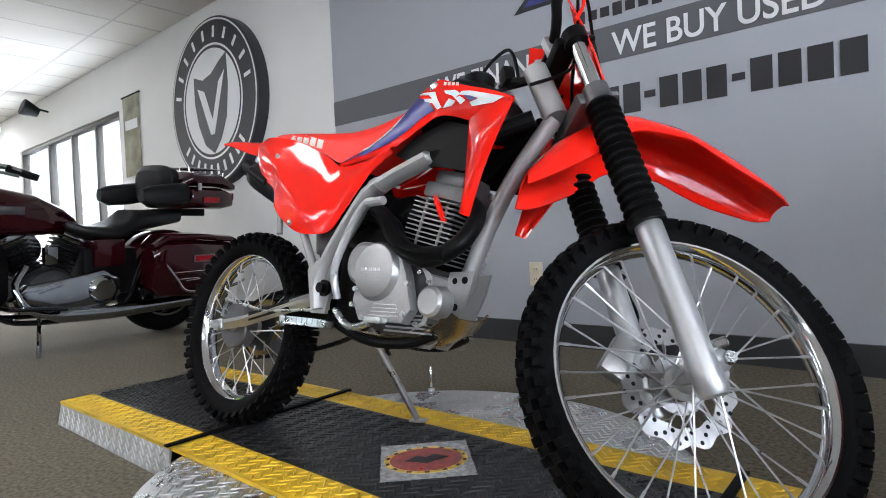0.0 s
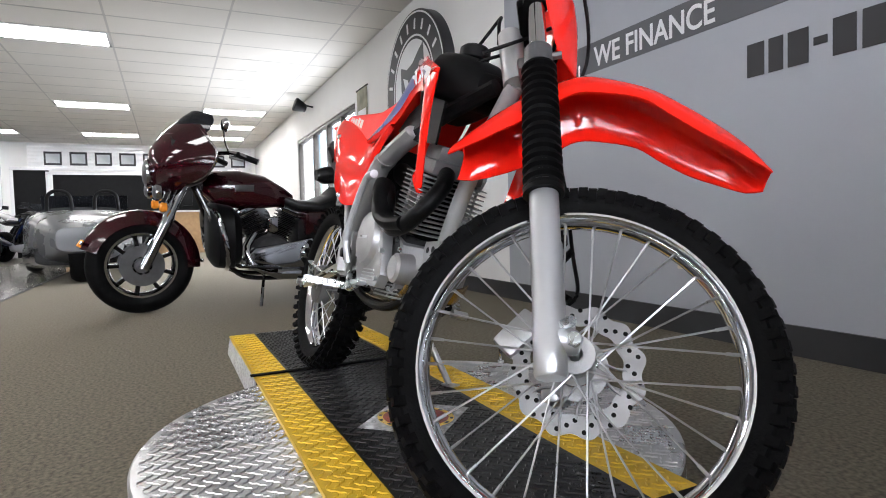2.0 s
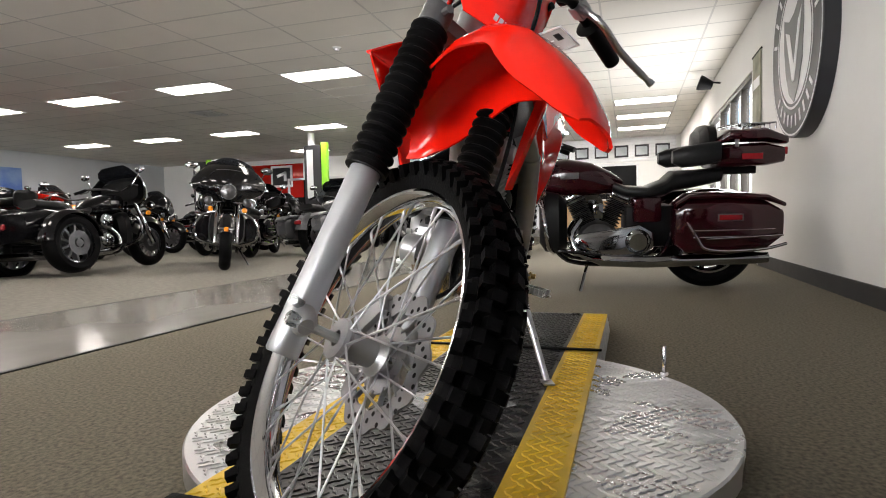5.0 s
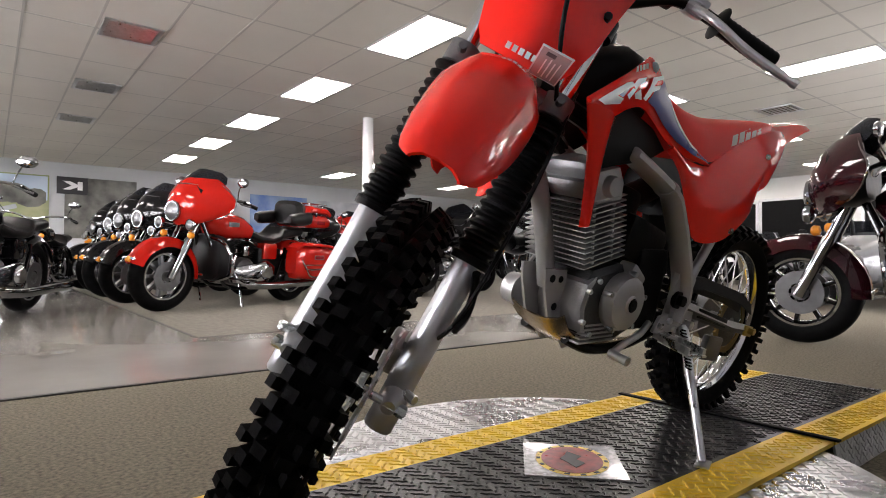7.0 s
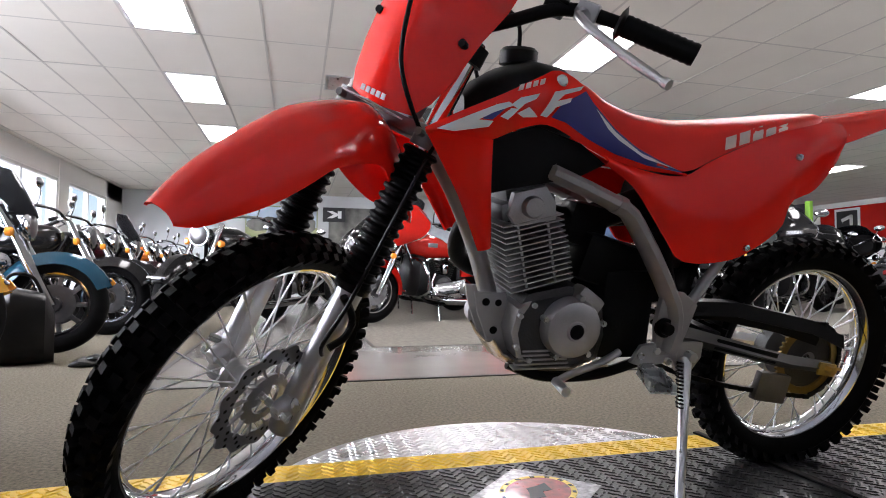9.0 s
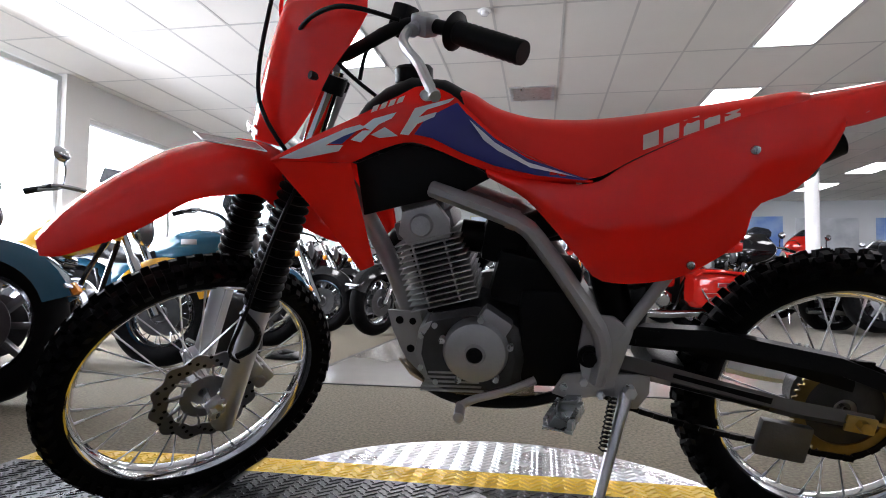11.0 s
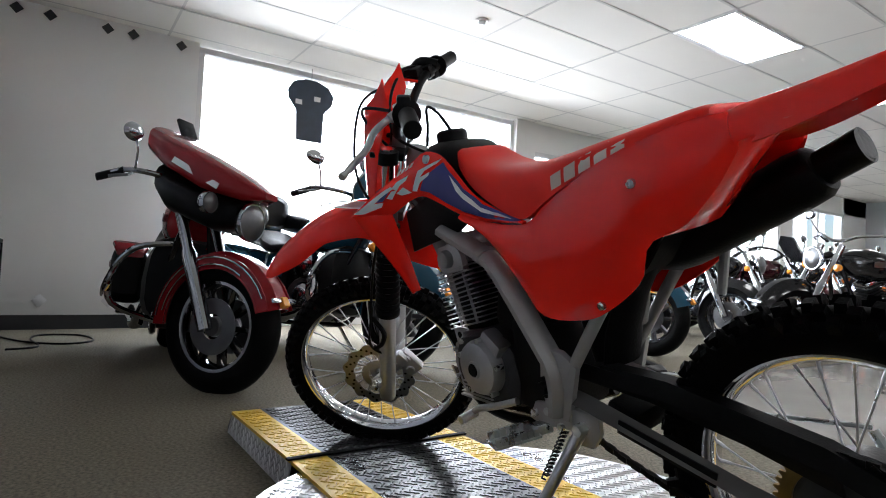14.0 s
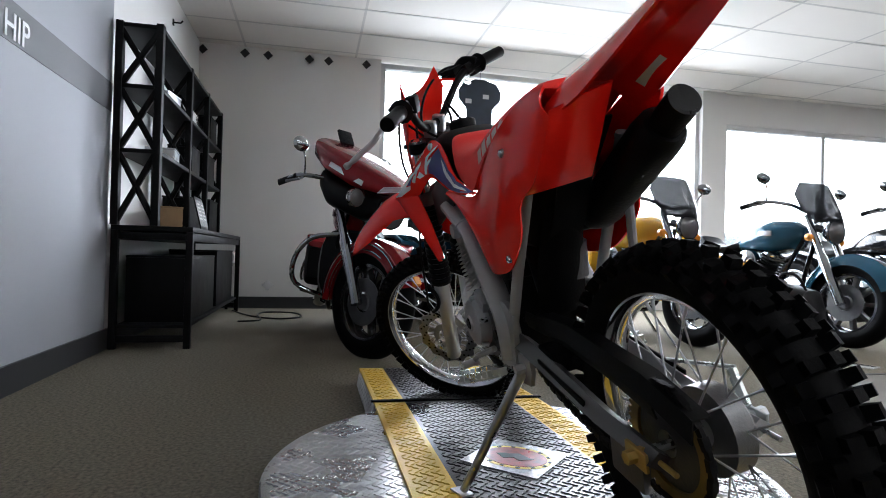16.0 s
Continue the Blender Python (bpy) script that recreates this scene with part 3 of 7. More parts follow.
# printed square on the platform: a round red emblem with yellow rim
PRINTR = mat("printed_red", (0.45, 0.03, 0.02), 0.3, 0, 0.5, 40, 0, 1, 0.3, (0.12, 0.02, 0.015))
PRINTY = mat("printed_yellow", (0.75, 0.50, 0.05), 0.3, 0, 0.3, 60, 0, 1, 0.3)
STICK = mat("sticker_vinyl", (0.62, 0.62, 0.63), 0.25, 0.2, 0.25, 60, 0.05, 60, 0.4, (0.22, 0.22, 0.23))
dec = thing("floor_sticker", "white square sticker with a round red and yellow emblem", "sticker", pose(0.153, 0.004, TOP + 0.0024, 0, 0, 45))
part("backing", box((0.207, 0.207, 0.0012), (0, 0, 0)), STICK, dec)
ell = [(0.096 * math.cos(a), 0.078 * math.sin(a)) for a in (2 * math.pi * k / 40 for k in range(40))]
part("yellow_rim", prism(ell, 0.0006, pose(0, 0, 0.0005)), PRINTY, dec)
part("red_field", prism([(x * 0.86, y * 0.84) for x, y in ell], 0.0006, pose(0, 0, 0.001)), PRINTR, dec)
for k in range(14):
    a = 2 * math.pi * k / 14 + 0.2
    part("rim_bar", box((0.011, 0.008, 0.0006), (0.0895 * math.cos(a), 0.072 * math.sin(a), 0.0013), (0, 0, math.degrees(a) + 90)), LETB, dec)
bl = prism([(-0.05, -0.006), (-0.02, 0.022), (0.0, 0.010), (0.022, 0.026), (0.052, 0.004), (0.02, -0.012), (0.0, -0.026), (-0.022, -0.014)], 0.0006, pose(0, 0, 0.0016))
part("emblem_shape", bl, LETB, dec)


# ---- the dirt bike on its side stand ----
LEAN, TURN = 13.5, 1.5
BIKE = pose(0.1, -0.07, TOP, 0, 0, TURN) @ pose(-0.1, 0, 0, -LEAN, 0, 0)
bike = thing("dirt_bike", "red off-road motorcycle with blue graphics leaning on its side stand", "motorcycle", BIKE)
# steered front end: about the raked steering axis, bars hard over to the left
P0, AX = Vector((0.485, 0, 0.72)), Vector((-0.454, 0, 0.891)).normalized()
STEER = Matrix.Translation(P0) @ Matrix.Rotation(radians(48.5), 4, AX) @ Matrix.Translation(-P0)
STEER_BAR = Matrix.Translation(P0) @ Matrix.Rotation(radians(48), 4, AX) @ Matrix.Translation(-P0)
YAXIS = Matrix.Rotation(radians(-90), 4, "X")  # local z lies along +y


def knob_row(R, W, count, offs, ky, kx, h, phase, bm, w2=None):
    for k in range(count):
        a = 2 * math.pi * (k + phase) / count
        for y in offs:
            tilt = math.degrees(math.atan2(y, W)) * 0.9
            m = Matrix.Rotation(a, 4, "Y") @ pose(0, y, R - (1 - math.cos(math.asin(min(0.95, abs(y) / (W * 1.25))))) * W * 0.9, -tilt, 0, 0)
            made = bmesh.ops.create_cube(bm, size=1.0)["verts"]
            for v in made:
                if v.co.z > 0:
                    v.co.x *= 0.82
                    v.co.y *= 0.86
            bmesh.ops.transform(bm, matrix=m @ Matrix.Diagonal((kx, ky, h, 1)), verts=made)


def wheel(name, R, W, rim_r, centre, xf, spokes, label, hub_w, pitch=0.040):
    """Knobbly spoked wheel turning about y: hub, rim, tyre, knobs and crossed spokes."""
    at = Matrix.Translation(centre)
    m = xf @ at
    hub = part(name, lathe([(0.012, -hub_w), (0.03, -hub_w), (0.032, -hub_w + 0.006), (0.022, -hub_w * 0.6), (0.022, hub_w * 0.6), (0.032, hub_w - 0.006), (0.03, hub_w), (0.012, hub_w)], m @ YAXIS, 28), CAST, bike, label)
    rim = [(rim_r + 0.011, -0.025), (rim_r + 0.013, -0.021), (rim_r + 0.004, -0.019), (rim_r - 0.002, -0.010), (rim_r - 0.004, 0), (rim_r - 0.002, 0.010), (rim_r + 0.004, 0.019), (rim_r + 0.013, 0.021), (rim_r + 0.011, 0.025), (rim_r + 0.003, 0.024), (rim_r - 0.003, 0.018), (rim_r - 0.008, 0.010), (rim_r - 0.010, 0), (rim_r - 0.008, -0.010), (rim_r - 0.003, -0.018), (rim_r + 0.003, -0.024)]
    part("rim", lathe(rim, m @ YAXIS, 64, closed=True), CHROME, hub, "chromed rim")
    body = R - 0.012
    prof = [(rim_r + 0.006, -0.024)] + [(rim_r + 0.008 + (body - rim_r - 0.008) * math.cos(math.pi * t / 2) ** 0.62, W * math.sin(math.pi * t / 2) if abs(t) < 0.75 else W * math.sin(math.pi * t / 2) * (1 - (abs(t) - 0.75) * 0.9)) for t in [-0.96 + 0.12 * k for k in range(17)]] + [(rim_r + 0.006, 0.024)]
    part("tyre", lathe(prof, m @ YAXIS, 72), RUBBER, hub, "black knobbly off-road tyre")
    kb = bmesh.new()
    n = int(round(2 * math.pi * R / pitch))
    knob_row(R - 0.008, W, n, (-0.013, 0.013), 0.020, 0.017, 0.018, 0.0, kb)
    knob_row(R - 0.007, W, n, (-W * 0.68, W * 0.68), 0.016, 0.018, 0.018, 0.5, kb)
    knob_row(R - 0.010, W, n, (-W * 0.98, W * 0.98), 0.014, 0.016, 0.020, 0.0, kb)
    for v in kb.verts:
        v.co = m @ v.co
    tagged(part("tread", kb, RUBBER, hub), kind="stuff")
    sp = None
    for k in range(spokes):
        side = 1 if k % 2 else -1
        lean = 1 if (k // 2) % 2 else -1
        a = 2 * math.pi * k / spokes
        a2 = a + lean * 0.62
        p = Vector((0.029 * math.cos(a2), side * hub_w * 0.9, 0.029 * math.sin(a2)))
        q = Vector(((rim_r - 0.008) * math.cos(a), side * 0.006, (rim_r - 0.008) * math.sin(a)))
        part("spoke", tube([p, q.lerp(p, 0.09), q.lerp(p, 0.085), q], [0.0017, 0.0017, 0.0028, 0.0028], 6), STEEL, hub, "", m)
    return hub


front = wheel("front_wheel", 0.298, 0.037, 0.240, (0.747, 0, 0.276), STEER, 32, "spoked front wheel with knobbly tyre", 0.038, 0.033)
rear = wheel("rear_wheel", 0.283, 0.046, 0.206, (-0.517, 0, 0.275), Matrix(), 32, "spoked rear wheel with knobbly tyre", 0.045)

DISCM = mat("brake_disc_steel", (0.34, 0.34, 0.35), 0.32, 0.9, 0.12, 20, 0.05, 200)
# front brake: wavy drilled disc and caliper on the left side
dm = STEER @ Matrix.Translation((0.747, 0.050, 0.276)) @ YAXIS
bm = bmesh.new()
n = 120
def ringv(r, h):
    return [bm.verts.new((r(k) * math.cos(2 * math.pi * k / n), r(k) * math.sin(2 * math.pi * k / n), h)) for k in range(n)]
wo = lambda k: 0.106 + 0.005 * math.cos(2 * math.pi * k / 10)
wi = lambda k: 0.074 + 0.002 * math.cos(2 * math.pi * k / 10)
rr = [ringv(wi, -0.0018), ringv(wo, -0.0018), ringv(wo, 0.0018), ringv(wi, 0.0018)]
for a, b in zip(rr, rr[1:] + rr[:1]):
    for k in range(n):
        bm.faces.new((a[k], a[(k + 1) % n], b[(k + 1) % n], b[k]))
for k in range(12):
    a = 2 * math.pi * k / 12
    m1 = Matrix.Rotation(a, 4, "Z")
    part("disc_arm", tube([Vector((0.047, 0, 0)), Vector((0.062, 0.010, 0)), Vector((0.078, 0.015, 0))], 0.0048, 6, None, 0.5), DISCM, front, "", dm @ m1)
part("brake_disc", bm, DISCM, front, "wave-edged steel brake disc", dm)
part("disc_carrier", lathe([(0.030, -0.002), (0.052, -0.002), (0.052, 0.002), (0.030, 0.004)], dm, 36, closed=True), CAST, front)
bl = bmesh.new()
for k in range(45):
    a = 2 * math.pi * k / 45
    r = (0.081, 0.090, 0.0995)[k % 3]
    for z in (-0.00205, 0.00195):
        lathe([(0, z), (0.0040, z), (0.0040, z + 0.0001), (0, z + 0.0001)], dm @ Matrix.Translation((r * math.cos(a), r * math.sin(a), 0)), 8, bl)
tagged(part("disc_drilling", bl, DARKM, front, "dark drilled holes of the brake disc"), kind="stuff")
cal = box((0.046, 0.030, 0.080), (0.640, 0.052, 0.300), (0, 24, 0), 0.008)
box((0.030, 0.026, 0.040), (0.652, 0.072, 0.330), (0, 24, 0), 0.006, cal)
for dz in (-0.020, 0.018):
    rod((0.640, 0.06, 0.300 + dz), (0.640, 0.076, 0.300 + dz), 0.013, 14, cal)
box((0.050, 0.010, 0.020), (0.676, 0.068, 0.300), (0, 24, 0), 0.003, cal)
part("brake_caliper", cal, CAST, bike, "cast brake caliper", STEER)

# fork legs
def legx(w):
    return 0.524 + (0.742 - w) * 0.40


for sd in (1, -1):
    v = 0.088 * sd
    def P(w, dv=0.0):
        return Vector((legx(w), v + dv, w))
    low = part("fork_leg", tube([P(0.500), P(0.494), P(0.44), P(0.33), P(0.25), P(0.222), P(0.218)], [0.022, 0.0238, 0.0234, 0.0234, 0.0238, 0.0238, 0.021], 20), ALU, bike, "silver lower fork leg", STEER)
    part("axle_lug", tube([(legx(0.276) + 0.004, v, 0.276), (0.735, v, 0.276), (0.747, v, 0.276), (0.757, v, 0.276)], [0.023, 0.021, 0.019, 0.012], 16, None, 0.9), ALU, low, "", STEER)
    part("axle_nut", rod((0.747, v - 0.01 * sd, 0.276), (0.747, v + 0.026 * sd, 0.276), 0.0105, 6), ZINC, low, "", STEER)
    part("pinch_bolt", rod(P(0.292) + Vector((0.02, 0.012 * sd, 0)), P(0.292) + Vector((0.034, 0.03 * sd, 0.006)), 0.008, 6), ZINC, low, "", STEER)
    pts, rs = [], []
    for k in range(61):
        w = 0.742 - 0.25 * k / 60
        pts.append(P(w))
        rs.append(0.0275 + 0.0045 * (1 if k % 4 in (1, 2) else -0.4) + 0.002 * k / 60)
    part("fork_gaiter", tube(pts, rs, 18), GAITER, bike, "ribbed black rubber fork boot", STEER)
    part("fork_tube", tube([P(0.735), P(0.925)], 0.0165, 18), CHROME, bike, "chromed upper fork tube", STEER)
    part("gaiter_clamp", tube([P(0.503), P(0.492)], 0.0335, 18), BLACKP, bike, "", STEER)
for w, hh in ((0.762, 0.034), (0.905, 0.028)):
    bm = bmesh.new()
    for sd in (1, -1):
        tube([(legx(w + hh / 2), 0.088 * sd, w + hh / 2), (legx(w - hh / 2), 0.088 * sd, w - hh / 2)], 0.026, 18, bm)
        rod((legx(w) + 0.02, 0.088 * sd, w + 0.01), (legx(w) + 0.038, 0.088 * sd, w + 0.018), 0.007, 8, bm)
    box((0.05, 0.17, hh * 0.8), (legx(w) - 0.014, 0, w - 0.004), (0, -27, 0), 0.006, bm)
    part("triple_clamp", bm, FINM if w < 0.8 else DARKM, bike, "grey fork clamp" if w < 0.8 else "black upper fork clamp", STEER)
bm = tube([(0.462, 0, 0.765), (0.402, 0, 0.885)], 0.026, 18)
part("steering_head", bm, FRAMEP, bike)
part("axle", rod((0.747, -0.116, 0.276), (0.747, 0.116, 0.276), 0.007, 10), ZINC, front, "", STEER)
part("brake_hose", tube(spline([(0.50, 0.105, 0.80), (0.59, 0.118, 0.66), (0.665, 0.120, 0.50), (0.70, 0.112, 0.42), (0.675, 0.10, 0.37)]), 0.0038, 8), BLACKP, bike, "", STEER)
part("hose_guide", tube(spline([(0.665, 0.105, 0.50), (0.645, 0.12, 0.455), (0.66, 0.125, 0.425), (0.69, 0.118, 0.41)]), 0.007, 8), BLACKP, bike, "", STEER)

# front fender: ridge height, half width and lower edge along its length
secs = [(0.940, 0.680, 0.030, 0.668), (0.915, 0.702, 0.046, 0.668), (0.872, 0.730, 0.057, 0.678), (0.82, 0.754, 0.066, 0.690), (0.765, 0.775, 0.071, 0.710), (0.715, 0.789, 0.073, 0.730), (0.655, 0.796, 0.073, 0.728), (0.60, 0.796, 0.073, 0.714), (0.558, 0.782, 0.072, 0.665), (0.515, 0.752, 0.070, 0.622), (0.475, 0.710, 0.064, 0.588), (0.44, 0.655, 0.056, 0.562), (0.415, 0.60, 0.045, 0.550)]
ctl = [resample([(s[0], s[1], 0) for s in secs], 44), resample([(s[0], s[3], s[2]) for s in secs], 44)]
rows = []
for c, h in zip(*ctl):
    row = []
    for k in range(17):
        s = k / 8 - 1
        t = abs(s)
        drop = (c.y - h.y) * (0.15 * min(t / 0.55, 1) ** 1.4 + 0.85 * max(0, (t - 0.55) / 0.45) ** 1.05)
        row.append(Vector((c.x + (h.x - c.x) * t, h.z * math.copysign(min(t / 0.9, 1) * (0.95 + 0.05 * t), s), c.y - drop)))
    rows.append(row)
fender = part("front_fender", sheet(rows, 0.004), RED, bike, "glossy red front fender", STEER, 0.9)
samples = [p for r in rows for p in r]

# number plate over the forks
rows = []
for w, hw, x, sweep in ((0.795, 0.066, 0.575, 0.028), (0.82, 0.084, 0.568, 0.040), (0.87, 0.100, 0.553, 0.054), (0.93, 0.108, 0.533, 0.066), (0.98, 0.118, 0.512, 0.082), (1.02, 0.119, 0.492, 0.088), (1.045, 0.110, 0.478, 0.080)):
    rows.append([Vector((x - sweep * abs(s) ** 1.6, hw * s, w + (0.035 * abs(s) ** 3 if w > 1.03 else 0) - (0.02 * (1 - abs(s)) if w > 1.03 else 0))) for s in [k / 7 - 1 for k in range(15)]])
plate = part("number_plate", sheet(rows, 0.003), RED, bike, "glossy red front number plate", STEER_BAR, 0.9)
for k in range(5):
    part("print_bar", box((0.002, 0.0075, 0.010), (0.5735 + 0.0012, -0.022 + 0.011 * k, 0.812), (0, -12, 0)), WHITE, plate, "", STEER_BAR)
tz = Vector((0.42, -0.30, -1.0)).normalized()
tx = Vector((0.58, 0.81, 0.0)).normalized()
tx = (tx - tz * tx.dot(tz)).normalized()
ty = tz.cross(tx)
tm = Matrix((tx, ty, tz)).transposed().to_4x4()
tm.translation = BIKE @ STEER_BAR @ Vector((0.600, 0.010, 0.806)) + Vector((-0.024, 0.018, -0.022))
bm = box((0.11, 0.045, 0.0015), (0.03, 0, 0))
bmesh.ops.transform(bm, matrix=(BIKE @ STEER_BAR).inverted() @ tm, verts=bm.verts)
TAGM = clear("clear_tag_plastic", (0.9, 0.88, 0.88), 0.12, 0.38)
TAGM.node_tree.nodes["Principled BSDF"].inputs["Transmission Weight"].default_value = 0.0
tag = part("hang_tag", bm, TAGM, bike, "clear plastic tag hanging at the number plate", STEER_BAR)
tagm = (BIKE @ STEER_BAR).inverted() @ tm
for sx, sy, px, py in ((0.112, 0.0022, 0.03, 0.0225), (0.112, 0.0022, 0.03, -0.0225), (0.0022, 0.045, -0.0245, 0), (0.0022, 0.045, 0.085, 0)):
    part("tag_edge", box((sx, sy, 0.0022), (px, py, 0)), WHITE, tag, "", STEER_BAR @ tagm)
for k in range(4):
    part("print_bar", box((0.07 - 0.012 * (k % 2), 0.002, 0.0006), (0.02, -0.012 + 0.007 * k, 0.0012)), WHITE, tag, "", STEER_BAR @ tagm)
part("dark_print", box((0.012, 0.014, 0.0006), (0.068, 0.006, 0.0012)), LETB, tag, "", STEER_BAR @ tagm)

# handlebar, grips, levers
GRIPS = STEER_BAR @ Matrix.Translation((0.03, 0, 0.935)) @ Matrix.Rotation(radians(-0.8), 4, "X") @ Matrix.Translation((0, 0, -0.95))
for nm, pts in (("handlebar", [(0.275, 0.385, 1.030), (0.300, 0.27, 1.036), (0.335, 0.18, 1.030), (0.375, 0.11, 0.985), (0.392, 0.06, 0.957), (0.396, 0, 0.953), (0.392, -0.06, 0.957), (0.375, -0.11, 0.985), (0.335, -0.18, 1.030), (0.300, -0.27, 1.036), (0.275, -0.37, 1.030)]),):
    bar = part(nm, tube(spline(pts, 5), 0.0112, 14), BLACKP, bike, "black steel handlebar", GRIPS)
bm = bmesh.new()
for sd in (0.032, -0.032):
    box((0.035, 0.022, 0.05), (0.397, sd, 0.945), (0, -27, 0), 0.004, bm)
part("bar_clamp", bm, ALU, bar, "", GRIPS)
for sd in (1, -1):
    a, b = Vector((0.305, 0.262 * sd, 1.036)), Vector((0.274, 0.392 * sd, 1.030))
    pts = [a.lerp(b, k / 24) for k in range(25)]
    part("grip", tube(pts, [0.030 if k in (1,) else 0.0172 + 0.0012 * (k % 2) for k in range(25)], 16), BLACKP, bar, "black rubber grip", GRIPS)
    bm = box((0.03, 0.036, 0.034), (0.325, 0.215 * sd, 1.036), (0, 0, 12 * sd), 0.006)
    rod((0.325, 0.20 * sd, 1.036), (0.352, 0.222 * sd, 1.03), 0.011, 10, bm)
    part("lever_perch", bm, ALU if sd > 0 else BLACKP, bar, "", GRIPS)
    lev = spline([(0.352, 0.212 * sd, 1.030), (0.385, 0.25 * sd, 1.020), (0.395, 0.31 * sd, 1.005), (0.415, 0.365 * sd, 0.995), (0.43, 0.405 * sd, 0.99)], 4)
    bm = tube(lev, [0.0075] * (len(lev) - 3) + [0.0055, 0.0085, 0.008], 10, None, 1.0)
    part("lever", bm, STEEL, bar, "bright metal lever", GRIPS)
bm = tube(spline([(0.30, -0.245, 1.04), (0.335, -0.24, 1.06), (0.36, -0.235, 1.05)], 4), 0.017, 12)
box((0.06, 0.045, 0.03), (0.365, -0.19, 1.05), (0, -10, -15), 0.006, bm)
box((0.03, 0.05, 0.05), (0.318, -0.255, 1.033), (0, 0, -12), 0.008, bm)
part("brake_master", bm, BLACKP, bar, "black brake reservoir and throttle housing", GRIPS)
bm = box((0.03, 0.035, 0.045), (0.33, 0.16, 1.035), (0, -20, 10), 0.006)
part("switch_block", bm, BLACKP, bar, "", GRIPS)
part("lanyard", tube(spline([(0.345, -0.15, 1.03), (0.40, -0.14, 1.05), (0.43, -0.12, 1.0), (0.42, -0.11, 0.95)], 5), 0.004, 6), RED, bar, "red pull cord", GRIPS)
cables = ([(0.355, -0.20, 1.045), (0.40, -0.14, 1.065), (0.44, -0.05, 1.02), (0.46, 0.02, 0.93), (0.47, 0.03, 0.84)],
          [(0.33, -0.23, 1.05), (0.37, -0.15, 1.07), (0.40, -0.03, 1.03), (0.40, 0.05, 0.95), (0.30, 0.05, 0.86)],
          [(0.355, 0.19, 1.04), (0.43, 0.12, 1.05), (0.46, 0.03, 0.99), (0.43, -0.03, 0.88), (0.36, -0.05, 0.80)],
          [(0.34, -0.19, 1.04), (0.43, -0.11, 1.05), (0.485, -0.02, 1.03), (0.538, 0.035, 0.89), (0.50, 0.09, 0.78)])
for c in cables:
    part("control_cable", tube(spline(c, 8), 0.0038, 8), BLACKP, bike, "black control cable", GRIPS)

# body panels: tank shroud with graphics, side panel, on both sides
SH_UP = [(0.468, 0.172, 0.742), (0.40, 0.158, 0.775), (0.33, 0.138, 0.806), (0.26, 0.116, 0.840), (0.222, 0.104, 0.856), (0.176, 0.098, 0.842), (0.138, 0.098, 0.808), (0.075, 0.104, 0.752), (0.005, 0.106, 0.716), (-0.062, 0.104, 0.692)]
SH_LO = [(0.466, 0.172, 0.732), (0.41, 0.152, 0.722), (0.35, 0.136, 0.728), (0.29, 0.124, 0.752), (0.24, 0.118, 0.762), (0.19, 0.114, 0.745), (0.14, 0.111, 0.722), (0.09, 0.110, 0.705), (0.02, 0.109, 0.694), (-0.062, 0.106, 0.688)]
LEG_A = [(0.468, 0.172, 0.738), (0.436, 0.160, 0.692), (0.395, 0.140, 0.632), (0.342, 0.108, 0.538)]
LEG_B = [(0.345, 0.136, 0.730), (0.342, 0.130, 0.700), (0.335, 0.118, 0.640), (0.322, 0.105, 0.545)]
SP_UP = [(0.115, 0.112, 0.716), (0.02, 0.108, 0.692), (-0.062, 0.106, 0.688), (-0.11, 0.108, 0.715), (-0.165, 0.110, 0.742), (-0.25, 0.112, 0.777), (-0.34, 0.108, 0.802), (-0.395, 0.100, 0.812), (-0.436, 0.092, 0.812)]
SP_LO = [(0.112, 0.110, 0.700), (0.05, 0.108, 0.664), (0.0, 0.107, 0.610), (-0.04, 0.108, 0.562), (-0.082, 0.110, 0.521), (-0.18, 0.113, 0.523), (-0.24, 0.116, 0.548), (-0.300, 0.118, 0.595), (-0.318, 0.116, 0.648), (-0.375, 0.112, 0.674), (-0.425, 0.104, 0.727), (-0.447, 0.096, 0.765)]
TANK_MARK = ([(0.452, 0.741), (0.395, 0.766), (0.345, 0.787), (0.322, 0.793), (0.312, 0.788), (0.350, 0.774), (0.378, 0.760), (0.350, 0.760), (0.358, 0.750), (0.42, 0.739)],
       [(0.338, 0.768), (0.322, 0.764), (0.292, 0.792), (0.270, 0.802), (0.262, 0.812), (0.300, 0.802), (0.318, 0.789), (0.305, 0.783), (0.318, 0.783)],
       [(0.305, 0.776), (0.292, 0.770), (0.262, 0.773), (0.272, 0.781), (0.282, 0.788)],
       [(0.258, 0.776), (0.244, 0.774), (0.228, 0.792), (0.200, 0.803), (0.196, 0.811), (0.226, 0.803), (0.212, 0.815), (0.176, 0.826), (0.168, 0.834), (0.232, 0.818), (0.244, 0.797)])
BLUE_F = [(0.215, 0.800), (0.163, 0.826), (0.148, 0.808), (0.10, 0.765), (0.045, 0.731), (-0.055, 0.694), (-0.045, 0.694), (0.03, 0.703), (0.10, 0.720), (0.155, 0.742), (0.205, 0.768), (0.235, 0.775)]
BLUE_C = [(0.372, 0.762), (0.34, 0.786), (0.322, 0.787), (0.352, 0.762)]
FLASH = [(0.143, 0.798), (0.10, 0.759), (0.045, 0.725), (-0.04, 0.698), (0.04, 0.716), (0.095, 0.745), (0.118, 0.763)]
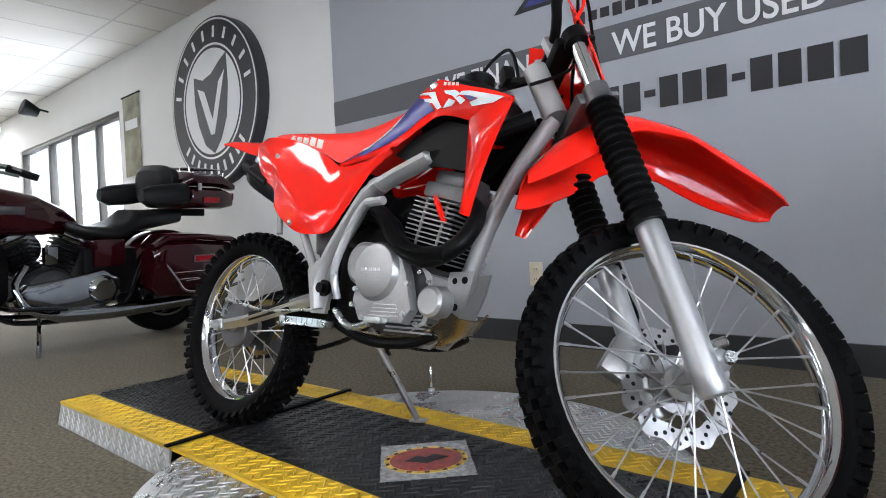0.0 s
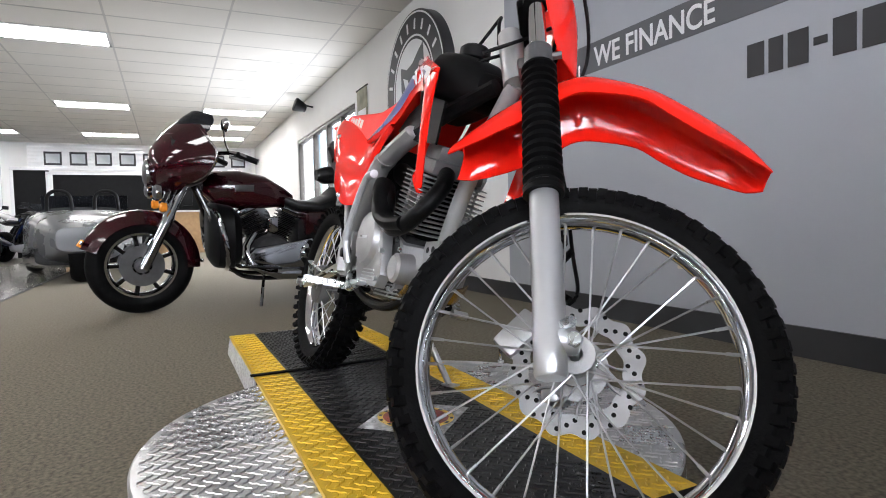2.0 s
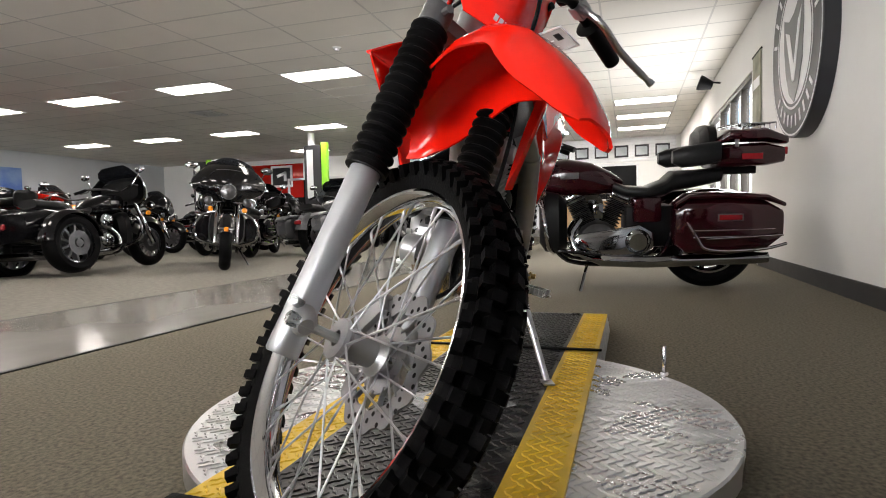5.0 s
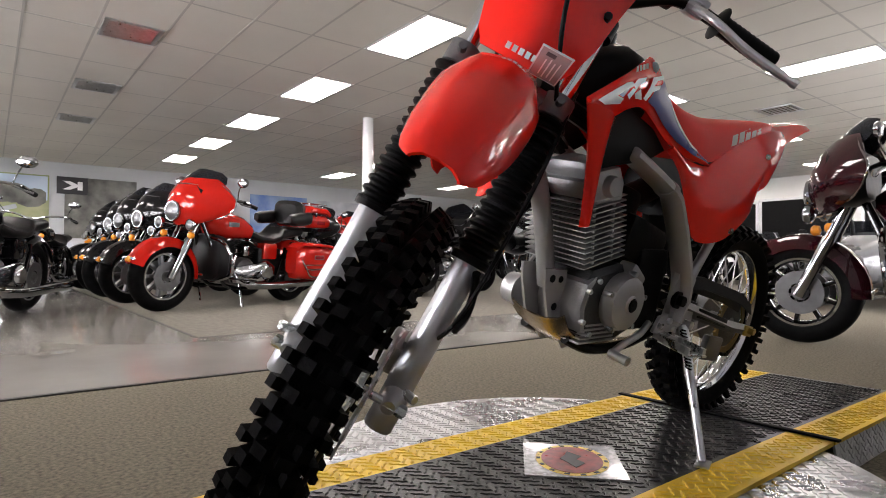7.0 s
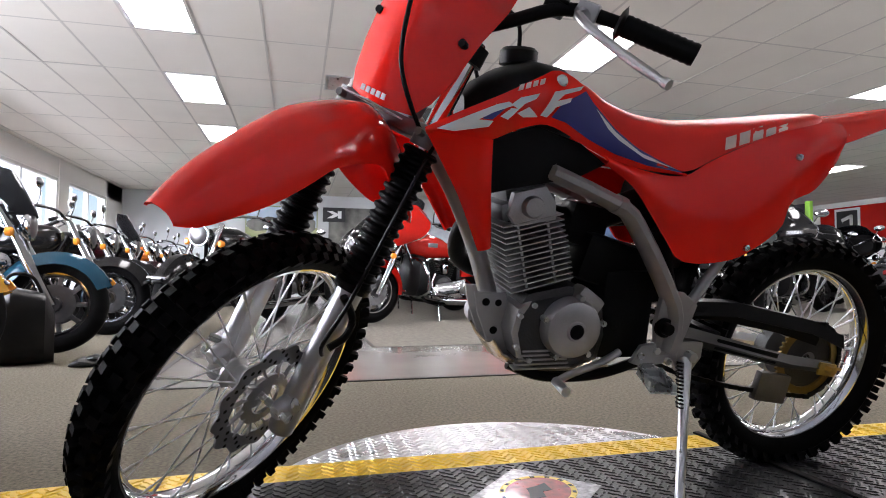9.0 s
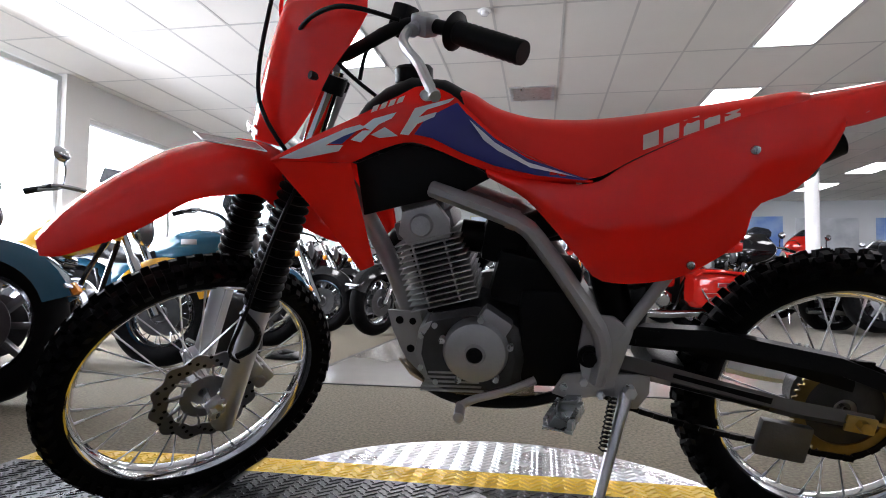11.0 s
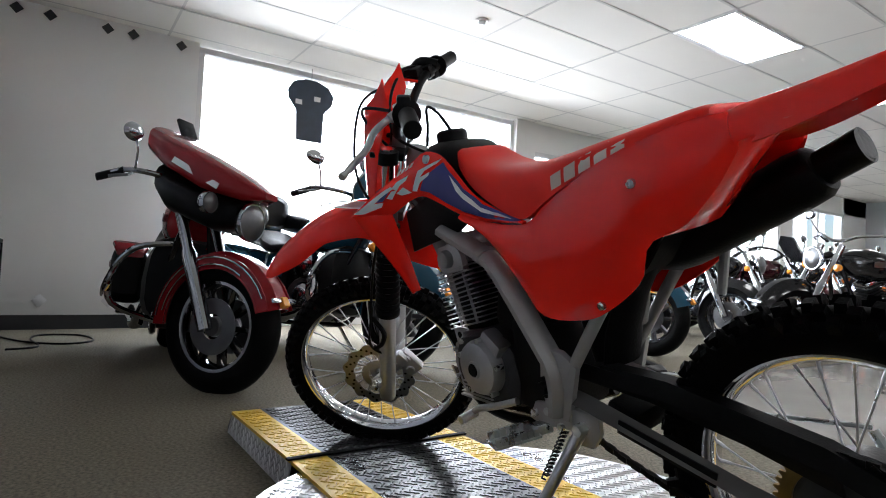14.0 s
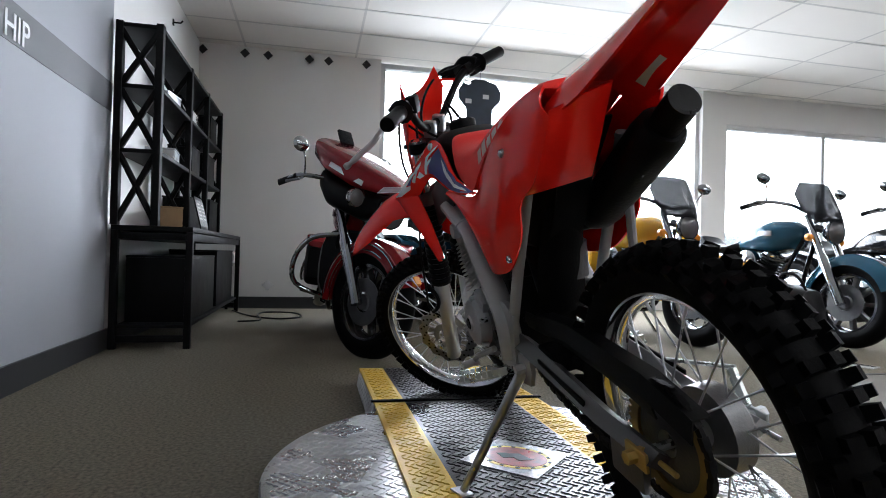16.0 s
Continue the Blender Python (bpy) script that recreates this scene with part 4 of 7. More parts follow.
for sd in (1, -1):
    rs = panel_rows(SH_UP, SH_LO, 40, 9, 0.010, sd)
    rl = panel_rows(LEG_A, LEG_B, 20, 7, 0.012, sd)
    shroud = part("tank_shroud", sheet(rs, 0.004), RED, bike, "glossy red tank shroud with white and blue print", None, 0.9)
    part("shroud_leg", sheet(rl, 0.004), RED, shroud, "", None, 0.9)
    smp = [p for r in panel_rows(SH_UP, SH_LO, 120, 25, 0.010, sd) for p in r]
    part("blue_print", drape(BLUE_F, smp, sd, 0.0028), BLUE, shroud, "blue printed flash")
    part("blue_print", drape(BLUE_C, smp, sd, 0.0028), BLUE, shroud)
    for poly in TANK_MARK:
        part("white_print", drape(poly, smp, sd, 0.0036), WHITE, shroud, "slanted white printed shape")
    part("white_flash", drape(FLASH, smp, sd, 0.0036), WHITE, shroud)
    for k in range(4):
        x = 0.305 - 0.014 * k
        part("print_bar", drape([(x, 0.812 + 0.0045 * k), (x - 0.010, 0.8155 + 0.0045 * k), (x - 0.014, 0.826 + 0.0045 * k), (x - 0.004, 0.8225 + 0.0045 * k)], smp, sd, 0.003), CREAM, shroud)
    part("panel_bolt", lathe([(0, 0.006), (0.006, 0.006), (0.011, 0.002), (0.011, -0.004), (0, -0.004)], Matrix.Translation((0.215, 0.110 * sd, 0.838)) @ YAXIS @ Matrix.Diagonal((1, 1, sd, 1)), 14), ZINC, shroud)
    rp = panel_rows(SP_UP, SP_LO, 40, 13, 0.012, sd)
    for r in rp:
        for p in r:
            d = abs((p.z - 0.60) - (p.x + 0.20) * 1.05 * -1) / 1.45
            p.y += sd * 0.003 * math.exp(-(d / 0.022) ** 2) * (1 if p.x < -0.05 else 0)
    side = part("side_panel", sheet(rp, 0.004), RED, bike, "glossy red rear side panel", None, 0.9)
    for bx, bz in ((-0.307, 0.738), (-0.222, 0.552)):
        q = min((p for r in rp for p in r), key=lambda p: (p.x - bx) ** 2 + (p.z - bz) ** 2)
        part("panel_bolt", lathe([(0, 0.004), (0.004, 0.004), (0.0068, 0.002), (0.0075, -0.004), (0, -0.004)], Matrix.Translation((bx, q.y + 0.002 * sd, bz)) @ YAXIS @ Matrix.Diagonal((1, 1, sd, 1)), 14), ZINC, side)

# seat
prof = [(0.172, 0.856, 0.830, 0.062), (0.14, 0.845, 0.800, 0.075), (0.10, 0.820, 0.768, 0.086), (0.04, 0.801, 0.734, 0.098), (-0.03, 0.795, 0.703, 0.107), (-0.07, 0.795, 0.698, 0.110), (-0.13, 0.799, 0.728, 0.112), (-0.20, 0.807, 0.758, 0.112), (-0.28, 0.817, 0.784, 0.108), (-0.34, 0.825, 0.800, 0.100), (-0.385, 0.831, 0.810, 0.088), (-0.402, 0.828, 0.816, 0.076)]
P1 = resample([(p[0], p[1], p[2]) for p in prof], 40)
P2 = resample([(p[0], p[3], 0) for p in prof], 40)
rings = []
for a, b in zip(P1, P2):
    x, top, bot, hw = a.x, a.y, a.z, b.y
    ring = []
    for k in range(24):
        s = k / 23
        ang = math.pi * s
        c = math.cos(ang)
        vv = hw * (abs(c) ** 0.55) * (1 if c > 0 else -1)
        ring.append(Vector((x, vv, bot + (top - bot) * (math.sin(ang) ** 0.5))))
    ring += [Vector((x, -hw * 0.6, bot - 0.004)), Vector((x, hw * 0.6, bot - 0.004))]
    rings.append(ring)
seat = part("seat", loft(rings), SEAT, bike, "smooth red vinyl seat", None, 1.0)
allp = [p for r in rings for p in r[:24]]
for sd in (1, -1):
    for k in range(5):
        x = -0.140 - 0.031 * k
        z = 0.742 + 0.0105 * k + 0.010
        smp = [p for p in allp if p.y * sd > 0.03]
        part("print_bar", drape([(x, z - 0.011), (x - 0.024, z - 0.003), (x - 0.024, z + 0.021), (x, z + 0.013)], smp, sd, 0.0012), CREAM, seat, "cream printed bar" if k == 0 else "")

# rear fender and tail
secs = [(-0.385, 0.816, 0.088, 0.050), (-0.43, 0.828, 0.084, 0.060), (-0.50, 0.838, 0.075, 0.058), (-0.57, 0.850, 0.068, 0.050), (-0.64, 0.862, 0.062, 0.042), (-0.70, 0.872, 0.055, 0.030), (-0.745, 0.876, 0.045, 0.016)]
ctl = [resample([(s[0], s[1], 0) for s in secs], 24), resample([(s[2], s[3], 0) for s in secs], 24)]
rows = []
for c, h in zip(*ctl):
    rows.append([Vector((c.x, h.x * s, c.y - h.y * (0.12 * min(abs(s) / 0.6, 1) + 0.88 * max(0, (abs(s) - 0.6) / 0.4) ** 1.2))) for s in [k / 7 - 1 for k in range(15)]])
tail = part("rear_fender", sheet(rows, 0.004), RED, bike, "red upswept rear fender", None, 0.9)
for sd in (1, -1):
    bm = bmesh.new()
    vs = []
    for x, s in ((-0.44, 0.62), (-0.53, 0.62), (-0.53, 0.84), (-0.44, 0.84)):
        i = min(range(len(rows)), key=lambda k: abs(rows[k][7].x - x))
        vs.append(bm.verts.new(rows[i][7].lerp(rows[i][14 if sd > 0 else 0], s) + Vector((0, 0.004 * sd, 0.003))))
    bm.faces.new(vs)
    part("label_strip", bm, WHITE, tail, "white warning label")
bm = bmesh.new()
rings = []
for x, zt, zb, hw in ((-0.05, 0.70, 0.56, 0.085), (-0.16, 0.74, 0.55, 0.086), (-0.23, 0.77, 0.60, 0.066), (-0.29, 0.79, 0.68, 0.052), (-0.37, 0.81, 0.76, 0.044)):
    rings.append([Vector((x, hw * math.cos(a), (zt + zb) / 2 + (zt - zb) / 2 * math.sin(a))) for a in (2 * math.pi * k / 16 for k in range(16))])
part("air_box", loft(rings), BLACKP, bike, "black plastic air box under the seat")
bm = sheet([[Vector((x, s * 0.034, z)) for s in (-1, -0.5, 0, 0.5, 1)] for x, z in ((-0.20, 0.56), (-0.25, 0.60), (-0.30, 0.67), (-0.40, 0.76))], 0.004)
part("mud_guard", bm, RUBBER, bike)

inner = [(-0.150, 0.050, 0.42), (-0.162, 0.050, 0.48), (-0.185, 0.046, 0.54), (-0.215, 0.042, 0.59), (-0.245, 0.038, 0.63)]
bm = sheet([[Vector((x - 0.022 * (1 - s * s), hw * s, z)) for s in (-1, -0.66, -0.33, 0, 0.33, 0.66, 1)] for x, hw, z in inner], 0.005)
part("inner_fender", bm, RUBBER, bike, "black inner mudguard ahead of the rear tyre")

# tank, black inner covers, cap
rings = []
for x, zt, zb, hw in ((0.155, 0.852, 0.74, 0.075), (0.19, 0.872, 0.745, 0.088), (0.25, 0.878, 0.755, 0.096), (0.30, 0.862, 0.74, 0.082), (0.34, 0.838, 0.735, 0.055), (0.365, 0.81, 0.74, 0.035)):
    rings.append([Vector((x, hw * math.copysign(abs(math.cos(a)) ** 0.6, math.cos(a)), (zt + zb) / 2 + (zt - zb) / 2 * math.copysign(abs(math.sin(a)) ** 0.7, math.sin(a)))) for a in (2 * math.pi * k / 20 for k in range(20))])
part("fuel_tank", loft(rings), BLACKP, bike, "black plastic fuel tank top")
part("fuel_cap", lathe([(0, 0.902), (0.030, 0.902), (0.036, 0.896), (0.036, 0.872), (0, 0.872)], Matrix.Translation((0.255, 0, 0)), 24), BLACKP, bike)
part("breather_hose", tube(spline([(0.255, 0.0, 0.90), (0.27, 0.02, 0.945), (0.31, 0.02, 0.965), (0.345, 0.0, 0.93), (0.36, 0, 0.88)], 6), 0.004, 8), BLACKP, bike)
for sd in (1, -1):
    bm = prism([(0.345, 0.728), (0.25, 0.76), (0.16, 0.735), (0.105, 0.70), (0.16, 0.672), (0.25, 0.655), (0.335, 0.635)], 0.006, Matrix(((1, 0, 0, 0), (0, 0, 1, 0.094 * sd), (0, 1, 0, 0), (0, 0, 0, 1))), 0.002)
    part("inner_cover", bm, BLACKP, bike, "black inner shroud cover")

# frame
for sd in (1, -1):
    pts = [(0.215, 0.092 * sd, 0.683), (0.21, 0.092 * sd, 0.681), (0.13, 0.098 * sd, 0.651), (0.065, 0.101 * sd, 0.625), (0.043, 0.102 * sd, 0.610), (0.028, 0.102 * sd, 0.592), (-0.01, 0.103 * sd, 0.540), (-0.05, 0.103 * sd, 0.480), (-0.078, 0.102 * sd, 0.435), (-0.086, 0.102 * sd, 0.41), (-0.088, 0.102 * sd, 0.385), (-0.078, 0.100 * sd, 0.335)]
    part("frame_spar", tube(pts, [0.020] + [0.0262] * 11, 10, None, 0.62, (0, 1, 0)), FRAMEP, bike, "grey painted box-section frame spar")
    part("frame_joint", tube([(0.078, 0.1005 * sd, 0.630), (0.062, 0.101 * sd, 0.624)], 0.0285, 10, None, 0.66, (0, 1, 0)), FRAMEP, bike)
    part("backbone", tube(spline([(0.42, 0.02 * sd, 0.765), (0.30, 0.06 * sd, 0.72), (0.20, 0.085 * sd, 0.678)], 4), 0.018, 10), DARKM, bike)
    part("pivot_plate", prism([(-0.055, 0.46), (-0.105, 0.455), (-0.138, 0.43), (-0.12, 0.37), (-0.105, 0.325), (-0.055, 0.325), (-0.045, 0.39)], 0.012, Matrix(((1, 0, 0, 0), (0, 0, 1, (0.095 if sd > 0 else -0.107)), (0, 1, 0, 0), (0, 0, 0, 1))), 0.003), FRAMEP, bike)
    part("pivot_bolt", lathe([(0, 0.012), (0.012, 0.012), (0.013, 0.0), (0.020, 0.0), (0.020, -0.01), (0, -0.01)], Matrix.Translation((-0.063, 0.115 * sd, 0.385)) @ YAXIS @ Matrix.Diagonal((1, 1, sd, 1)), 16), DARKM, bike)
    part("subframe_strut", tube([(-0.115, 0.097 * sd, 0.415), (-0.19, 0.094 * sd, 0.525), (-0.34, 0.085 * sd, 0.735)], 0.011, 12), FRAMEP, bike)
part("down_tube", tube(spline([(0.458, 0, 0.765), (0.377, 0, 0.655), (0.318, 0, 0.54), (0.288, 0, 0.46), (0.268, 0, 0.40)], 5), 0.0185, 14), FRAMEP, bike, "grey painted front down tube")
for sd in (1, -1):
    pl = [(0.250, 0.437), (0.316, 0.440), (0.308, 0.40), (0.284, 0.342), (0.215, 0.268), (0.185, 0.270), (0.222, 0.335), (0.240, 0.385)]
    part("engine_mount", prism(pl, 0.006, Matrix(((1, 0, 0, 0), (0, 0, 1, 0.030 * sd - 0.003), (0, 1, 0, 0), (0, 0, 0, 1))), 0.002), FRAMEP, bike, "grey engine mount bracket")
    for x, z, r in ((0.292, 0.420, 0.008), (0.266, 0.418, 0.007), (0.272, 0.362, 0.008)):
        part("bracket_hole", lathe([(0, 0.0), (r, 0.0), (r, 0.0012), (0, 0.0012)], Matrix.Translation((x, 0.0335 * sd, z)) @ YAXIS, 12), DARKM, bike)
rows = [[Vector((x, s, z + 0.02 * (abs(s) / 0.075) ** 3)) for s in (-0.075, -0.06, -0.03, 0, 0.03, 0.06, 0.075)] for x, z in ((0.288, 0.336), (0.266, 0.305), (0.218, 0.277), (0.17, 0.268), (0.10, 0.267), (0.03, 0.272))]
SKID = mat("amber_metal_skid", (0.34, 0.27, 0.17), 0.25, 0.85, 0.2, 10, 0.05, 100)
part("skid_plate", sheet(rows, 0.004), SKID, bike, "scuffed metal skid plate")
for sd in (1, -1):
    part("lower_frame_rail", tube(spline([(0.245, 0.055 * sd, 0.300), (0.17, 0.065 * sd, 0.274), (0.05, 0.07 * sd, 0.275), (-0.06, 0.085 * sd, 0.315)], 5), 0.011, 10), DARKM, bike)

# engine
CYL = Matrix.Translation((0.188, 0, 0.43)) @ Matrix.Rotation(radians(14), 4, "Y")
bm = bmesh.new()
rings = []
for v, grow in ((-0.086, 0.86), (-0.074, 1.0), (0.074, 1.0), (0.086, 0.86)):
    out = [(0.252, 0.37), (0.245, 0.412), (0.222, 0.446), (0.14, 0.462), (0.09, 0.45), (0.06, 0.42), (0.05, 0.36), (0.06, 0.31), (0.11, 0.292), (0.205, 0.292), (0.238, 0.318)]
    rings.append([Vector((0.17 + (x - 0.17) * grow, v, 0.375 + (z - 0.375) * grow)) for x, z in out])
# Darkened copy of the casting metal: shade between parts is in its colour.
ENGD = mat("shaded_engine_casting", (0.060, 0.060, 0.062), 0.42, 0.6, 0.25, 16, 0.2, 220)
engine = part("crankcase", loft(rings), ENGD, bike, "cast engine crankcase with shade in its colour")
for k in range(5):
    part("case_rib", box((0.12 - 0.008 * k, 0.176, 0.004), (0.185, 0, 0.300 + 0.009 * k), (0, 0, 0), 0.001), CAST, engine)
part("front_case", prism([(0.198, 0.300), (0.240, 0.322), (0.256, 0.372), (0.245, 0.420), (0.212, 0.442), (0.188, 0.37)], 0.17, Matrix(((1, 0, 0, 0), (0, 0, 1, -0.085), (0, 1, 0, 0), (0, 0, 0, 1))), 0.008), CAST, engine)
for sd in (1, -1):
    for bx, bz in ((0.215, 0.318), (0.243, 0.345), (0.240, 0.408), (0.214, 0.428)):
        part("case_bolt", rod((bx, 0.08 * sd, bz), (bx, 0.092 * sd, bz), 0.0055, 8), ZINC, engine)
for k in range(13):
    h = 0.036 + k * 0.0106
    s = 0.130 if k < 9 else 0.122
    part("cooling_fin", box((s, 0.158, 0.0026), bevel=0.0008), CAST, bike, "thin cast cooling fin" if k == 0 else "", CYL @ Matrix.Translation((0, 0, h)))
for sd in (1, -1):
    for k in range(2):
        part("fin_rib", box((0.004, 0.006, 0.124), (-0.030 + 0.060 * k, 0.070 * sd, 0.098), (0, 0, 0), 0.001), CAST, bike, "", CYL)
part("cylinder", box((0.088, 0.104, 0.155), (0, 0, 0.095), (0, 0, 0), 0.012), DARKM, bike, "dark cast cylinder", CYL)
bm = box((0.112, 0.13, 0.035), (0, 0, 0.187), (0, 0, 0), 0.008)
box((0.085, 0.105, 0.04), (-0.004, 0, 0.218), (0, 0, 0), 0.012, bm)
part("cylinder_head", bm, FINM, bike, "cast cylinder head cover", CYL)
tri = [(-0.045, 0.155), (0.035, 0.158), (0.048, 0.185), (0.03, 0.222), (-0.035, 0.222), (-0.05, 0.188)]
part("cam_cover", prism(tri, 0.016, CYL @ Matrix(((1, 0, 0, 0), (0, 0, 1, 0.062), (0, 1, 0, 0), (0, 0, 0, 1))), 0.005), CAST, bike)
part("cam_plug", lathe([(0, 0.024), (0.018, 0.024), (0.021, 0.018), (0.021, 0.0), (0, 0.0)], CYL @ Matrix.Translation((0, 0.07, 0.19)) @ YAXIS, 20), CAST, bike)
lc = lathe([(0, 0.034), (0.018, 0.034), (0.020, 0.030), (0.042, 0.030), (0.055, 0.024), (0.060, 0.012), (0.061, -0.04), (0, -0.04)], Matrix.Translation((0.138, 0.09, 0.385)) @ YAXIS, 36)
gen = part("generator_cover", lc, CAST, bike, "round cast generator cover")
part("cover_plug", lathe([(0, 0.0365), (0.012, 0.0365), (0.015, 0.034), (0.015, 0.026), (0, 0.026)], Matrix.Translation((0.138, 0.09, 0.385)) @ YAXIS, 20), DARKM, gen)
part("cover_ear", box((0.062, 0.04, 0.040), (0.104, 0.082, 0.436), (0, -35, 0), 0.010), CAST, gen)
for a in (20, 100, 170, 235, 300):
    p = (0.138 + 0.064 * math.cos(radians(a)), 0.095, 0.385 + 0.062 * math.sin(radians(a)))
    part("cover_bolt", rod(p, (p[0], 0.112, p[2]), 0.0062, 8), ZINC, gen)
rc = lathe([(0, 0.040), (0.046, 0.040), (0.058, 0.036), (0.066, 0.024), (0.07, -0.02), (0, -0.02)], Matrix.Translation((0.115, -0.095, 0.425)) @ YAXIS @ Matrix.Diagonal((1, 1, -1, 1)), 36)
clutch = part("clutch_cover", rc, CAST, bike, "round cast clutch cover")
for k in range(5):
    part("cover_bar", box((0.009, 0.001, 0.007), (0.135 - 0.012 * k, -0.1355, 0.427)), STEEL, clutch)
part("clutch_case", prism([(0.045, 0.36), (0.07, 0.318), (0.20, 0.315), (0.222, 0.345), (0.20, 0.42), (0.175, 0.468), (0.10, 0.488), (0.06, 0.45)], 0.026, Matrix(((1, 0, 0, 0), (0, 0, -1, -0.092), (0, 1, 0, 0), (0, 0, 0, 1))), 0.008), CAST, clutch)
part("case_cover", lathe([(0, 0.020), (0.040, 0.020), (0.050, 0.012), (0.053, -0.02), (0, -0.02)], Matrix.Translation((0.055, -0.095, 0.445)) @ YAXIS @ Matrix.Diagonal((1, 1, -1, 1)), 30), CAST, clutch)
for bx, bz in ((0.05, 0.35), (0.085, 0.322), (0.14, 0.318), (0.205, 0.335), (0.208, 0.40), (0.185, 0.462), (0.055, 0.385)):
    part("cover_bolt", rod((bx, -0.112, bz), (bx, -0.124, bz), 0.0058, 8), ZINC, clutch)
for k in range(4):
    part("cover_rib", box((0.085 - 0.006 * k, 0.004, 0.003), (0.15, -0.119, 0.329 + 0.008 * k), (0, 0, 0), 0.001), STEEL, clutch)
part("filter_cover", lathe([(0, 0.022), (0.026, 0.022), (0.033, 0.016), (0.036, -0.02), (0, -0.02)], Matrix.Translation((0.258, -0.085, 0.366)) @ YAXIS @ Matrix.Diagonal((1, 1, -1, 1)), 24), CAST, bike, "round ribbed side cover")
part("carburettor", box((0.09, 0.07, 0.09), (0.085, 0.0, 0.575), (0, -10, 0), 0.02), DARKM, bike)
part("intake_pipe", tube(spline([(0.17, 0, 0.585), (0.10, 0, 0.58), (0.0, 0, 0.61), (-0.08, 0, 0.64)], 5), 0.03, 14), BLACKP, bike)
part("shock_absorber", tube(spline([(-0.07, 0, 0.62), (-0.13, 0, 0.42)], 2), 0.032, 14), DARKM, bike)
# Black blocks added to fill the dark void between engine and frame spars.
bm = box((0.16, 0.13, 0.10), (0.03, 0, 0.50), (0, -15, 0), 0.02)
box((0.12, 0.15, 0.19), (0.0, 0, 0.40), (0, 0, 0), 0.02, bm)
part("wiring_cover", bm, DARKM, bike)
part("ignition_lead", tube(spline([(0.21, -0.06, 0.60), (0.24, -0.085, 0.575), (0.25, -0.07, 0.54)], 5), 0.007, 8), RED, bike, "red ignition lead cap")
# exhaust on the right side
part("exhaust_header", tube(spline([(0.285, -0.03, 0.59), (0.325, -0.055, 0.55), (0.315, -0.095, 0.485), (0.25, -0.112, 0.452), (0.18, -0.112, 0.475), (0.12, -0.095, 0.535), (0.02, -0.07, 0.575), (-0.12, -0.072, 0.585), (-0.24, -0.08, 0.595)], 7), 0.019, 14), DARKM, bike, "black exhaust header")
part("heat_shield", tube(spline([(0.29, -0.108, 0.462), (0.23, -0.122, 0.462), (0.17, -0.122, 0.49), (0.12, -0.11, 0.54), (0.07, -0.09, 0.57)], 6), 0.025, 12, None, 0.7, (0, 1, 0)), DARKM, bike)
muff = [(-0.20, 0.575), (-0.23, 0.589), (-0.26, 0.603), (-0.44, 0.690), (-0.465, 0.701), (-0.472, 0.705), (-0.473, 0.7055), (-0.520, 0.728), (-0.525, 0.730), (-0.524, 0.7295), (-0.48, 0.708)]
part("muffler", tube([(x, -0.074, z + 0.016) for x, z in muff], [0.022, 0.037, 0.042, 0.043, 0.040, 0.034, 0.026, 0.026, 0.026, 0.021, 0.021], 22), DARKM, bike, "matt black muffler")
part("muffler_guard", tube([(-0.36, -0.088, 0.672), (-0.45, -0.088, 0.716)], 0.036, 14, None, 0.5, (0, 1, 0)), BLACKP, bike)

# red inner panel that closes the back between the side panels, under the tail
edge = resample([(-0.335, 0.113, 0.662), (-0.378, 0.110, 0.684), (-0.424, 0.103, 0.732), (-0.445, 0.095, 0.775)], 14)
keel = resample([(-0.360, 0.0, 0.672), (-0.395, 0.0, 0.712), (-0.430, 0.0, 0.755), (-0.470, 0.0, 0.80)], 14)
rows = []
for e, c in zip(edge, keel):
    row = []
    for k in range(11):
        f = k / 10
        p = e.lerp(c, f)
        p.x -= 0.010 * math.sin(math.pi * f)
        row.append(p)
    rows.append(row)
part("rear_inner_panel", sheet(rows, 0.004), RED, bike, "red plastic panel under the tail", None, 0.9)

# Silver for the left swingarm, with that side's shade put into the colour.
SWING = mat("shaded_swingarm_metal", (0.095, 0.093, 0.086), 0.4, 0.5, 0.1, 8, 0.04, 150)
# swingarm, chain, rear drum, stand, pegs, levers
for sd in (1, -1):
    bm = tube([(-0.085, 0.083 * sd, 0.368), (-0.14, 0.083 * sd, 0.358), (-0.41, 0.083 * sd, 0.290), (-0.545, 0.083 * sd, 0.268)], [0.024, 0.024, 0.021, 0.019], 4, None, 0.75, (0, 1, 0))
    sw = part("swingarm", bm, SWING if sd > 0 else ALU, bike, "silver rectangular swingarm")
    part("rubber_pad", box((0.17, 0.004, 0.024), (-0.290, 0.0975 * sd, 0.322), (0, -13.5, 0), 0.001), BLACKP, sw, "black rubber pad")
    bm = box((0.05, 0.006, 0.03), (-0.517, 0.100 * sd, 0.272), (0, -10, 0), 0.003)
    rod((-0.517, 0.08 * sd, 0.274), (-0.517, 0.118 * sd, 0.274), 0.010, 6, bm)
    rod((-0.54, 0.083 * sd, 0.268), (-0.58, 0.083 * sd, 0.262), 0.004, 8, bm)
    part("chain_adjuster", bm, GOLD if sd > 0 else ZINC, sw)
part("shock_reservoir", tube([(-0.150, -0.035, 0.475), (-0.150, -0.035, 0.485), (-0.165, -0.035, 0.555), (-0.167, -0.035, 0.562)], [0.024, 0.034, 0.034, 0.024], 18), FINM, bike, "dark round reservoir behind the shock absorber")
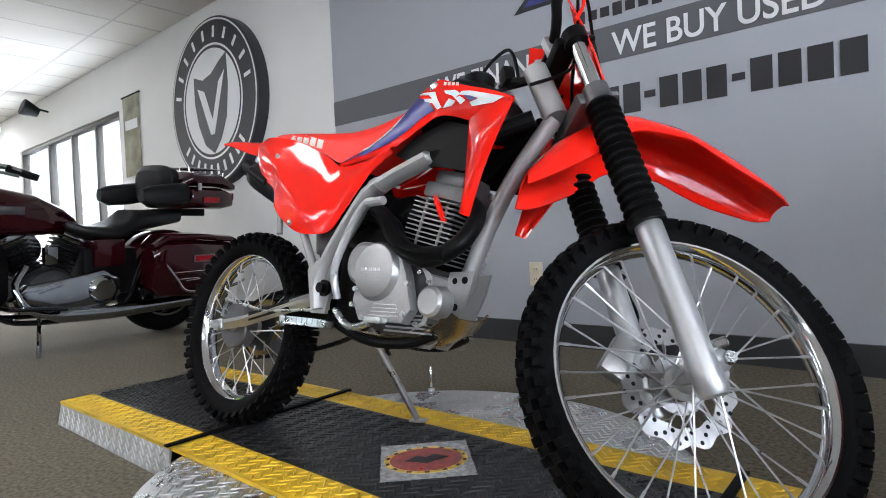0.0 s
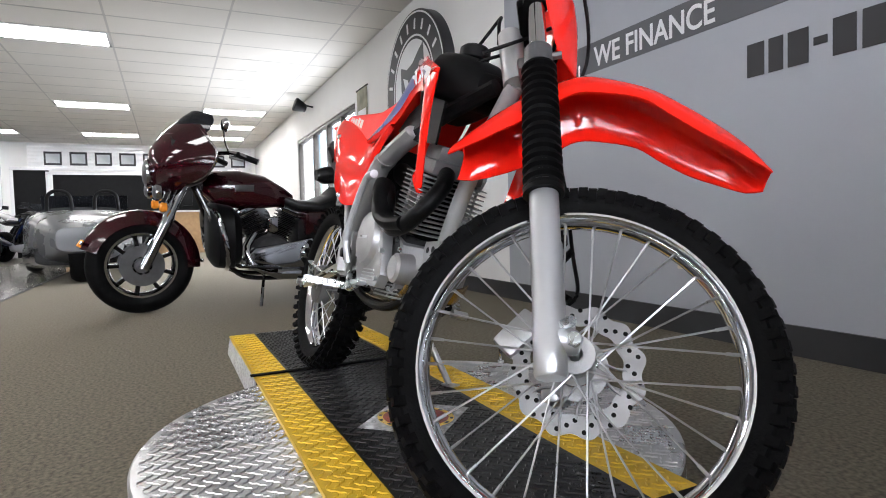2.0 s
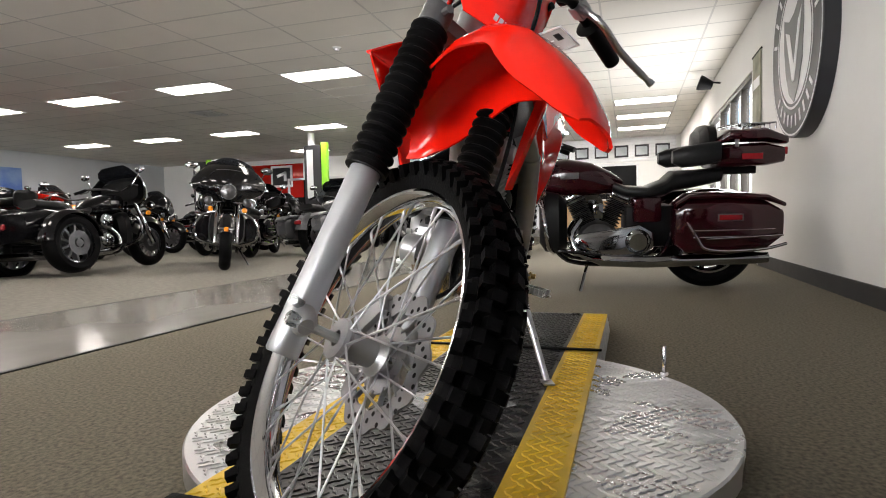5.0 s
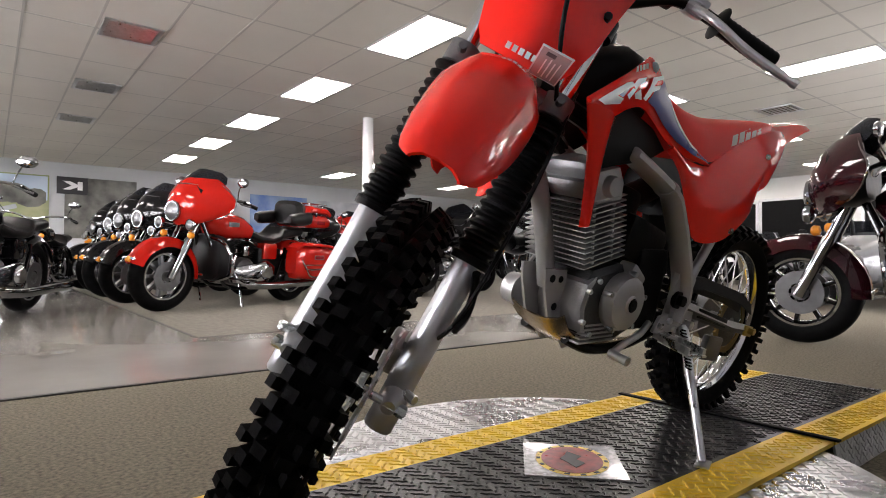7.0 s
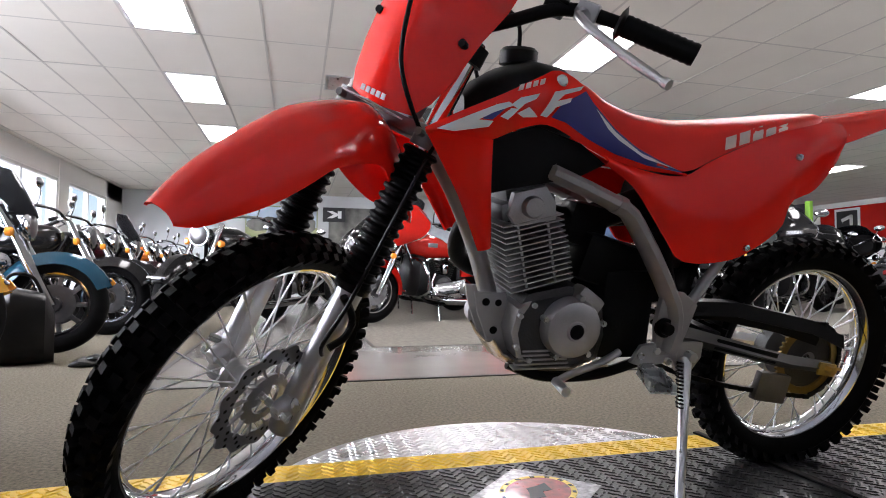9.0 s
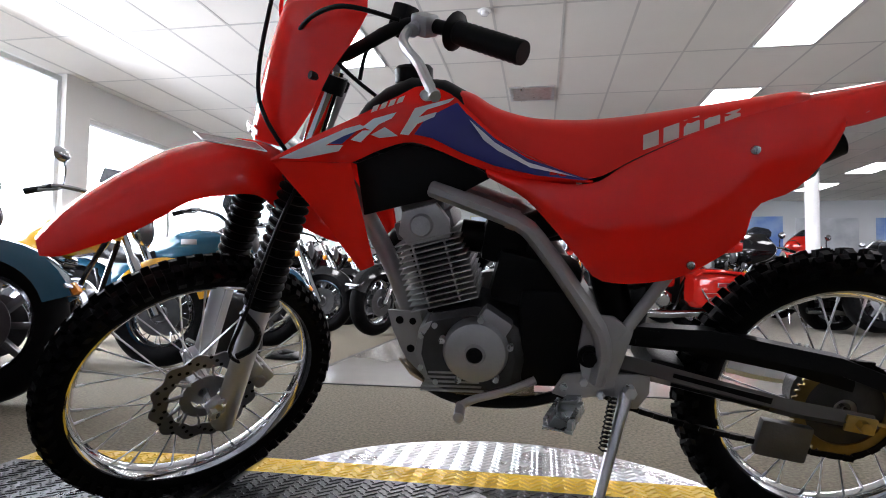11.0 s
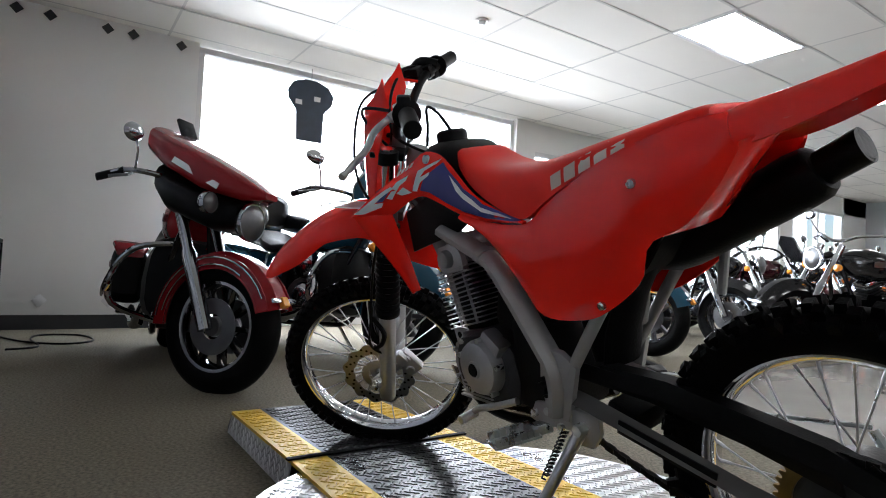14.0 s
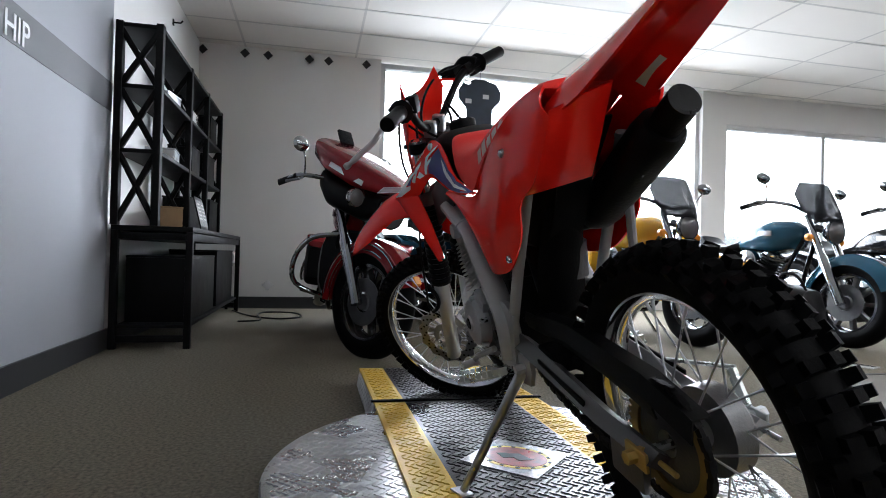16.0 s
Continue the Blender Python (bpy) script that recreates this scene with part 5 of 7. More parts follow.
part("muffler_strut", tube([(-0.335, -0.082, 0.735), (-0.325, -0.088, 0.66), (-0.30, -0.09, 0.53)], 0.0085, 10), FRAMEP, bike, "grey strut below the muffler")
part("swingarm_brace", box((0.06, 0.16, 0.045), (-0.20, 0, 0.345), (0, -13, 0), 0.006), DARKM, bike)
part("rear_axle", rod((-0.517, -0.115, 0.274), (-0.517, 0.115, 0.274), 0.007, 10), ZINC, rear)
part("brake_drum", lathe([(0.02, -0.05), (0.062, -0.05), (0.066, -0.045), (0.066, -0.012), (0.02, -0.010)], Matrix.Translation((-0.517, 0, 0.275)) @ YAXIS, 32), FINM, rear, "cast rear brake drum")
spk = bmesh.new()
n = 180
rad = lambda k: 0.092 if k % 4 in (1, 2) else 0.085
rg = [[spk.verts.new((r(k) * math.cos(2 * math.pi * k / n), r(k) * math.sin(2 * math.pi * k / n), h)) for k in range(n)] for r, h in ((lambda k: 0.068, 0.0), (rad, 0.0), (rad, 0.005), (lambda k: 0.068, 0.005))]
for a, b in zip(rg, rg[1:] + rg[:1]):
    for k in range(n):
        spk.faces.new((a[k], a[(k + 1) % n], b[(k + 1) % n], b[k]))
bmesh.ops.transform(spk, matrix=Matrix.Translation((-0.517, 0.046, 0.275)) @ YAXIS, verts=spk.verts)
SPROK = mat("dull_gold_sprocket", (0.26, 0.18, 0.06), 0.38, 0.8, 0.2, 30, 0.1, 200)
part("sprocket", spk, SPROK, rear, "gold rear sprocket")
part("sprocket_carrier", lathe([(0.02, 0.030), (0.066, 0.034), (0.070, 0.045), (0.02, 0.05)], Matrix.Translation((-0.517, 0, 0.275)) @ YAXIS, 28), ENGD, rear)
chain = bmesh.new()
loop = [Vector((-0.517 + 0.09 * math.cos(a), 0.050, 0.275 + 0.09 * math.sin(a))) for a in (radians(100 + 10 * k) for k in range(18))]
loop = [Vector((-0.02, 0.050, 0.405)), Vector((-0.28, 0.050, 0.385))] + loop + [Vector((-0.30, 0.05, 0.222)), Vector((-0.12, 0.05, 0.275)), Vector((-0.02, 0.05, 0.345))]
lp = resample(loop, 96)
for k in range(95):
    a, b = lp[k], lp[k + 1]
    d = b - a
    box((d.length * 1.25, 0.006 if k % 2 else 0.010, 0.0105), (a + b) / 2, (0, -math.degrees(math.atan2(d.z, d.x)), 0), 0, chain)
tagged(part("drive_chain", chain, DARKM, bike, "dark steel drive chain"), kind="stuff")
bm = sheet([[Vector((x, y, z + (0.0 if k else -0.03))) for k, y in enumerate((0.068, 0.060, 0.045, 0.032))] for x, z in ((-0.15, 0.425), (-0.28, 0.42), (-0.40, 0.395), (-0.50, 0.375), (-0.60, 0.335))], 0.003)
part("chain_guard", bm, BLACKP, bike, "black plastic chain guard")
rows = [[Vector((x, 0.062, z + 0.016)), Vector((x, 0.066, z)), Vector((x, 0.062, z - 0.016))] for x, z in ((-0.10, 0.41), (-0.25, 0.395), (-0.40, 0.365), (-0.52, 0.33))]
part("chain_case", sheet(rows, 0.003), BLACKP, bike)
part("chain_slider", box((0.09, 0.02, 0.07), (-0.415, 0.055, 0.215), (0, -10, 0), 0.006), FINM, bike, "grey chain guide")

# side stand, in the leaning frame of the bike, reaching the platform
inv = BIKE.inverted()
foot = inv @ Vector((-0.045, 0.192, TOP + 0.010))
hinge = Vector((-0.130, 0.105, 0.315))
stand = part("side_stand", tube([hinge, hinge.lerp(foot, 0.2), hinge.lerp(foot, 0.6), foot], [0.012, 0.0105, 0.0095, 0.009], 12), STEEL, bike, "bright metal side stand")
bm = box((0.05, 0.03, 0.005), (0, 0, 0), (0, 0, 20), 0.002)
part("foot", bm, STEEL, stand, "", inv @ Matrix.Translation((-0.043, 0.195, TOP + 0.0056)))
bm = prism([(-0.17, 0.35), (-0.10, 0.35), (-0.10, 0.31), (-0.115, 0.285), (-0.15, 0.285), (-0.17, 0.315)], 0.010, Matrix(((1, 0, 0, 0), (0, 0, 1, 0.092), (0, 1, 0, 0), (0, 0, 0, 1))), 0.002)
part("stand_bracket", bm, FRAMEP, bike)
part("stand_bolt", rod((-0.135, 0.09, 0.322), (-0.135, 0.122, 0.322), 0.011, 6), ZINC, stand)
sp = [Vector((-0.105, 0.118, 0.315)).lerp(foot, 0.32 * k / 60) + Vector((0.007 * math.cos(k * 1.3), 0.007 * math.sin(k * 1.3), 0)) for k in range(61)]
part("return_spring", tube(sp, 0.0018, 5), DARKM, stand)
for sd in (1, -1):
    m = Matrix.Translation((-0.040, 0.098 * sd, 0.300))
    bm = box((0.028, 0.05, 0.018), (0, 0.02 * sd, 0), (0, 0, 0), 0.003)
    for k in range(7):
        for dx in (-0.02, 0.02):
            box((0.008, 0.010, 0.016), (dx, (0.035 + 0.0125 * k) * sd, 0.002), (0, 0, 0), 0, bm)
    box((0.05, 0.094, 0.005), (0, 0.072 * sd, -0.006), (0, 0, 0), 0.001, bm)
    part("foot_peg", bm, ZINC, bike, "zinc plated serrated foot peg", m @ Matrix.Rotation(radians(-18 * 1), 4, "Z"))
part("peg_bracket", prism([(-0.11, 0.36), (-0.02, 0.345), (0.0, 0.31), (-0.03, 0.30), (-0.11, 0.31)], 0.008, Matrix(((1, 0, 0, 0), (0, 0, 1, 0.096), (0, 1, 0, 0), (0, 0, 0, 1))), 0.002), CAST, bike)
bl = bmesh.new()
for x, z in ((-0.055, 0.335), (-0.085, 0.312), (-0.02, 0.325)):
    rod((x, 0.1, z), (x, 0.112, z), 0.0075, 6, bl)
part("bracket_bolts", bl, ZINC, bike)
bm = tube(spline([(0.03, 0.105, 0.335), (0.08, 0.118, 0.318), (0.14, 0.12, 0.300), (0.165, 0.118, 0.285)], 5), 0.0075, 10)
rod((0.165, 0.112, 0.283), (0.165, 0.155, 0.280), 0.010, 12, bm)
part("shift_lever", bm, CAST, bike, "cast shift lever")
bm = tube(spline([(-0.02, -0.105, 0.335), (0.06, -0.13, 0.300), (0.13, -0.135, 0.312)], 5), 0.008, 10)
box((0.05, 0.025, 0.012), (0.145, -0.137, 0.318), (0, 0, 0), 0.003, bm)
part("brake_pedal", bm, ZINC, bike, "zinc plated brake pedal")
bm = tube(spline([(0.005, -0.125, 0.36), (0.0, -0.14, 0.43), (0.04, -0.14, 0.53), (0.075, -0.14, 0.575), (0.105, -0.14, 0.578)], 6), 0.009, 10)
rod((0.085, -0.14, 0.577), (0.135, -0.145, 0.577), 0.010, 10, bm)
part("kick_starter", bm, ALU, bike, "silver kick start lever")
part("brake_rod", tube([(-0.06, -0.10, 0.335), (-0.30, -0.10, 0.32), (-0.50, -0.095, 0.345)], 0.004, 8), ZINC, bike)
part("brake_arm", tube([(-0.505, -0.085, 0.345), (-0.535, -0.075, 0.30)], 0.008, 8), ZINC, bike)


# ---- parked motorcycles ----
DCHROME = mat("smoky_chrome", (0.38, 0.39, 0.41), 0.07, 1, 0.08, 10, 0, 1, 0, None, 0.05)
DSTEEL = mat("dull_brake_steel", (0.14, 0.14, 0.145), 0.35, 0.9, 0.12, 20, 0.05, 200)
DALU = mat("dark_cast_wheel", (0.20, 0.20, 0.21), 0.36, 0.8, 0.1, 12, 0.05, 200)
def road_wheel(parent, x, y, r, w, style, name):
    """Smooth road wheel turning about y."""
    m = Matrix.Translation((x, y, r)) @ YAXIS
    ri = r * 0.66
    tyre = [(ri, -w * 0.8), (ri + 0.03, -w), (r - 0.045, -w), (r - 0.012, -w * 0.66), (r, -w * 0.25), (r, w * 0.25), (r - 0.012, w * 0.66), (r - 0.045, w), (ri + 0.03, w), (ri, w * 0.8)]
    hub = part(name, lathe([(0.0, -w * 1.1), (0.045, -w * 1.1), (0.05, -w * 0.7), (0.03, 0), (0.05, w * 0.7), (0.045, w * 1.1), (0, w * 1.1)], m, 20), DSTEEL, parent)
    part("tyre", lathe(tyre, m, 48), RUBBER, hub, "black road tyre")
    part("rim", lathe([(ri + 0.006, -w * 0.82), (ri - 0.012, -w * 0.8), (ri - 0.026, -w * 0.4), (ri - 0.026, w * 0.4), (ri - 0.012, w * 0.8), (ri + 0.006, w * 0.82)], m, 48), DCHROME, hub, "chromed rim")
    if style == "spoked":
        for k in range(24):
            a, s = 2 * math.pi * k / 24, (1 if k % 2 else -1)
            a2 = a + (0.5 if (k // 2) % 2 else -0.5)
            part("spoke", rod((0.045 * math.cos(a2), 0.045 * math.sin(a2), s * w * 0.8), ((ri - 0.02) * math.cos(a), (ri - 0.02) * math.sin(a), s * 0.01), 0.003, 5), DCHROME, hub, "", m)
    else:
        for k in range(9):
            a = 2 * math.pi * k / 9
            bm = box((ri - 0.06, 0.028, w * 0.7), ((ri + 0.03) / 2, 0, 0), (0, 0, 0), 0.006)
            part("spoke", bm, DALU if style == "cast" else GLOSSB, hub, "", m @ Matrix.Rotation(a, 4, "Z"))
    for s in (1, -1):
        part("brake_disc", lathe([(0.06, 0.0), (0.135, 0.0), (0.135, 0.005), (0.06, 0.005)], m @ Matrix.Translation((0, 0, s * w * 1.05)), 28, closed=True), DSTEEL, hub)
    return hub


def arc_fender(r, w, a0, a1, cx, cz, drop, n=18):
    """A mudguard wrapped over a wheel from angle a0 to a1."""
    rows = []
    for k in range(n):
        a = radians(a0 + (a1 - a0) * k / (n - 1))
        row = []
        for j in range(11):
            s = j / 5 - 1
            rr = r - drop * max(0, (abs(s) - 0.35) / 0.65) ** 1.6
            row.append(Vector((cx + rr * math.cos(a), w * s, cz + rr * math.sin(a))))
        rows.append(row)
    return sheet(rows, 0.006)


def ellipse_loft(secs, power=0.8, n=20, y=0.0):
    rings = []
    for x, zt, zb, hw in secs:
        rings.append([Vector((x, y + hw * math.copysign(abs(math.cos(a)) ** power, math.cos(a)), (zt + zb) / 2 + (zt - zb) / 2 * math.copysign(abs(math.sin(a)) ** power, math.sin(a)))) for a in (2 * math.pi * k / n for k in range(n))])
    return loft(rings)


def headlamp(parent, at, r, name="headlight"):
    m = Matrix.Translation(at) @ Matrix.Rotation(radians(90), 4, "Y")
    shell = part(name, lathe([(0, -r * 0.9), (r * 0.7, -r * 0.6), (r, -0.02), (r * 1.06, 0.0), (r, 0.012), (r * 0.93, 0.012)], m, 24), DCHROME, parent, "chromed headlight")
    part("lens", lathe([(r * 0.94, 0.008), (r * 0.6, 0.024), (0, 0.03)], m, 24), DSTEEL, shell, "clear glass lens")
    return shell


def vtwin(b, paint):
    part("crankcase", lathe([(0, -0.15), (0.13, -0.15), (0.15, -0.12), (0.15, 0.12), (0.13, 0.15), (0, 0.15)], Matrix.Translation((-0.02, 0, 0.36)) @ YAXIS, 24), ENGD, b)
    for ang, x in ((24, 0.03), (-24, -0.07)):
        m = Matrix.Translation((x, 0, 0.42)) @ Matrix.Rotation(radians(ang), 4, "Y")
        rings = []
        for k in range(40):
            hx, hy = (0.072, 0.082) if k % 4 in (1, 2) else (0.050, 0.060)
            z = 0.04 + 0.24 * k / 39
            rings.append([Vector((u * hx, v * hy, z)) for u, v in ((-1, -0.8), (-0.8, -1), (0.8, -1), (1, -0.8), (1, 0.8), (0.8, 1), (-0.8, 1), (-1, 0.8))])
        bm = loft(rings)
        part("cylinder", bm, DARKM, b, "finned black cylinder", m)
        part("rocker_cover", box((0.13, 0.14, 0.06), (0, 0, 0.275), (0, 0, 0), 0.016), DCHROME, b, "chromed rocker cover", m)
    part("horn_cover", box((0.075, 0.05, 0.11), (-0.02, 0.13, 0.58), (0, 0, 0), 0.02), DCHROME, b, "chromed horn cover")
    part("air_cleaner", lathe([(0, 0.07), (0.07, 0.07), (0.10, 0.05), (0.105, 0.0), (0, 0.0)], Matrix.Translation((0.02, -0.12, 0.60)) @ YAXIS @ Matrix.Diagonal((1, 1, -1, 1)), 24), DCHROME, b, "round chromed air cleaner")
    pr = [(0.16, 0.26), (0.20, 0.34), (0.12, 0.42), (-0.15, 0.45), (-0.30, 0.48), (-0.40, 0.42), (-0.40, 0.32), (-0.30, 0.25), (-0.1, 0.24)]
    prim = part("primary_cover", prism(pr, 0.06, Matrix(((1, 0, 0, 0), (0, 0, 1, 0.13), (0, 1, 0, 0), (0, 0, 0, 1))), 0.02), DCHROME, b, "chromed primary cover")
    part("derby_cover", lathe([(0, 0.03), (0.06, 0.03), (0.085, 0.012), (0.09, 0), (0, 0)], Matrix.Translation((-0.29, 0.185, 0.36)) @ YAXIS, 28), DCHROME, prim)
    part("gear_cover", lathe([(0, 0.05), (0.06, 0.045), (0.10, 0.02), (0.11, 0), (0, 0)], Matrix.Translation((0.02, -0.14, 0.37)) @ YAXIS @ Matrix.Diagonal((1, 1, -1, 1)), 28), DCHROME, b)
    for s, y in ((1, 0.21), (-1, -0.22)):
        pts = spline([(0.10, 0.12 * s, 0.52), (0.17, y * 0.8, 0.40), (0.08, y, 0.26), (-0.25, y, 0.22), (-0.60, y * 1.15, 0.23), (-1.12, y * 1.25, 0.25)], 5)
        part("exhaust", tube(pts, [0.022] * 12 + [0.042] * (len(pts) - 13) + [0.036], 14), DCHROME, b, "chromed exhaust pipe")


def cruiser(label, paint, m, kind="tourer", pack=True, style="cast", name="motorcycle", group="", fairing_paint=None, slim=1.0):
    """A big V-twin road motorcycle, nose along x, standing upright at the origin."""
    b = thing(name, label, "motorcycle", m, group)
    road_wheel(b, 0.82, 0, 0.325, 0.065, style, "front_wheel")
    if kind == "trike":
        for s in (1, -1):
            road_wheel(b, -0.78, 0.46 * s, 0.325, 0.10, style, "rear_wheel")
            part("rear_fender", arc_fender(0.375, 0.12, 10, 175, -0.78, 0.33, 0.05), paint, b, "", Matrix.Translation((0, 0.46 * s, 0)))
        part("body_tub", ellipse_loft([(-0.30, 0.62, 0.40, 0.30), (-0.50, 0.72, 0.34, 0.34), (-0.9, 0.74, 0.34, 0.36), (-1.18, 0.68, 0.38, 0.34)], 0.5), paint, b)
        part("rear_axle", rod((-0.78, -0.4, 0.325), (-0.78, 0.4, 0.325), 0.04, 12), DARKM, b)
    else:
        road_wheel(b, -0.80, 0, 0.325, 0.075, style, "rear_wheel")
        part("rear_fender", arc_fender(0.375, 0.11, 5, 165, -0.80, 0.34, 0.06), paint, b, "painted rear fender")
    ff = part("front_fender", arc_fender(0.365, 0.095, 20, 185, 0.82, 0.325, 0.09), paint, b, "deep painted front fender")
    for a in (26, 178):
        q = Vector((0.82 + 0.372 * math.cos(radians(a)), 0, 0.325 + 0.372 * math.sin(radians(a))))
        part("fender_trim", box((0.012, 0.17, 0.022), q, (0, -a, 0), 0.004), DCHROME, ff)
    if kind in ("tourer", "bagger", "trike", "wedge"):
        part("lower_cowl", ellipse_loft([(0.40, 0.72, 0.34, 0.10), (0.36, 0.74, 0.28, 0.20), (0.26, 0.72, 0.26, 0.22), (0.20, 0.66, 0.30, 0.16)], 0.6), BLACKP, b, "black lower cowl")
        part("battery_cover", box((0.34, 0.24, 0.30), (-0.38, 0, 0.46), (0, 0, 0), 0.03), BLACKP, b)
    if kind != "plain":
        part("fender_lamp", box((0.05, 0.05, 0.035), (1.155, 0, 0.48), (0, 55, 0), 0.01), AMBER, ff, "amber fender lamp")
    for s in (1, -1):
        part("fork_leg", tube([(0.50, 0.11 * s, 0.98), (0.64, 0.11 * s, 0.68), (0.655, 0.11 * s, 0.65), (0.82, 0.11 * s, 0.31)], [0.026, 0.026, 0.036, 0.034], 14), DCHROME, b, "chromed fork leg")
        part("frame_rail", tube(spline([(0.48, 0.05 * s, 0.86), (0.36, 0.11 * s, 0.55), (0.28, 0.13 * s, 0.30), (0.10, 0.13 * s, 0.20), (-0.40, 0.13 * s, 0.22), (-0.55, 0.12 * s, 0.45), (-0.62, 0.10 * s, 0.62)], 5), 0.017, 10), GLOSSB, b)
        part("footboard", box((0.30, 0.10, 0.018), (0.12, 0.27 * s, 0.30), (0, -6, 0), 0.006), GLOSSB, b)
    vtwin(b, paint)
    tank = part("fuel_tank", ellipse_loft([(0.43, 0.90, 0.80, 0.05), (0.36, 0.95, 0.72, 0.12), (0.20, 0.965, 0.69, 0.165), (0.02, 0.93, 0.69, 0.16), (-0.12, 0.86, 0.70, 0.11), (-0.20, 0.80, 0.70, 0.06)], 0.75), paint, b, "painted teardrop fuel tank")
    for s in (1, -1):
        part("tank_emblem", box((0.13, 0.004, 0.045), (0.18, 0.166 * s, 0.84), (0, 0, 0), 0.002), DSTEEL, tank)
    part("seat", ellipse_loft([(-0.10, 0.81, 0.72, 0.09), (-0.22, 0.755, 0.67, 0.16), (-0.36, 0.745, 0.66, 0.19), (-0.48, 0.79, 0.67, 0.18), (-0.54, 0.85, 0.70, 0.16), (-0.66, 0.85, 0.72, 0.15), (-0.86, 0.86, 0.76, 0.13)], 0.7), LEATHER, b, "black stitched two-up seat")
    part("side_cover", box((0.20, 0.30, 0.18), (-0.36, 0, 0.58), (0, 0, 0), 0.03), paint, b)
    bars = part("handlebar", tube(spline([(0.20, 0.42, 1.03), (0.30, 0.36, 1.07), (0.42, 0.20, 1.06), (0.45, 0.06, 1.02), (0.45, -0.06, 1.02), (0.42, -0.20, 1.06), (0.30, -0.36, 1.07), (0.20, -0.42, 1.03)], 5), 0.014, 10), DCHROME, b, "chromed handlebar")
    for s in (1, -1):
        part("grip", rod((0.16, 0.435 * s, 1.015), (0.28, 0.375 * s, 1.062), 0.02, 10), BLACKP, bars)
        part("lever", tube([(0.31, 0.34 * s, 1.06), (0.33, 0.40 * s, 1.04), (0.26, 0.46 * s, 1.02)], 0.008, 8), DSTEEL, bars)
        mr = part("mirror", lathe([(0, 0.016), (0.045, 0.012), (0.06, 0.0), (0.045, -0.02), (0, -0.03)], Matrix.Translation((0.36, 0.44 * s, 1.24)) @ Matrix.Rotation(radians(-90), 4, "Y") @ Matrix.Diagonal((0.75, 1.25, 1, 1)), 18), DCHROME, bars, "chromed mirror")
        part("mirror_stem", tube(spline([(0.32, 0.34 * s, 1.07), (0.36, 0.39 * s, 1.16), (0.365, 0.43 * s, 1.23)], 4), 0.006, 8), DCHROME, bars)
    if kind == "wedge":
        fair = part("fairing", ellipse_loft([(1.00, 0.985, 0.955, 0.045), (0.90, 1.05, 0.93, 0.13), (0.72, 1.14, 0.95, 0.20), (0.52, 1.22, 1.03, 0.235), (0.36, 1.28, 1.12, 0.19)], 0.6, 24), paint, b, "red pointed fairing")
        part("lower_fairing", ellipse_loft([(0.88, 0.93, 0.80, 0.09), (0.74, 0.96, 0.78, 0.15), (0.52, 1.04, 0.84, 0.20), (0.42, 1.10, 0.92, 0.17)], 0.7, 24), BLACKP, b, "black lower half of the fairing")
        headlamp(b, (0.90, 0.0, 0.84), 0.092)
        for s in (1, -1):
            headlamp(b, (0.80, 0.185 * s, 0.90), 0.052, "passing_lamp")
            # White strip painted on as the reflection along the fairing's flank.
            part("white_stripe", box((0.26, 0.006, 0.030), (0.70, 0.196 * s, 1.035), (0, 24, -17 * s), 0.002), WPAINT, fair)
        part("screen", box((0.02, 0.10, 0.10), (0.40, 0, 1.30), (0, -30, 0), 0.006), TINT, fair)
        part("fairing_bracket", rod((0.62, 0, 0.86), (0.47, 0, 0.90), 0.03, 10), DARKM, b)
        for s in (1, -1):
            for r, a0, a1, y in ((0.330, 30, 178, 0.098), (0.295, 60, 172, 0.100)):
                line = [(0.82 + r * math.cos(radians(a0 + (a1 - a0) * k / 14)), y * s, 0.325 + r * math.sin(radians(a0 + (a1 - a0) * k / 14))) for k in range(15)]
                part("fender_line", tube(line, 0.0045, 6), DCHROME, ff, "thin chrome line on the fender")
            part("fender_skirt", sheet([[Vector((0.82 + r * math.cos(radians(a)), (0.094 + 0.002 * (r < 0.3)) * s, 0.325 + r * math.sin(radians(a)))) for a in range(20, 186, 11)] for r in (0.345, 0.315, 0.285)], 0.004), paint, ff, "deep skirt of the front fender")
        swing = Matrix.Translation((0.58, 0, 0)) @ Matrix.Rotation(radians(42), 4, "Z") @ Matrix.Translation((-0.58, 0, 0))
        turned = ("front_wheel", "front_fender", "fork_leg", "fairing", "lower_fairing", "headlight", "passing_lamp", "handlebar")
        stack = [o for o in b.children if o.name.split(".")[0] in turned]
        while stack:
            o = stack.pop()
            if o.name.startswith(("handlebar", "grip", "lever", "mirror")):
                o.data.transform(Matrix.Translation((0.06, 0, -0.05)) @ Matrix.Diagonal((1, 0.74, 1, 1)))
            o.data.transform(swing)
            stack.extend(o.children)
    elif kind in ("tourer", "trike", "bagger"):
        fp = fairing_paint or paint
        rows = []
        for z, hw, xc, sw in ((0.80, 0.18, 0.70, 0.10), (0.85, 0.29, 0.74, 0.21), (0.92, 0.375, 0.765, 0.29), (1.00, 0.425, 0.765, 0.34), (1.08, 0.42, 0.745, 0.33), (1.16, 0.36, 0.70, 0.26), (1.225, 0.28, 0.64, 0.18), (1.255, 0.23, 0.60, 0.13)):
            hw, sw = hw * slim, sw * slim
            rows.append([Vector((xc - sw * abs(s) ** 1.9, hw * s, z + (0.03 * abs(s) ** 2 if z < 0.9 else 0))) for s in [k / 8 - 1 for k in range(17)]])
        fair = part("fairing", sheet(rows, 0.008), fp, b, "painted batwing fairing")
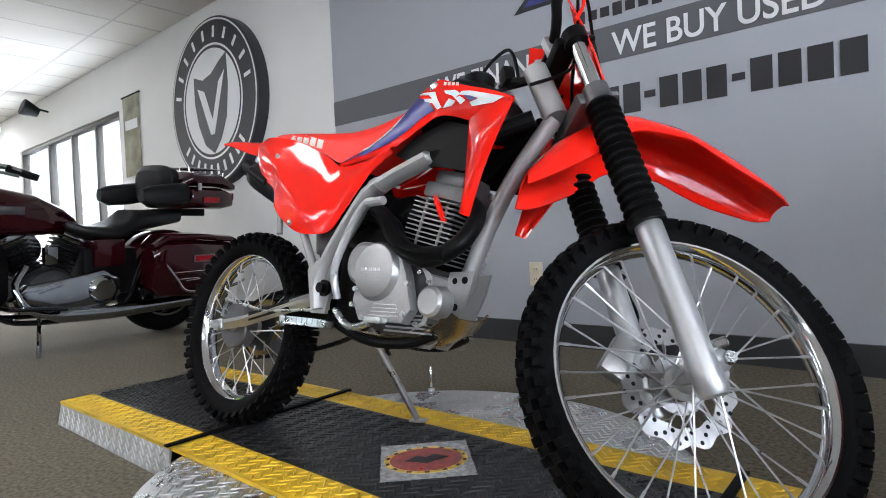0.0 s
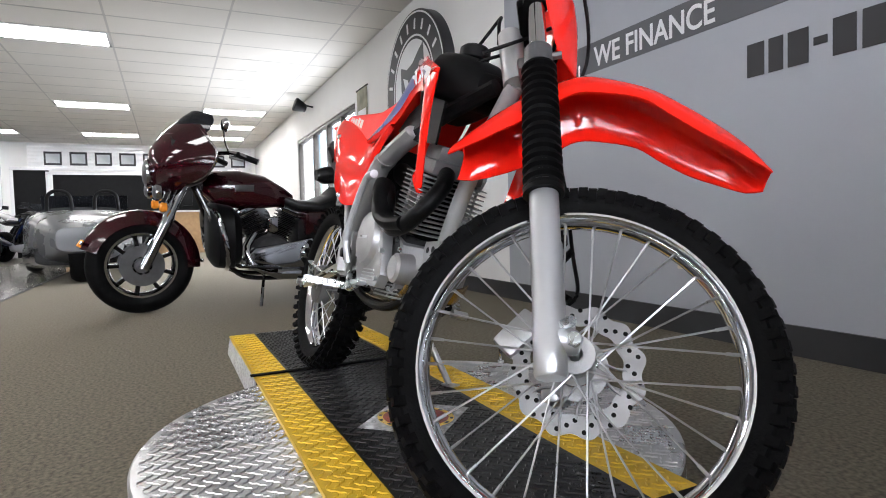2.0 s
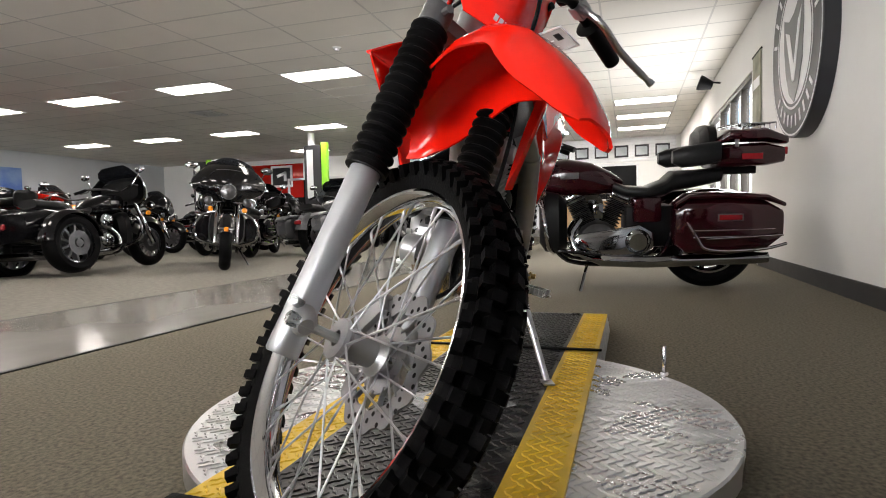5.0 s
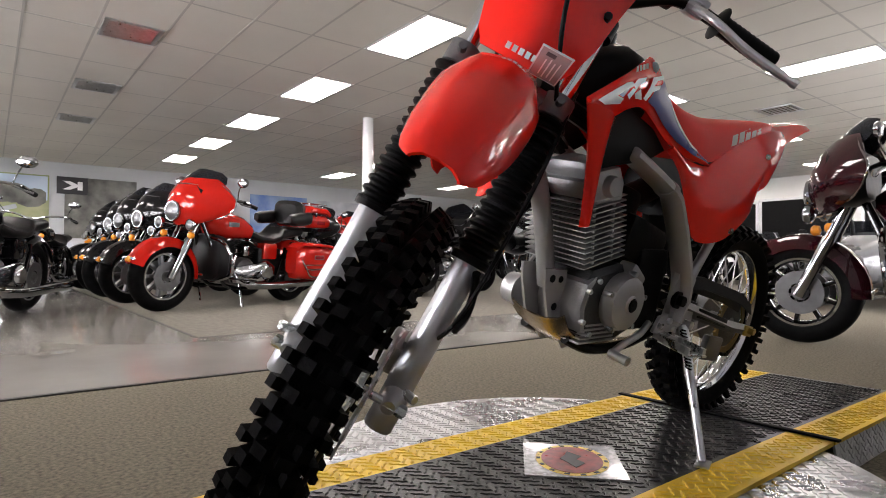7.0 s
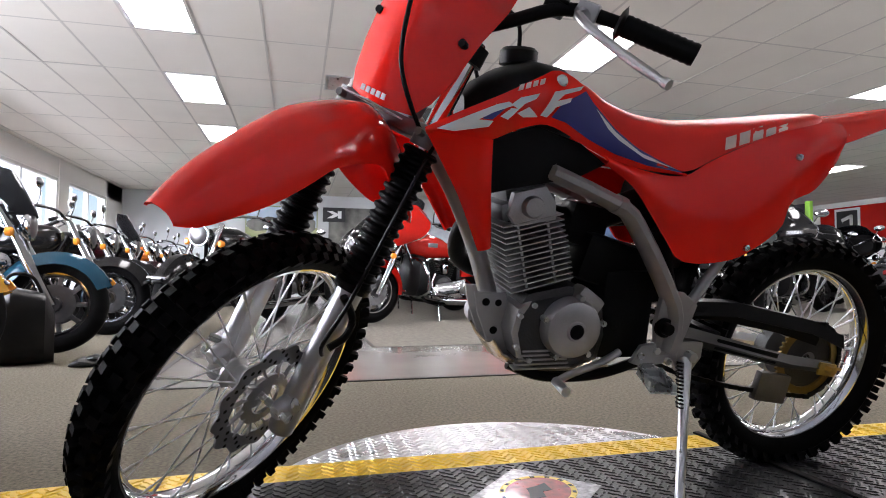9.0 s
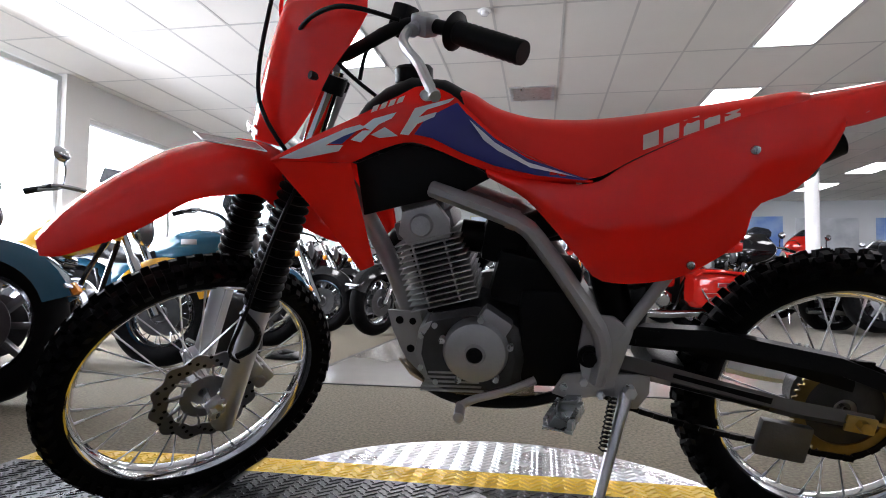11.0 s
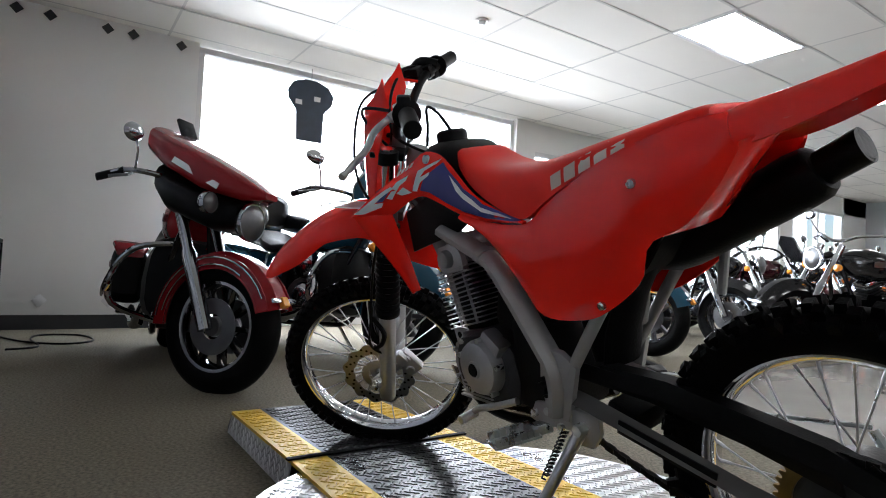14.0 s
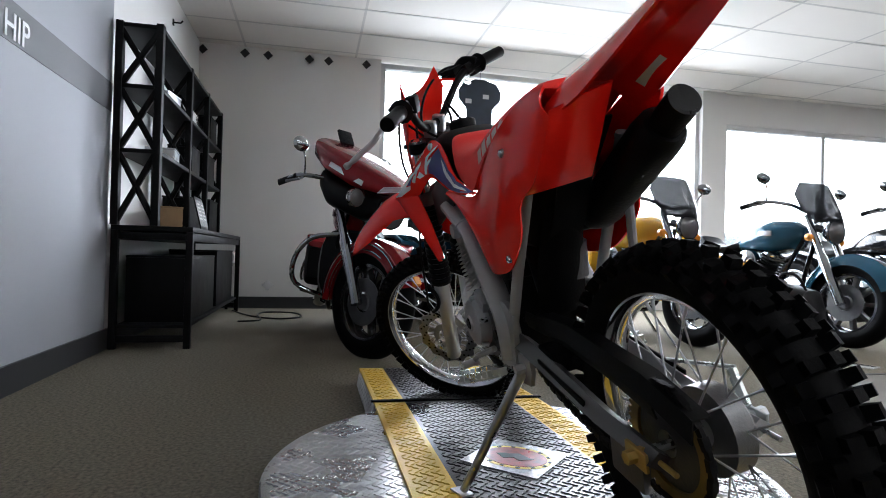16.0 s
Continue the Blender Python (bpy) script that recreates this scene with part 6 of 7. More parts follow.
        part("inner_fairing", ellipse_loft([(0.64, 1.19, 0.84, 0.22 * slim), (0.52, 1.19, 0.84, 0.32 * slim), (0.44, 1.13, 0.88, 0.30 * slim)], 0.6), BLACKP, fair)
        for s in (1, -1):
            pts = [rows[6][8].lerp(rows[6][8 + 8 * s], 0.9), rows[5][8].lerp(rows[5][8 + 8 * s], 0.95), rows[4][8 + 8 * s], rows[3][8 + 8 * s], rows[2][8 + 8 * s], rows[1][8 + 8 * s]]
            part("fairing_trim", tube(spline(pts, 3), 0.007, 6), DCHROME, fair)
            part("passing_lamp_stalk", rod((0.70, 0.05 * s, 0.80), (0.70, 0.21 * s, 0.80), 0.012, 8), DCHROME, b)
            headlamp(b, (0.735, 0.215 * s * slim, 0.81), 0.052, "passing_lamp")
            part("turn_signal", lathe([(0, -0.03), (0.028, -0.02), (0.032, 0.01), (0.02, 0.024), (0, 0.026)], Matrix.Translation((0.70, 0.19 * s, 0.715)) @ Matrix.Rotation(radians(90), 4, "Y"), 14), AMBER, b, "amber turn signal")
        headlamp(b, (0.765, 0, 0.925), 0.092)
        wr = []
        for z, hw, xc, sw in ((1.19, 0.29, 0.665, 0.18), (1.25, 0.295, 0.605, 0.18), (1.31, 0.26, 0.54, 0.15), (1.355, 0.18, 0.475, 0.09)):
            hw, sw = hw * slim, sw * slim
            wr.append([Vector((xc - sw * abs(s) ** 1.8, hw * s, z - 0.03 * abs(s) ** 2)) for s in [k / 6 - 1 for k in range(13)]])
        shield = part("windshield", sheet(wr, 0.004), TINT, b, "smoked plastic windshield")
        part("shield_trim", tube([p + Vector((0.008, 0, 0)) for p in wr[0]], 0.007, 6), DCHROME, shield)
        part("fairing_bracket", rod((0.62, 0, 0.86), (0.47, 0, 0.90), 0.03, 10), DARKM, b)
    else:
        headlamp(b, (0.66, 0, 0.86), 0.095)
        part("headlight_bracket", rod((0.62, 0, 0.86), (0.50, 0, 0.90), 0.03, 10), DARKM, b)
        for s in (1, -1):
            part("turn_signal", lathe([(0, -0.03), (0.028, -0.02), (0.032, 0.01), (0.02, 0.024), (0, 0.026)], Matrix.Translation((0.58, 0.17 * s, 0.80)) @ Matrix.Rotation(radians(90), 4, "Y"), 14), AMBER, b)
            part("signal_stalk", rod((0.56, 0.10 * s, 0.80), (0.565, 0.17 * s, 0.80), 0.007, 8), DCHROME, b)
        if kind == "cruiser":
            wr = []
            for z, hw, xc, sw in ((0.93, 0.16, 0.70, 0.10), (1.02, 0.21, 0.665, 0.14), (1.14, 0.22, 0.60, 0.14), (1.24, 0.17, 0.545, 0.09)):
                wr.append([Vector((xc - sw * abs(s) ** 1.8, hw * s, z)) for s in [k / 6 - 1 for k in range(13)]])
            part("windshield", sheet(wr, 0.004), TINT, b, "dark plastic flyscreen")
            part("shield_mount", rod((0.69, 0, 0.95), (0.52, 0, 0.95), 0.012, 8), DARKM, b)
    if kind in ("tourer", "bagger", "wedge"):
        for s in (1, -1):
            bag = part("saddlebag", ellipse_loft([(-0.50, 0.60, 0.36, 0.075), (-0.56, 0.66, 0.30, 0.105), (-0.80, 0.66, 0.28, 0.115), (-1.06, 0.64, 0.32, 0.11), (-1.16, 0.58, 0.40, 0.085)], 0.42, 20, 0.315 * s), BLACKP if kind == "wedge" else paint, b, "hard saddlebag")
            part("lid", ellipse_loft([(-0.50, 0.645, 0.60, 0.08), (-0.58, 0.70, 0.655, 0.112), (-0.82, 0.705, 0.66, 0.12), (-1.06, 0.685, 0.64, 0.115), (-1.17, 0.63, 0.60, 0.09)], 0.55, 16, 0.315 * s), paint, bag)
            part("reflector", box((0.14, 0.006, 0.034), (-0.83, 0.434 * s, 0.54), (0, 0, 0), 0.003), DRED, bag, "red side reflector")
            part("reflector_frame", box((0.16, 0.004, 0.050), (-0.83, 0.4325 * s, 0.54), (0, 0, 0), 0.002), DSTEEL, bag)
            for zt in (0.41, 0.455):
                part("bag_trim", rod((-0.60, 0.434 * s, zt), (-1.10, 0.430 * s, zt + 0.004), 0.0045, 6), DCHROME, bag, "thin chrome trim line")
            part("bag_rail", tube(spline([(-0.52, 0.38 * s, 0.60), (-0.62, 0.44 * s, 0.42), (-0.70, 0.45 * s, 0.33), (-1.0, 0.45 * s, 0.33), (-1.18, 0.40 * s, 0.36)], 5), 0.010, 8), DCHROME, b, "chromed saddlebag guard")
            part("bag_rail", tube([(-0.68, 0.445 * s, 0.40), (-1.15, 0.43 * s, 0.42)], 0.006, 8), DCHROME, b)
            part("bag_mount", rod((-0.8, 0.10 * s, 0.48), (-0.8, 0.25 * s, 0.48), 0.012, 8), DARKM, b)
    if kind in ("tourer", "trike", "bagger", "wedge"):
        for s in (1, -1):
            part("crash_bar", tube(spline([(0.40, 0.06 * s, 0.70), (0.38, 0.26 * s, 0.66), (0.36, 0.36 * s, 0.52), (0.34, 0.34 * s, 0.36), (0.30, 0.12 * s, 0.28)], 5), 0.016, 10), DCHROME, b, "chromed engine guard")
    if pack:
        box_z = 0.86
        pk = part("tour_pack", ellipse_loft([(-0.80, 1.00, box_z, 0.22), (-0.86, 1.02, box_z, 0.27), (-1.10, 1.02, box_z, 0.27), (-1.22, 0.99, box_z + 0.02, 0.22)], 0.35, 24), paint, b, "painted luggage trunk")
        part("lid", ellipse_loft([(-0.79, 1.05, 1.0, 0.22), (-0.86, 1.12, 1.025, 0.275), (-1.10, 1.12, 1.025, 0.275), (-1.24, 1.06, 1.0, 0.22)], 0.5, 24), paint, pk)
        part("backrest", ellipse_loft([(-0.70, 1.12, 0.90, 0.16), (-0.74, 1.16, 0.88, 0.22), (-0.80, 1.15, 0.90, 0.20)], 0.55), LEATHER, b, "black padded passenger backrest")
        for s in (1, -1):
            part("arm_pad", ellipse_loft([(-0.50, 0.985, 0.90, 0.035), (-0.56, 1.01, 0.87, 0.06), (-0.70, 1.03, 0.88, 0.07), (-0.80, 1.04, 0.90, 0.065)], 0.7, 16, 0.25 * s), LEATHER, b, "padded black armrest")
            part("pack_reflector", box((0.13, 0.006, 0.04), (-1.0, 0.2765 * s, 0.93), (0, 0, 0), 0.003), DRED, pk)
            part("pack_latch", box((0.03, 0.012, 0.05), (-0.90, 0.278 * s, 1.02), (0, 0, 0), 0.004), DCHROME, pk)
        rk = bmesh.new()
        for y in (-0.16, -0.05, 0.05, 0.16):
            tube([(-0.90, y, 1.125), (-0.90, y, 1.15), (-1.18, y, 1.15), (-1.18, y, 1.11)], 0.006, 6, rk)
        for x in (-0.92, -1.16):
            rod((x, -0.2, 1.15), (x, 0.2, 1.15), 0.006, 6, rk)
        part("luggage_rack", rk, DCHROME, pk, "chromed luggage rack")
        part("tail_lamp", box((0.02, 0.40, 0.05), (-1.235, 0, 0.96), (0, 0, 0), 0.006), DRED, pk)
        part("pack_mount", box((0.30, 0.12, 0.06), (-0.95, 0, 0.84), (0, 0, 0), 0.01), DARKM, b)
    part("tail_light", box((0.06, 0.10, 0.06), (-1.17, 0, 0.55), (0, 20, 0), 0.015), DRED, b, "red tail light")
    part("kickstand", tube([(0.05, 0.15, 0.24), (0.12, 0.30, 0.012)], 0.011, 8), DCHROME, b)
    return b


def parked(fx, fy, heading, scale=1.0):
    """Pose of a bike by the place of its front wheel and the way that it points."""
    a = radians(heading)
    return pose(fx - 0.82 * scale * math.cos(a), fy - 0.82 * scale * math.sin(a), 0.0, 0, 0, heading) @ pose(0, 0, 0, -5, 0, 0) @ Matrix.Scale(scale, 4)


cruiser("maroon touring motorcycle with fairing, saddlebags and luggage trunk", MAROON, parked(-3.05, -0.70, -82, 1.03), "tourer", True, "black", "touring_motorcycle")
cruiser("bright red touring motorcycle with batwing fairing and chrome trim", TRED, parked(-0.15, -5.28, 24, 1.06), "tourer", True, "cast", "touring_motorcycle")
cruiser("deep red touring motorcycle by the shop window", DRED, parked(2.10, 0.38, 173, 1.02), "wedge", False, "black", "touring_motorcycle")
blk = cruiser("black touring motorcycle with chrome forks parked in the row", GLOSSB, parked(-0.08, -6.55, 22, 1.04), "bagger", False, "cast", "touring_motorcycle", "row of parked motorcycles")
for fx, fy, h in ((-0.10, -7.75, 22), (-0.15, -8.95, 24), (-0.1, -10.15, 20), (-0.2, -11.35, 22)):
    copy_thing(blk, parked(fx, fy, h, 1.04)).rotation_mode = "XYZ"
cruiser("black three-wheeled motorcycle with chrome wheels", GLOSSB, parked(-5.20, -6.25, 183, 1.05), "trike", False, "cast", "trike_motorcycle")
cruiser("black touring motorcycle with tall windshield facing the aisle", GLOSSB, parked(-4.45, -4.35, 38, 1.05), "tourer", False, "spoked", "touring_motorcycle")
cruiser("black and teal touring motorcycle by the shop window", TEAL, parked(2.42, -0.98, 198, 1.06), "tourer", True, "cast", "touring_motorcycle", slim=0.62)
cruiser("yellow motorcycle with black flyscreen by the shop window", YPAINT, parked(2.38, -2.15, 190, 1.0), "cruiser", False, "spoked", "cruiser_motorcycle")
cruiser("dark teal motorcycle with chrome fork by the window", TEAL, parked(2.24, -3.32, 188, 1.0), "cruiser", False, "cast", "cruiser_motorcycle")
bc = cruiser("black cruiser motorcycle with chrome headlight in the window row", GLOSSB, parked(2.24, -4.52, 184, 1.0), "plain", False, "spoked", "cruiser_motorcycle", "window row motorcycles")
for fx, fy, h in ((2.34, -5.55, 186), (2.40, -7.65, 182), (2.35, -9.9, 184), (2.4, -11.2, 180)):
    copy_thing(bc, parked(fx, fy, h))
copy_thing(bc, parked(1.66, -4.42, 64, 1.04))
copy_thing(bc, parked(0.95, -7.9, 70))
cruiser("maroon cruiser motorcycle in the window row", MAROON, parked(2.37, -6.55, 185, 1.0), "cruiser", False, "spoked", "cruiser_motorcycle")
cruiser("orange motorcycle at the end of the window row", OPAINT, parked(2.45, -8.75, 182, 1.0), "plain", False, "cast", "cruiser_motorcycle")
cruiser("orange and black motorcycle further down the showroom", OPAINT, parked(-5.1, -7.9, 30, 1.0), "plain", False, "spoked", "cruiser_motorcycle")
cruiser("grey bagger motorcycle seen from behind on the walkway", GPAINT, parked(-9.2, -5.0, 183, 1.06), "bagger", False, "black", "touring_motorcycle")
r2 = cruiser("red touring motorcycle with luggage trunk in the second row", TRED, parked(-3.7, -8.8, 5, 1.04), "tourer", True, "cast", "touring_motorcycle", "second row motorcycles")
g2 = cruiser("black bagger motorcycle in the second row", GLOSSB, parked(-6.2, -9.0, 100, 1.0), "bagger", False, "cast", "touring_motorcycle", "second row motorcycles")
for fx, fy, h in ((-7.4, -8.8, 95), (-8.6, -9.0, 98), (-9.8, -8.7, 94), (-7.2, -6.0, 60), (-11.0, -7.4, 80), (-3.4, -10.4, 4), (-3.5, -11.8, 2), (-7.6, -7.3, 10), (-5.6, -10.3, 20), (-2.6, -7.6, 12), (-8.4, -6.3, 200), (-9.6, -7.4, 95)):
    copy_thing(g2, parked(fx, fy, h))


def sport_bike(label, paint, accent, m, group="sport motorcycles"):
    """A faired sport motorcycle."""
    b = thing("sport_motorcycle", label, "motorcycle", m, group)
    road_wheel(b, 0.70, 0, 0.30, 0.06, "black", "front_wheel")
    road_wheel(b, -0.70, 0, 0.31, 0.085, "black", "rear_wheel")
    part("nose_fairing", ellipse_loft([(0.72, 0.86, 0.74, 0.08), (0.62, 0.98, 0.62, 0.17), (0.42, 1.02, 0.42, 0.22), (0.15, 0.90, 0.28, 0.21), (-0.10, 0.70, 0.26, 0.18), (-0.25, 0.55, 0.30, 0.12)], 0.7), paint, b, "painted full fairing")
    part("belly", ellipse_loft([(0.40, 0.46, 0.24, 0.15), (0.1, 0.40, 0.17, 0.17), (-0.30, 0.42, 0.20, 0.14)], 0.7), accent, b)
    part("tank", ellipse_loft([(0.32, 0.98, 0.80, 0.10), (0.15, 1.02, 0.76, 0.15), (-0.05, 0.94, 0.74, 0.14), (-0.16, 0.84, 0.74, 0.09)], 0.75), paint, b)
    part("seat", ellipse_loft([(-0.12, 0.84, 0.74, 0.10), (-0.35, 0.83, 0.74, 0.14), (-0.5, 0.88, 0.78, 0.12)], 0.7), LEATHER, b)
    part("tail", ellipse_loft([(-0.42, 0.90, 0.76, 0.13), (-0.65, 0.98, 0.86, 0.10), (-0.90, 1.04, 0.98, 0.04)], 0.7), accent, b)
    part("screen", sheet([[Vector((x - 0.08 * s * s, 0.14 * s, z)) for s in (-1, -0.5, 0, 0.5, 1)] for x, z in ((0.58, 0.98), (0.46, 1.08), (0.34, 1.15))], 0.004), TINT, b)
    for s in (1, -1):
        part("fork_leg", tube([(0.46, 0.10 * s, 0.90), (0.70, 0.10 * s, 0.30)], 0.026, 12), DALU, b)
        part("swingarm", tube([(-0.20, 0.11 * s, 0.40), (-0.70, 0.12 * s, 0.31)], 0.03, 8), DARKM, b)
        part("mirror", box((0.03, 0.12, 0.07), (0.48, 0.33 * s, 1.10), (0, 0, 15 * s), 0.012), BLACKP, b)
        part("mirror_stem", rod((0.54, 0.16 * s, 0.99), (0.49, 0.30 * s, 1.09), 0.008, 8), BLACKP, b)
        part("handgrip", rod((0.36, 0.18 * s, 0.93), (0.30, 0.34 * s, 0.91), 0.016, 8), BLACKP, b)
        part("headlight", box((0.03, 0.10, 0.05), (0.69, 0.07 * s, 0.82), (0, -20, 25 * s), 0.01), LENS, b)
    part("muffler", tube([(-0.20, -0.16, 0.34), (-0.35, -0.18, 0.38), (-0.75, -0.19, 0.50)], [0.03, 0.055, 0.055], 14), DSTEEL, b)
    part("front_fender", arc_fender(0.325, 0.075, 40, 170, 0.70, 0.30, 0.04), accent, b)
    part("stand", tube([(-0.05, 0.12, 0.22), (0.0, 0.24, 0.01)], 0.011, 8), DARKM, b)
    return b


s1 = sport_bike("black and white sport motorcycle in the far row", GLOSSB, WPAINT, pose(-12.6, -5.2, 0, -5, 0, 30))
sport_bike("blue sport motorcycle in the far row", BPAINT, GLOSSB, pose(-13.2, -4.5, 0, -5, 0, 40))
for x, y, h in ((-13.3, -6.3, 40), (-13.2, -7.2, 35), (-13.0, -8.2, 30), (-13.6, -3.4, 45), (-13.2, -9.6, 20), (-11.9, -4.7, 35), (-12.1, -3.9, 38), (-12.5, -3.1, 42), (-11.3, -5.5, 30), (-13.3, -10.8, 25)):
    copy_thing(s1, pose(x, y, 0, -5, 0, h))


# ---- grey three-wheeled roadster behind the maroon motorcycle ----
car = thing("roadster", "grey three-wheeled open roadster with black lower body", "roadster", pose(-7.6, -1.5, 0, 0, 0, 184))
part("body", ellipse_loft([(1.75, 0.52, 0.34, 0.25), (1.45, 0.66, 0.22, 0.48), (0.8, 0.80, 0.18, 0.60), (0.1, 0.86, 0.17, 0.66), (-0.7, 0.84, 0.18, 0.62), (-1.4, 0.74, 0.24, 0.42), (-1.75, 0.62, 0.36, 0.22)], 0.55, 28), GPAINT, car, "grey painted body")
part("lower_body", ellipse_loft([(1.5, 0.44, 0.20, 0.50), (0.8, 0.46, 0.14, 0.62), (-0.7, 0.46, 0.14, 0.64), (-1.4, 0.44, 0.20, 0.45)], 0.45, 24), GLOSSB, car, "black lower body")
part("cockpit", ellipse_loft([(0.25, 0.88, 0.70, 0.46), (-0.1, 0.885, 0.66, 0.50), (-0.55, 0.88, 0.70, 0.46)], 0.6, 24), LEATHER, car)
part("windscreen", sheet([[Vector((0.32 - 0.12 * s * s - (z - 0.85) * 0.6, 0.5 * s, z)) for s in (-1, -0.5, 0, 0.5, 1)] for z in (0.85, 0.96, 1.06)], 0.006), TINT, car)
for s in (1, -1):
    road_wheel(car, 1.15, 0.70 * s, 0.30, 0.10, "black", "wheel")
    part("wheel_arm", rod((1.15, 0.40 * s, 0.33), (1.15, 0.62 * s, 0.30), 0.03, 10), DARKM, car)
    headlamp(car, (1.62, 0.42 * s, 0.50), 0.08)
    hoop = spline([(-0.62, (0.12 + 0.0) * s, 0.82), (-0.64, 0.14 * s, 1.02), (-0.64, 0.25 * s, 1.08), (-0.64, 0.36 * s, 1.02), (-0.62, 0.38 * s, 0.82)], 6)
    part("roll_hoop", tube(hoop, 0.022, 10), BLACKP, car, "black roll hoop")
road_wheel(car, -1.35, 0, 0.34, 0.12, "cast", "wheel")

# ---- round wall sign ----
sign = thing("round_wall_sign", "large round black and white wall sign with a shield", "sign", pose(-3.60, WALL - 0.001, 1.82, 90, 0, 0))
SR = 0.705
part("backing", lathe([(0, 0.10), (SR - 0.006, 0.10), (SR, 0.094), (SR, 0.0), (0, 0.0)], seg=72), LETB, sign, "thick black round backing")
part("outer_ring", lathe([(SR * 0.955, 0.1005), (SR * 0.975, 0.1005), (SR * 0.975, 0.1025), (SR * 0.955, 0.1025)], seg=72, closed=True), LETW, sign)
part("inner_ring", lathe([(SR * 0.665, 0.1005), (SR * 0.69, 0.1005), (SR * 0.69, 0.1025), (SR * 0.665, 0.1025)], seg=72, closed=True), LETW, sign)
part("face", lathe([(0, 0.1005), (SR * 0.63, 0.1005), (SR * 0.63, 0.1025), (0, 0.1025)], seg=64), LETW, sign, "white round face")
shl = [(-0.27, 0.25), (-0.12, 0.20), (0.02, 0.23), (0.14, 0.30), (0.27, 0.36), (0.28, 0.10), (0.24, -0.16), (0.14, -0.33), (0.02, -0.44), (-0.12, -0.36), (-0.22, -0.18), (-0.27, 0.02)]
GREYP = mat("sign_grey", (0.05, 0.052, 0.056), 0.4, 0, 0.2, 5)
part("shield", prism(shl, 0.003, pose(0, 0, 0.1035)), GREYP, sign, "dark grey shield shape")
part("chevron", prism([(-0.21, 0.14), (-0.10, 0.10), (0.02, -0.16), (0.14, 0.14), (0.235, 0.22), (0.04, -0.28), (-0.02, -0.28)], 0.003, pose(0, 0, 0.107)), LETW, sign, "white chevron")
for k in range(10):
    a = radians(168 - 156 * k / 9)
    part("rim_bar", box((0.030, 0.092, 0.003), (0.82 * SR * math.cos(a), 0.82 * SR * math.sin(a), 0.102), (0, 0, math.degrees(a) - 90)), LETW, sign)
for k in range(10):
    a = radians(-140 + 100 * k / 9)
    part("rim_bar", box((0.030, 0.092, 0.003), (0.82 * SR * math.cos(a), 0.82 * SR * math.sin(a), 0.102), (0, 0, math.degrees(a) + 90)), LETW, sign)

# outlet, loudspeaker, banner, hanging items
out = thing("wall_outlet", "ivory wall outlet plate on the grey wall", "outlet", pose(-0.55, WALL - 0.006, 0.372, 90, 0, 0))
IVORY = mat("ivory_plastic", (0.62, 0.56, 0.42), 0.4, 0, 0.06, 20)
part("cover_plate", box((0.078, 0.125, 0.007), (0, 0, 0.0035), (0, 0, 0), 0.0025), IVORY, out)
for z in (-0.026, 0.026):
    part("socket", box((0.034, 0.030, 0.004), (0, z, 0.0085), (0, 0, 0), 0.001), IVORY, out)
    for x in (-0.007, 0.007):
        part("slot", box((0.003, 0.010, 0.001), (x, z, 0.0109)), DARKM, out)
spk = thing("wall_speaker", "small black loudspeaker on a wall bracket", "loudspeaker", pose(-8.05, WALL - 0.001, 2.50, 0, 0, 0))
part("bracket", rod((0, 0, 0.0), (0, -0.12, 0.02), 0.014, 10), BLACKP, spk)
part("cabinet", lathe([(0, -0.10), (0.06, -0.09), (0.105, 0.06), (0.11, 0.10), (0, 0.10)], pose(0, -0.20, 0.0, 70, 0, 0), 24), BLACKP, spk)
part("grille", lathe([(0, 0.102), (0.10, 0.102), (0.10, 0.106), (0, 0.106)], pose(0, -0.20, 0.0, 70, 0, 0), 24), DARKM, spk)
CAMO = mat("printed_banner", (0.10, 0.10, 0.06), 0.6, 0, 0.5, 5, 0, 1, 0, (0.40, 0.38, 0.28))
ban = thing("hanging_banner", "camouflage print banner hanging beside the window", "banner", pose(-5.42, WALL - 0.012, 1.80))
part("cloth", box((0.40, 0.006, 0.85), (0, 0, 0), (0, 0, 0), 0.002), CAMO, ban)
part("print_bar", box((0.30, 0.003, 0.10), (0, -0.005, 0.12)), LETW, ban)
part("rod", rod((-0.22, 0, 0.43), (0.22, 0, 0.43), 0.010, 8), BLACKP, ban)
hang = thing("window_sign", "dark blue shaped panel hanging in the shop window", "hanging panel", pose(4.985, -1.25, 2.27, 90, 0, 90))
NAVY = mat("navy_panel", (0.022, 0.035, 0.06), 0.5, 0, 0.2, 9)
part("panel", prism([(-0.14, -0.34), (0.14, -0.34), (0.15, -0.02), (0.24, 0.08), (0.25, 0.18), (0.19, 0.27), (0.06, 0.31), (-0.06, 0.31), (-0.19, 0.27), (-0.25, 0.18), (-0.24, 0.08), (-0.15, -0.02)], 0.012, pose(0, 0, -0.006), 0.003), NAVY, hang)
for x, z in ((-0.07, 0.12), (0.13, 0.06)):
    part("label", box((0.07, 0.05, 0.002), (x, z, 0.0072)), LETW, hang)
    part("label", box((0.07, 0.05, 0.002), (x, z, -0.0072)), LETW, hang)
part("cord", rod((0, 0.31, 0), (0, 0.43, 0), 0.003, 6), LETB, hang)

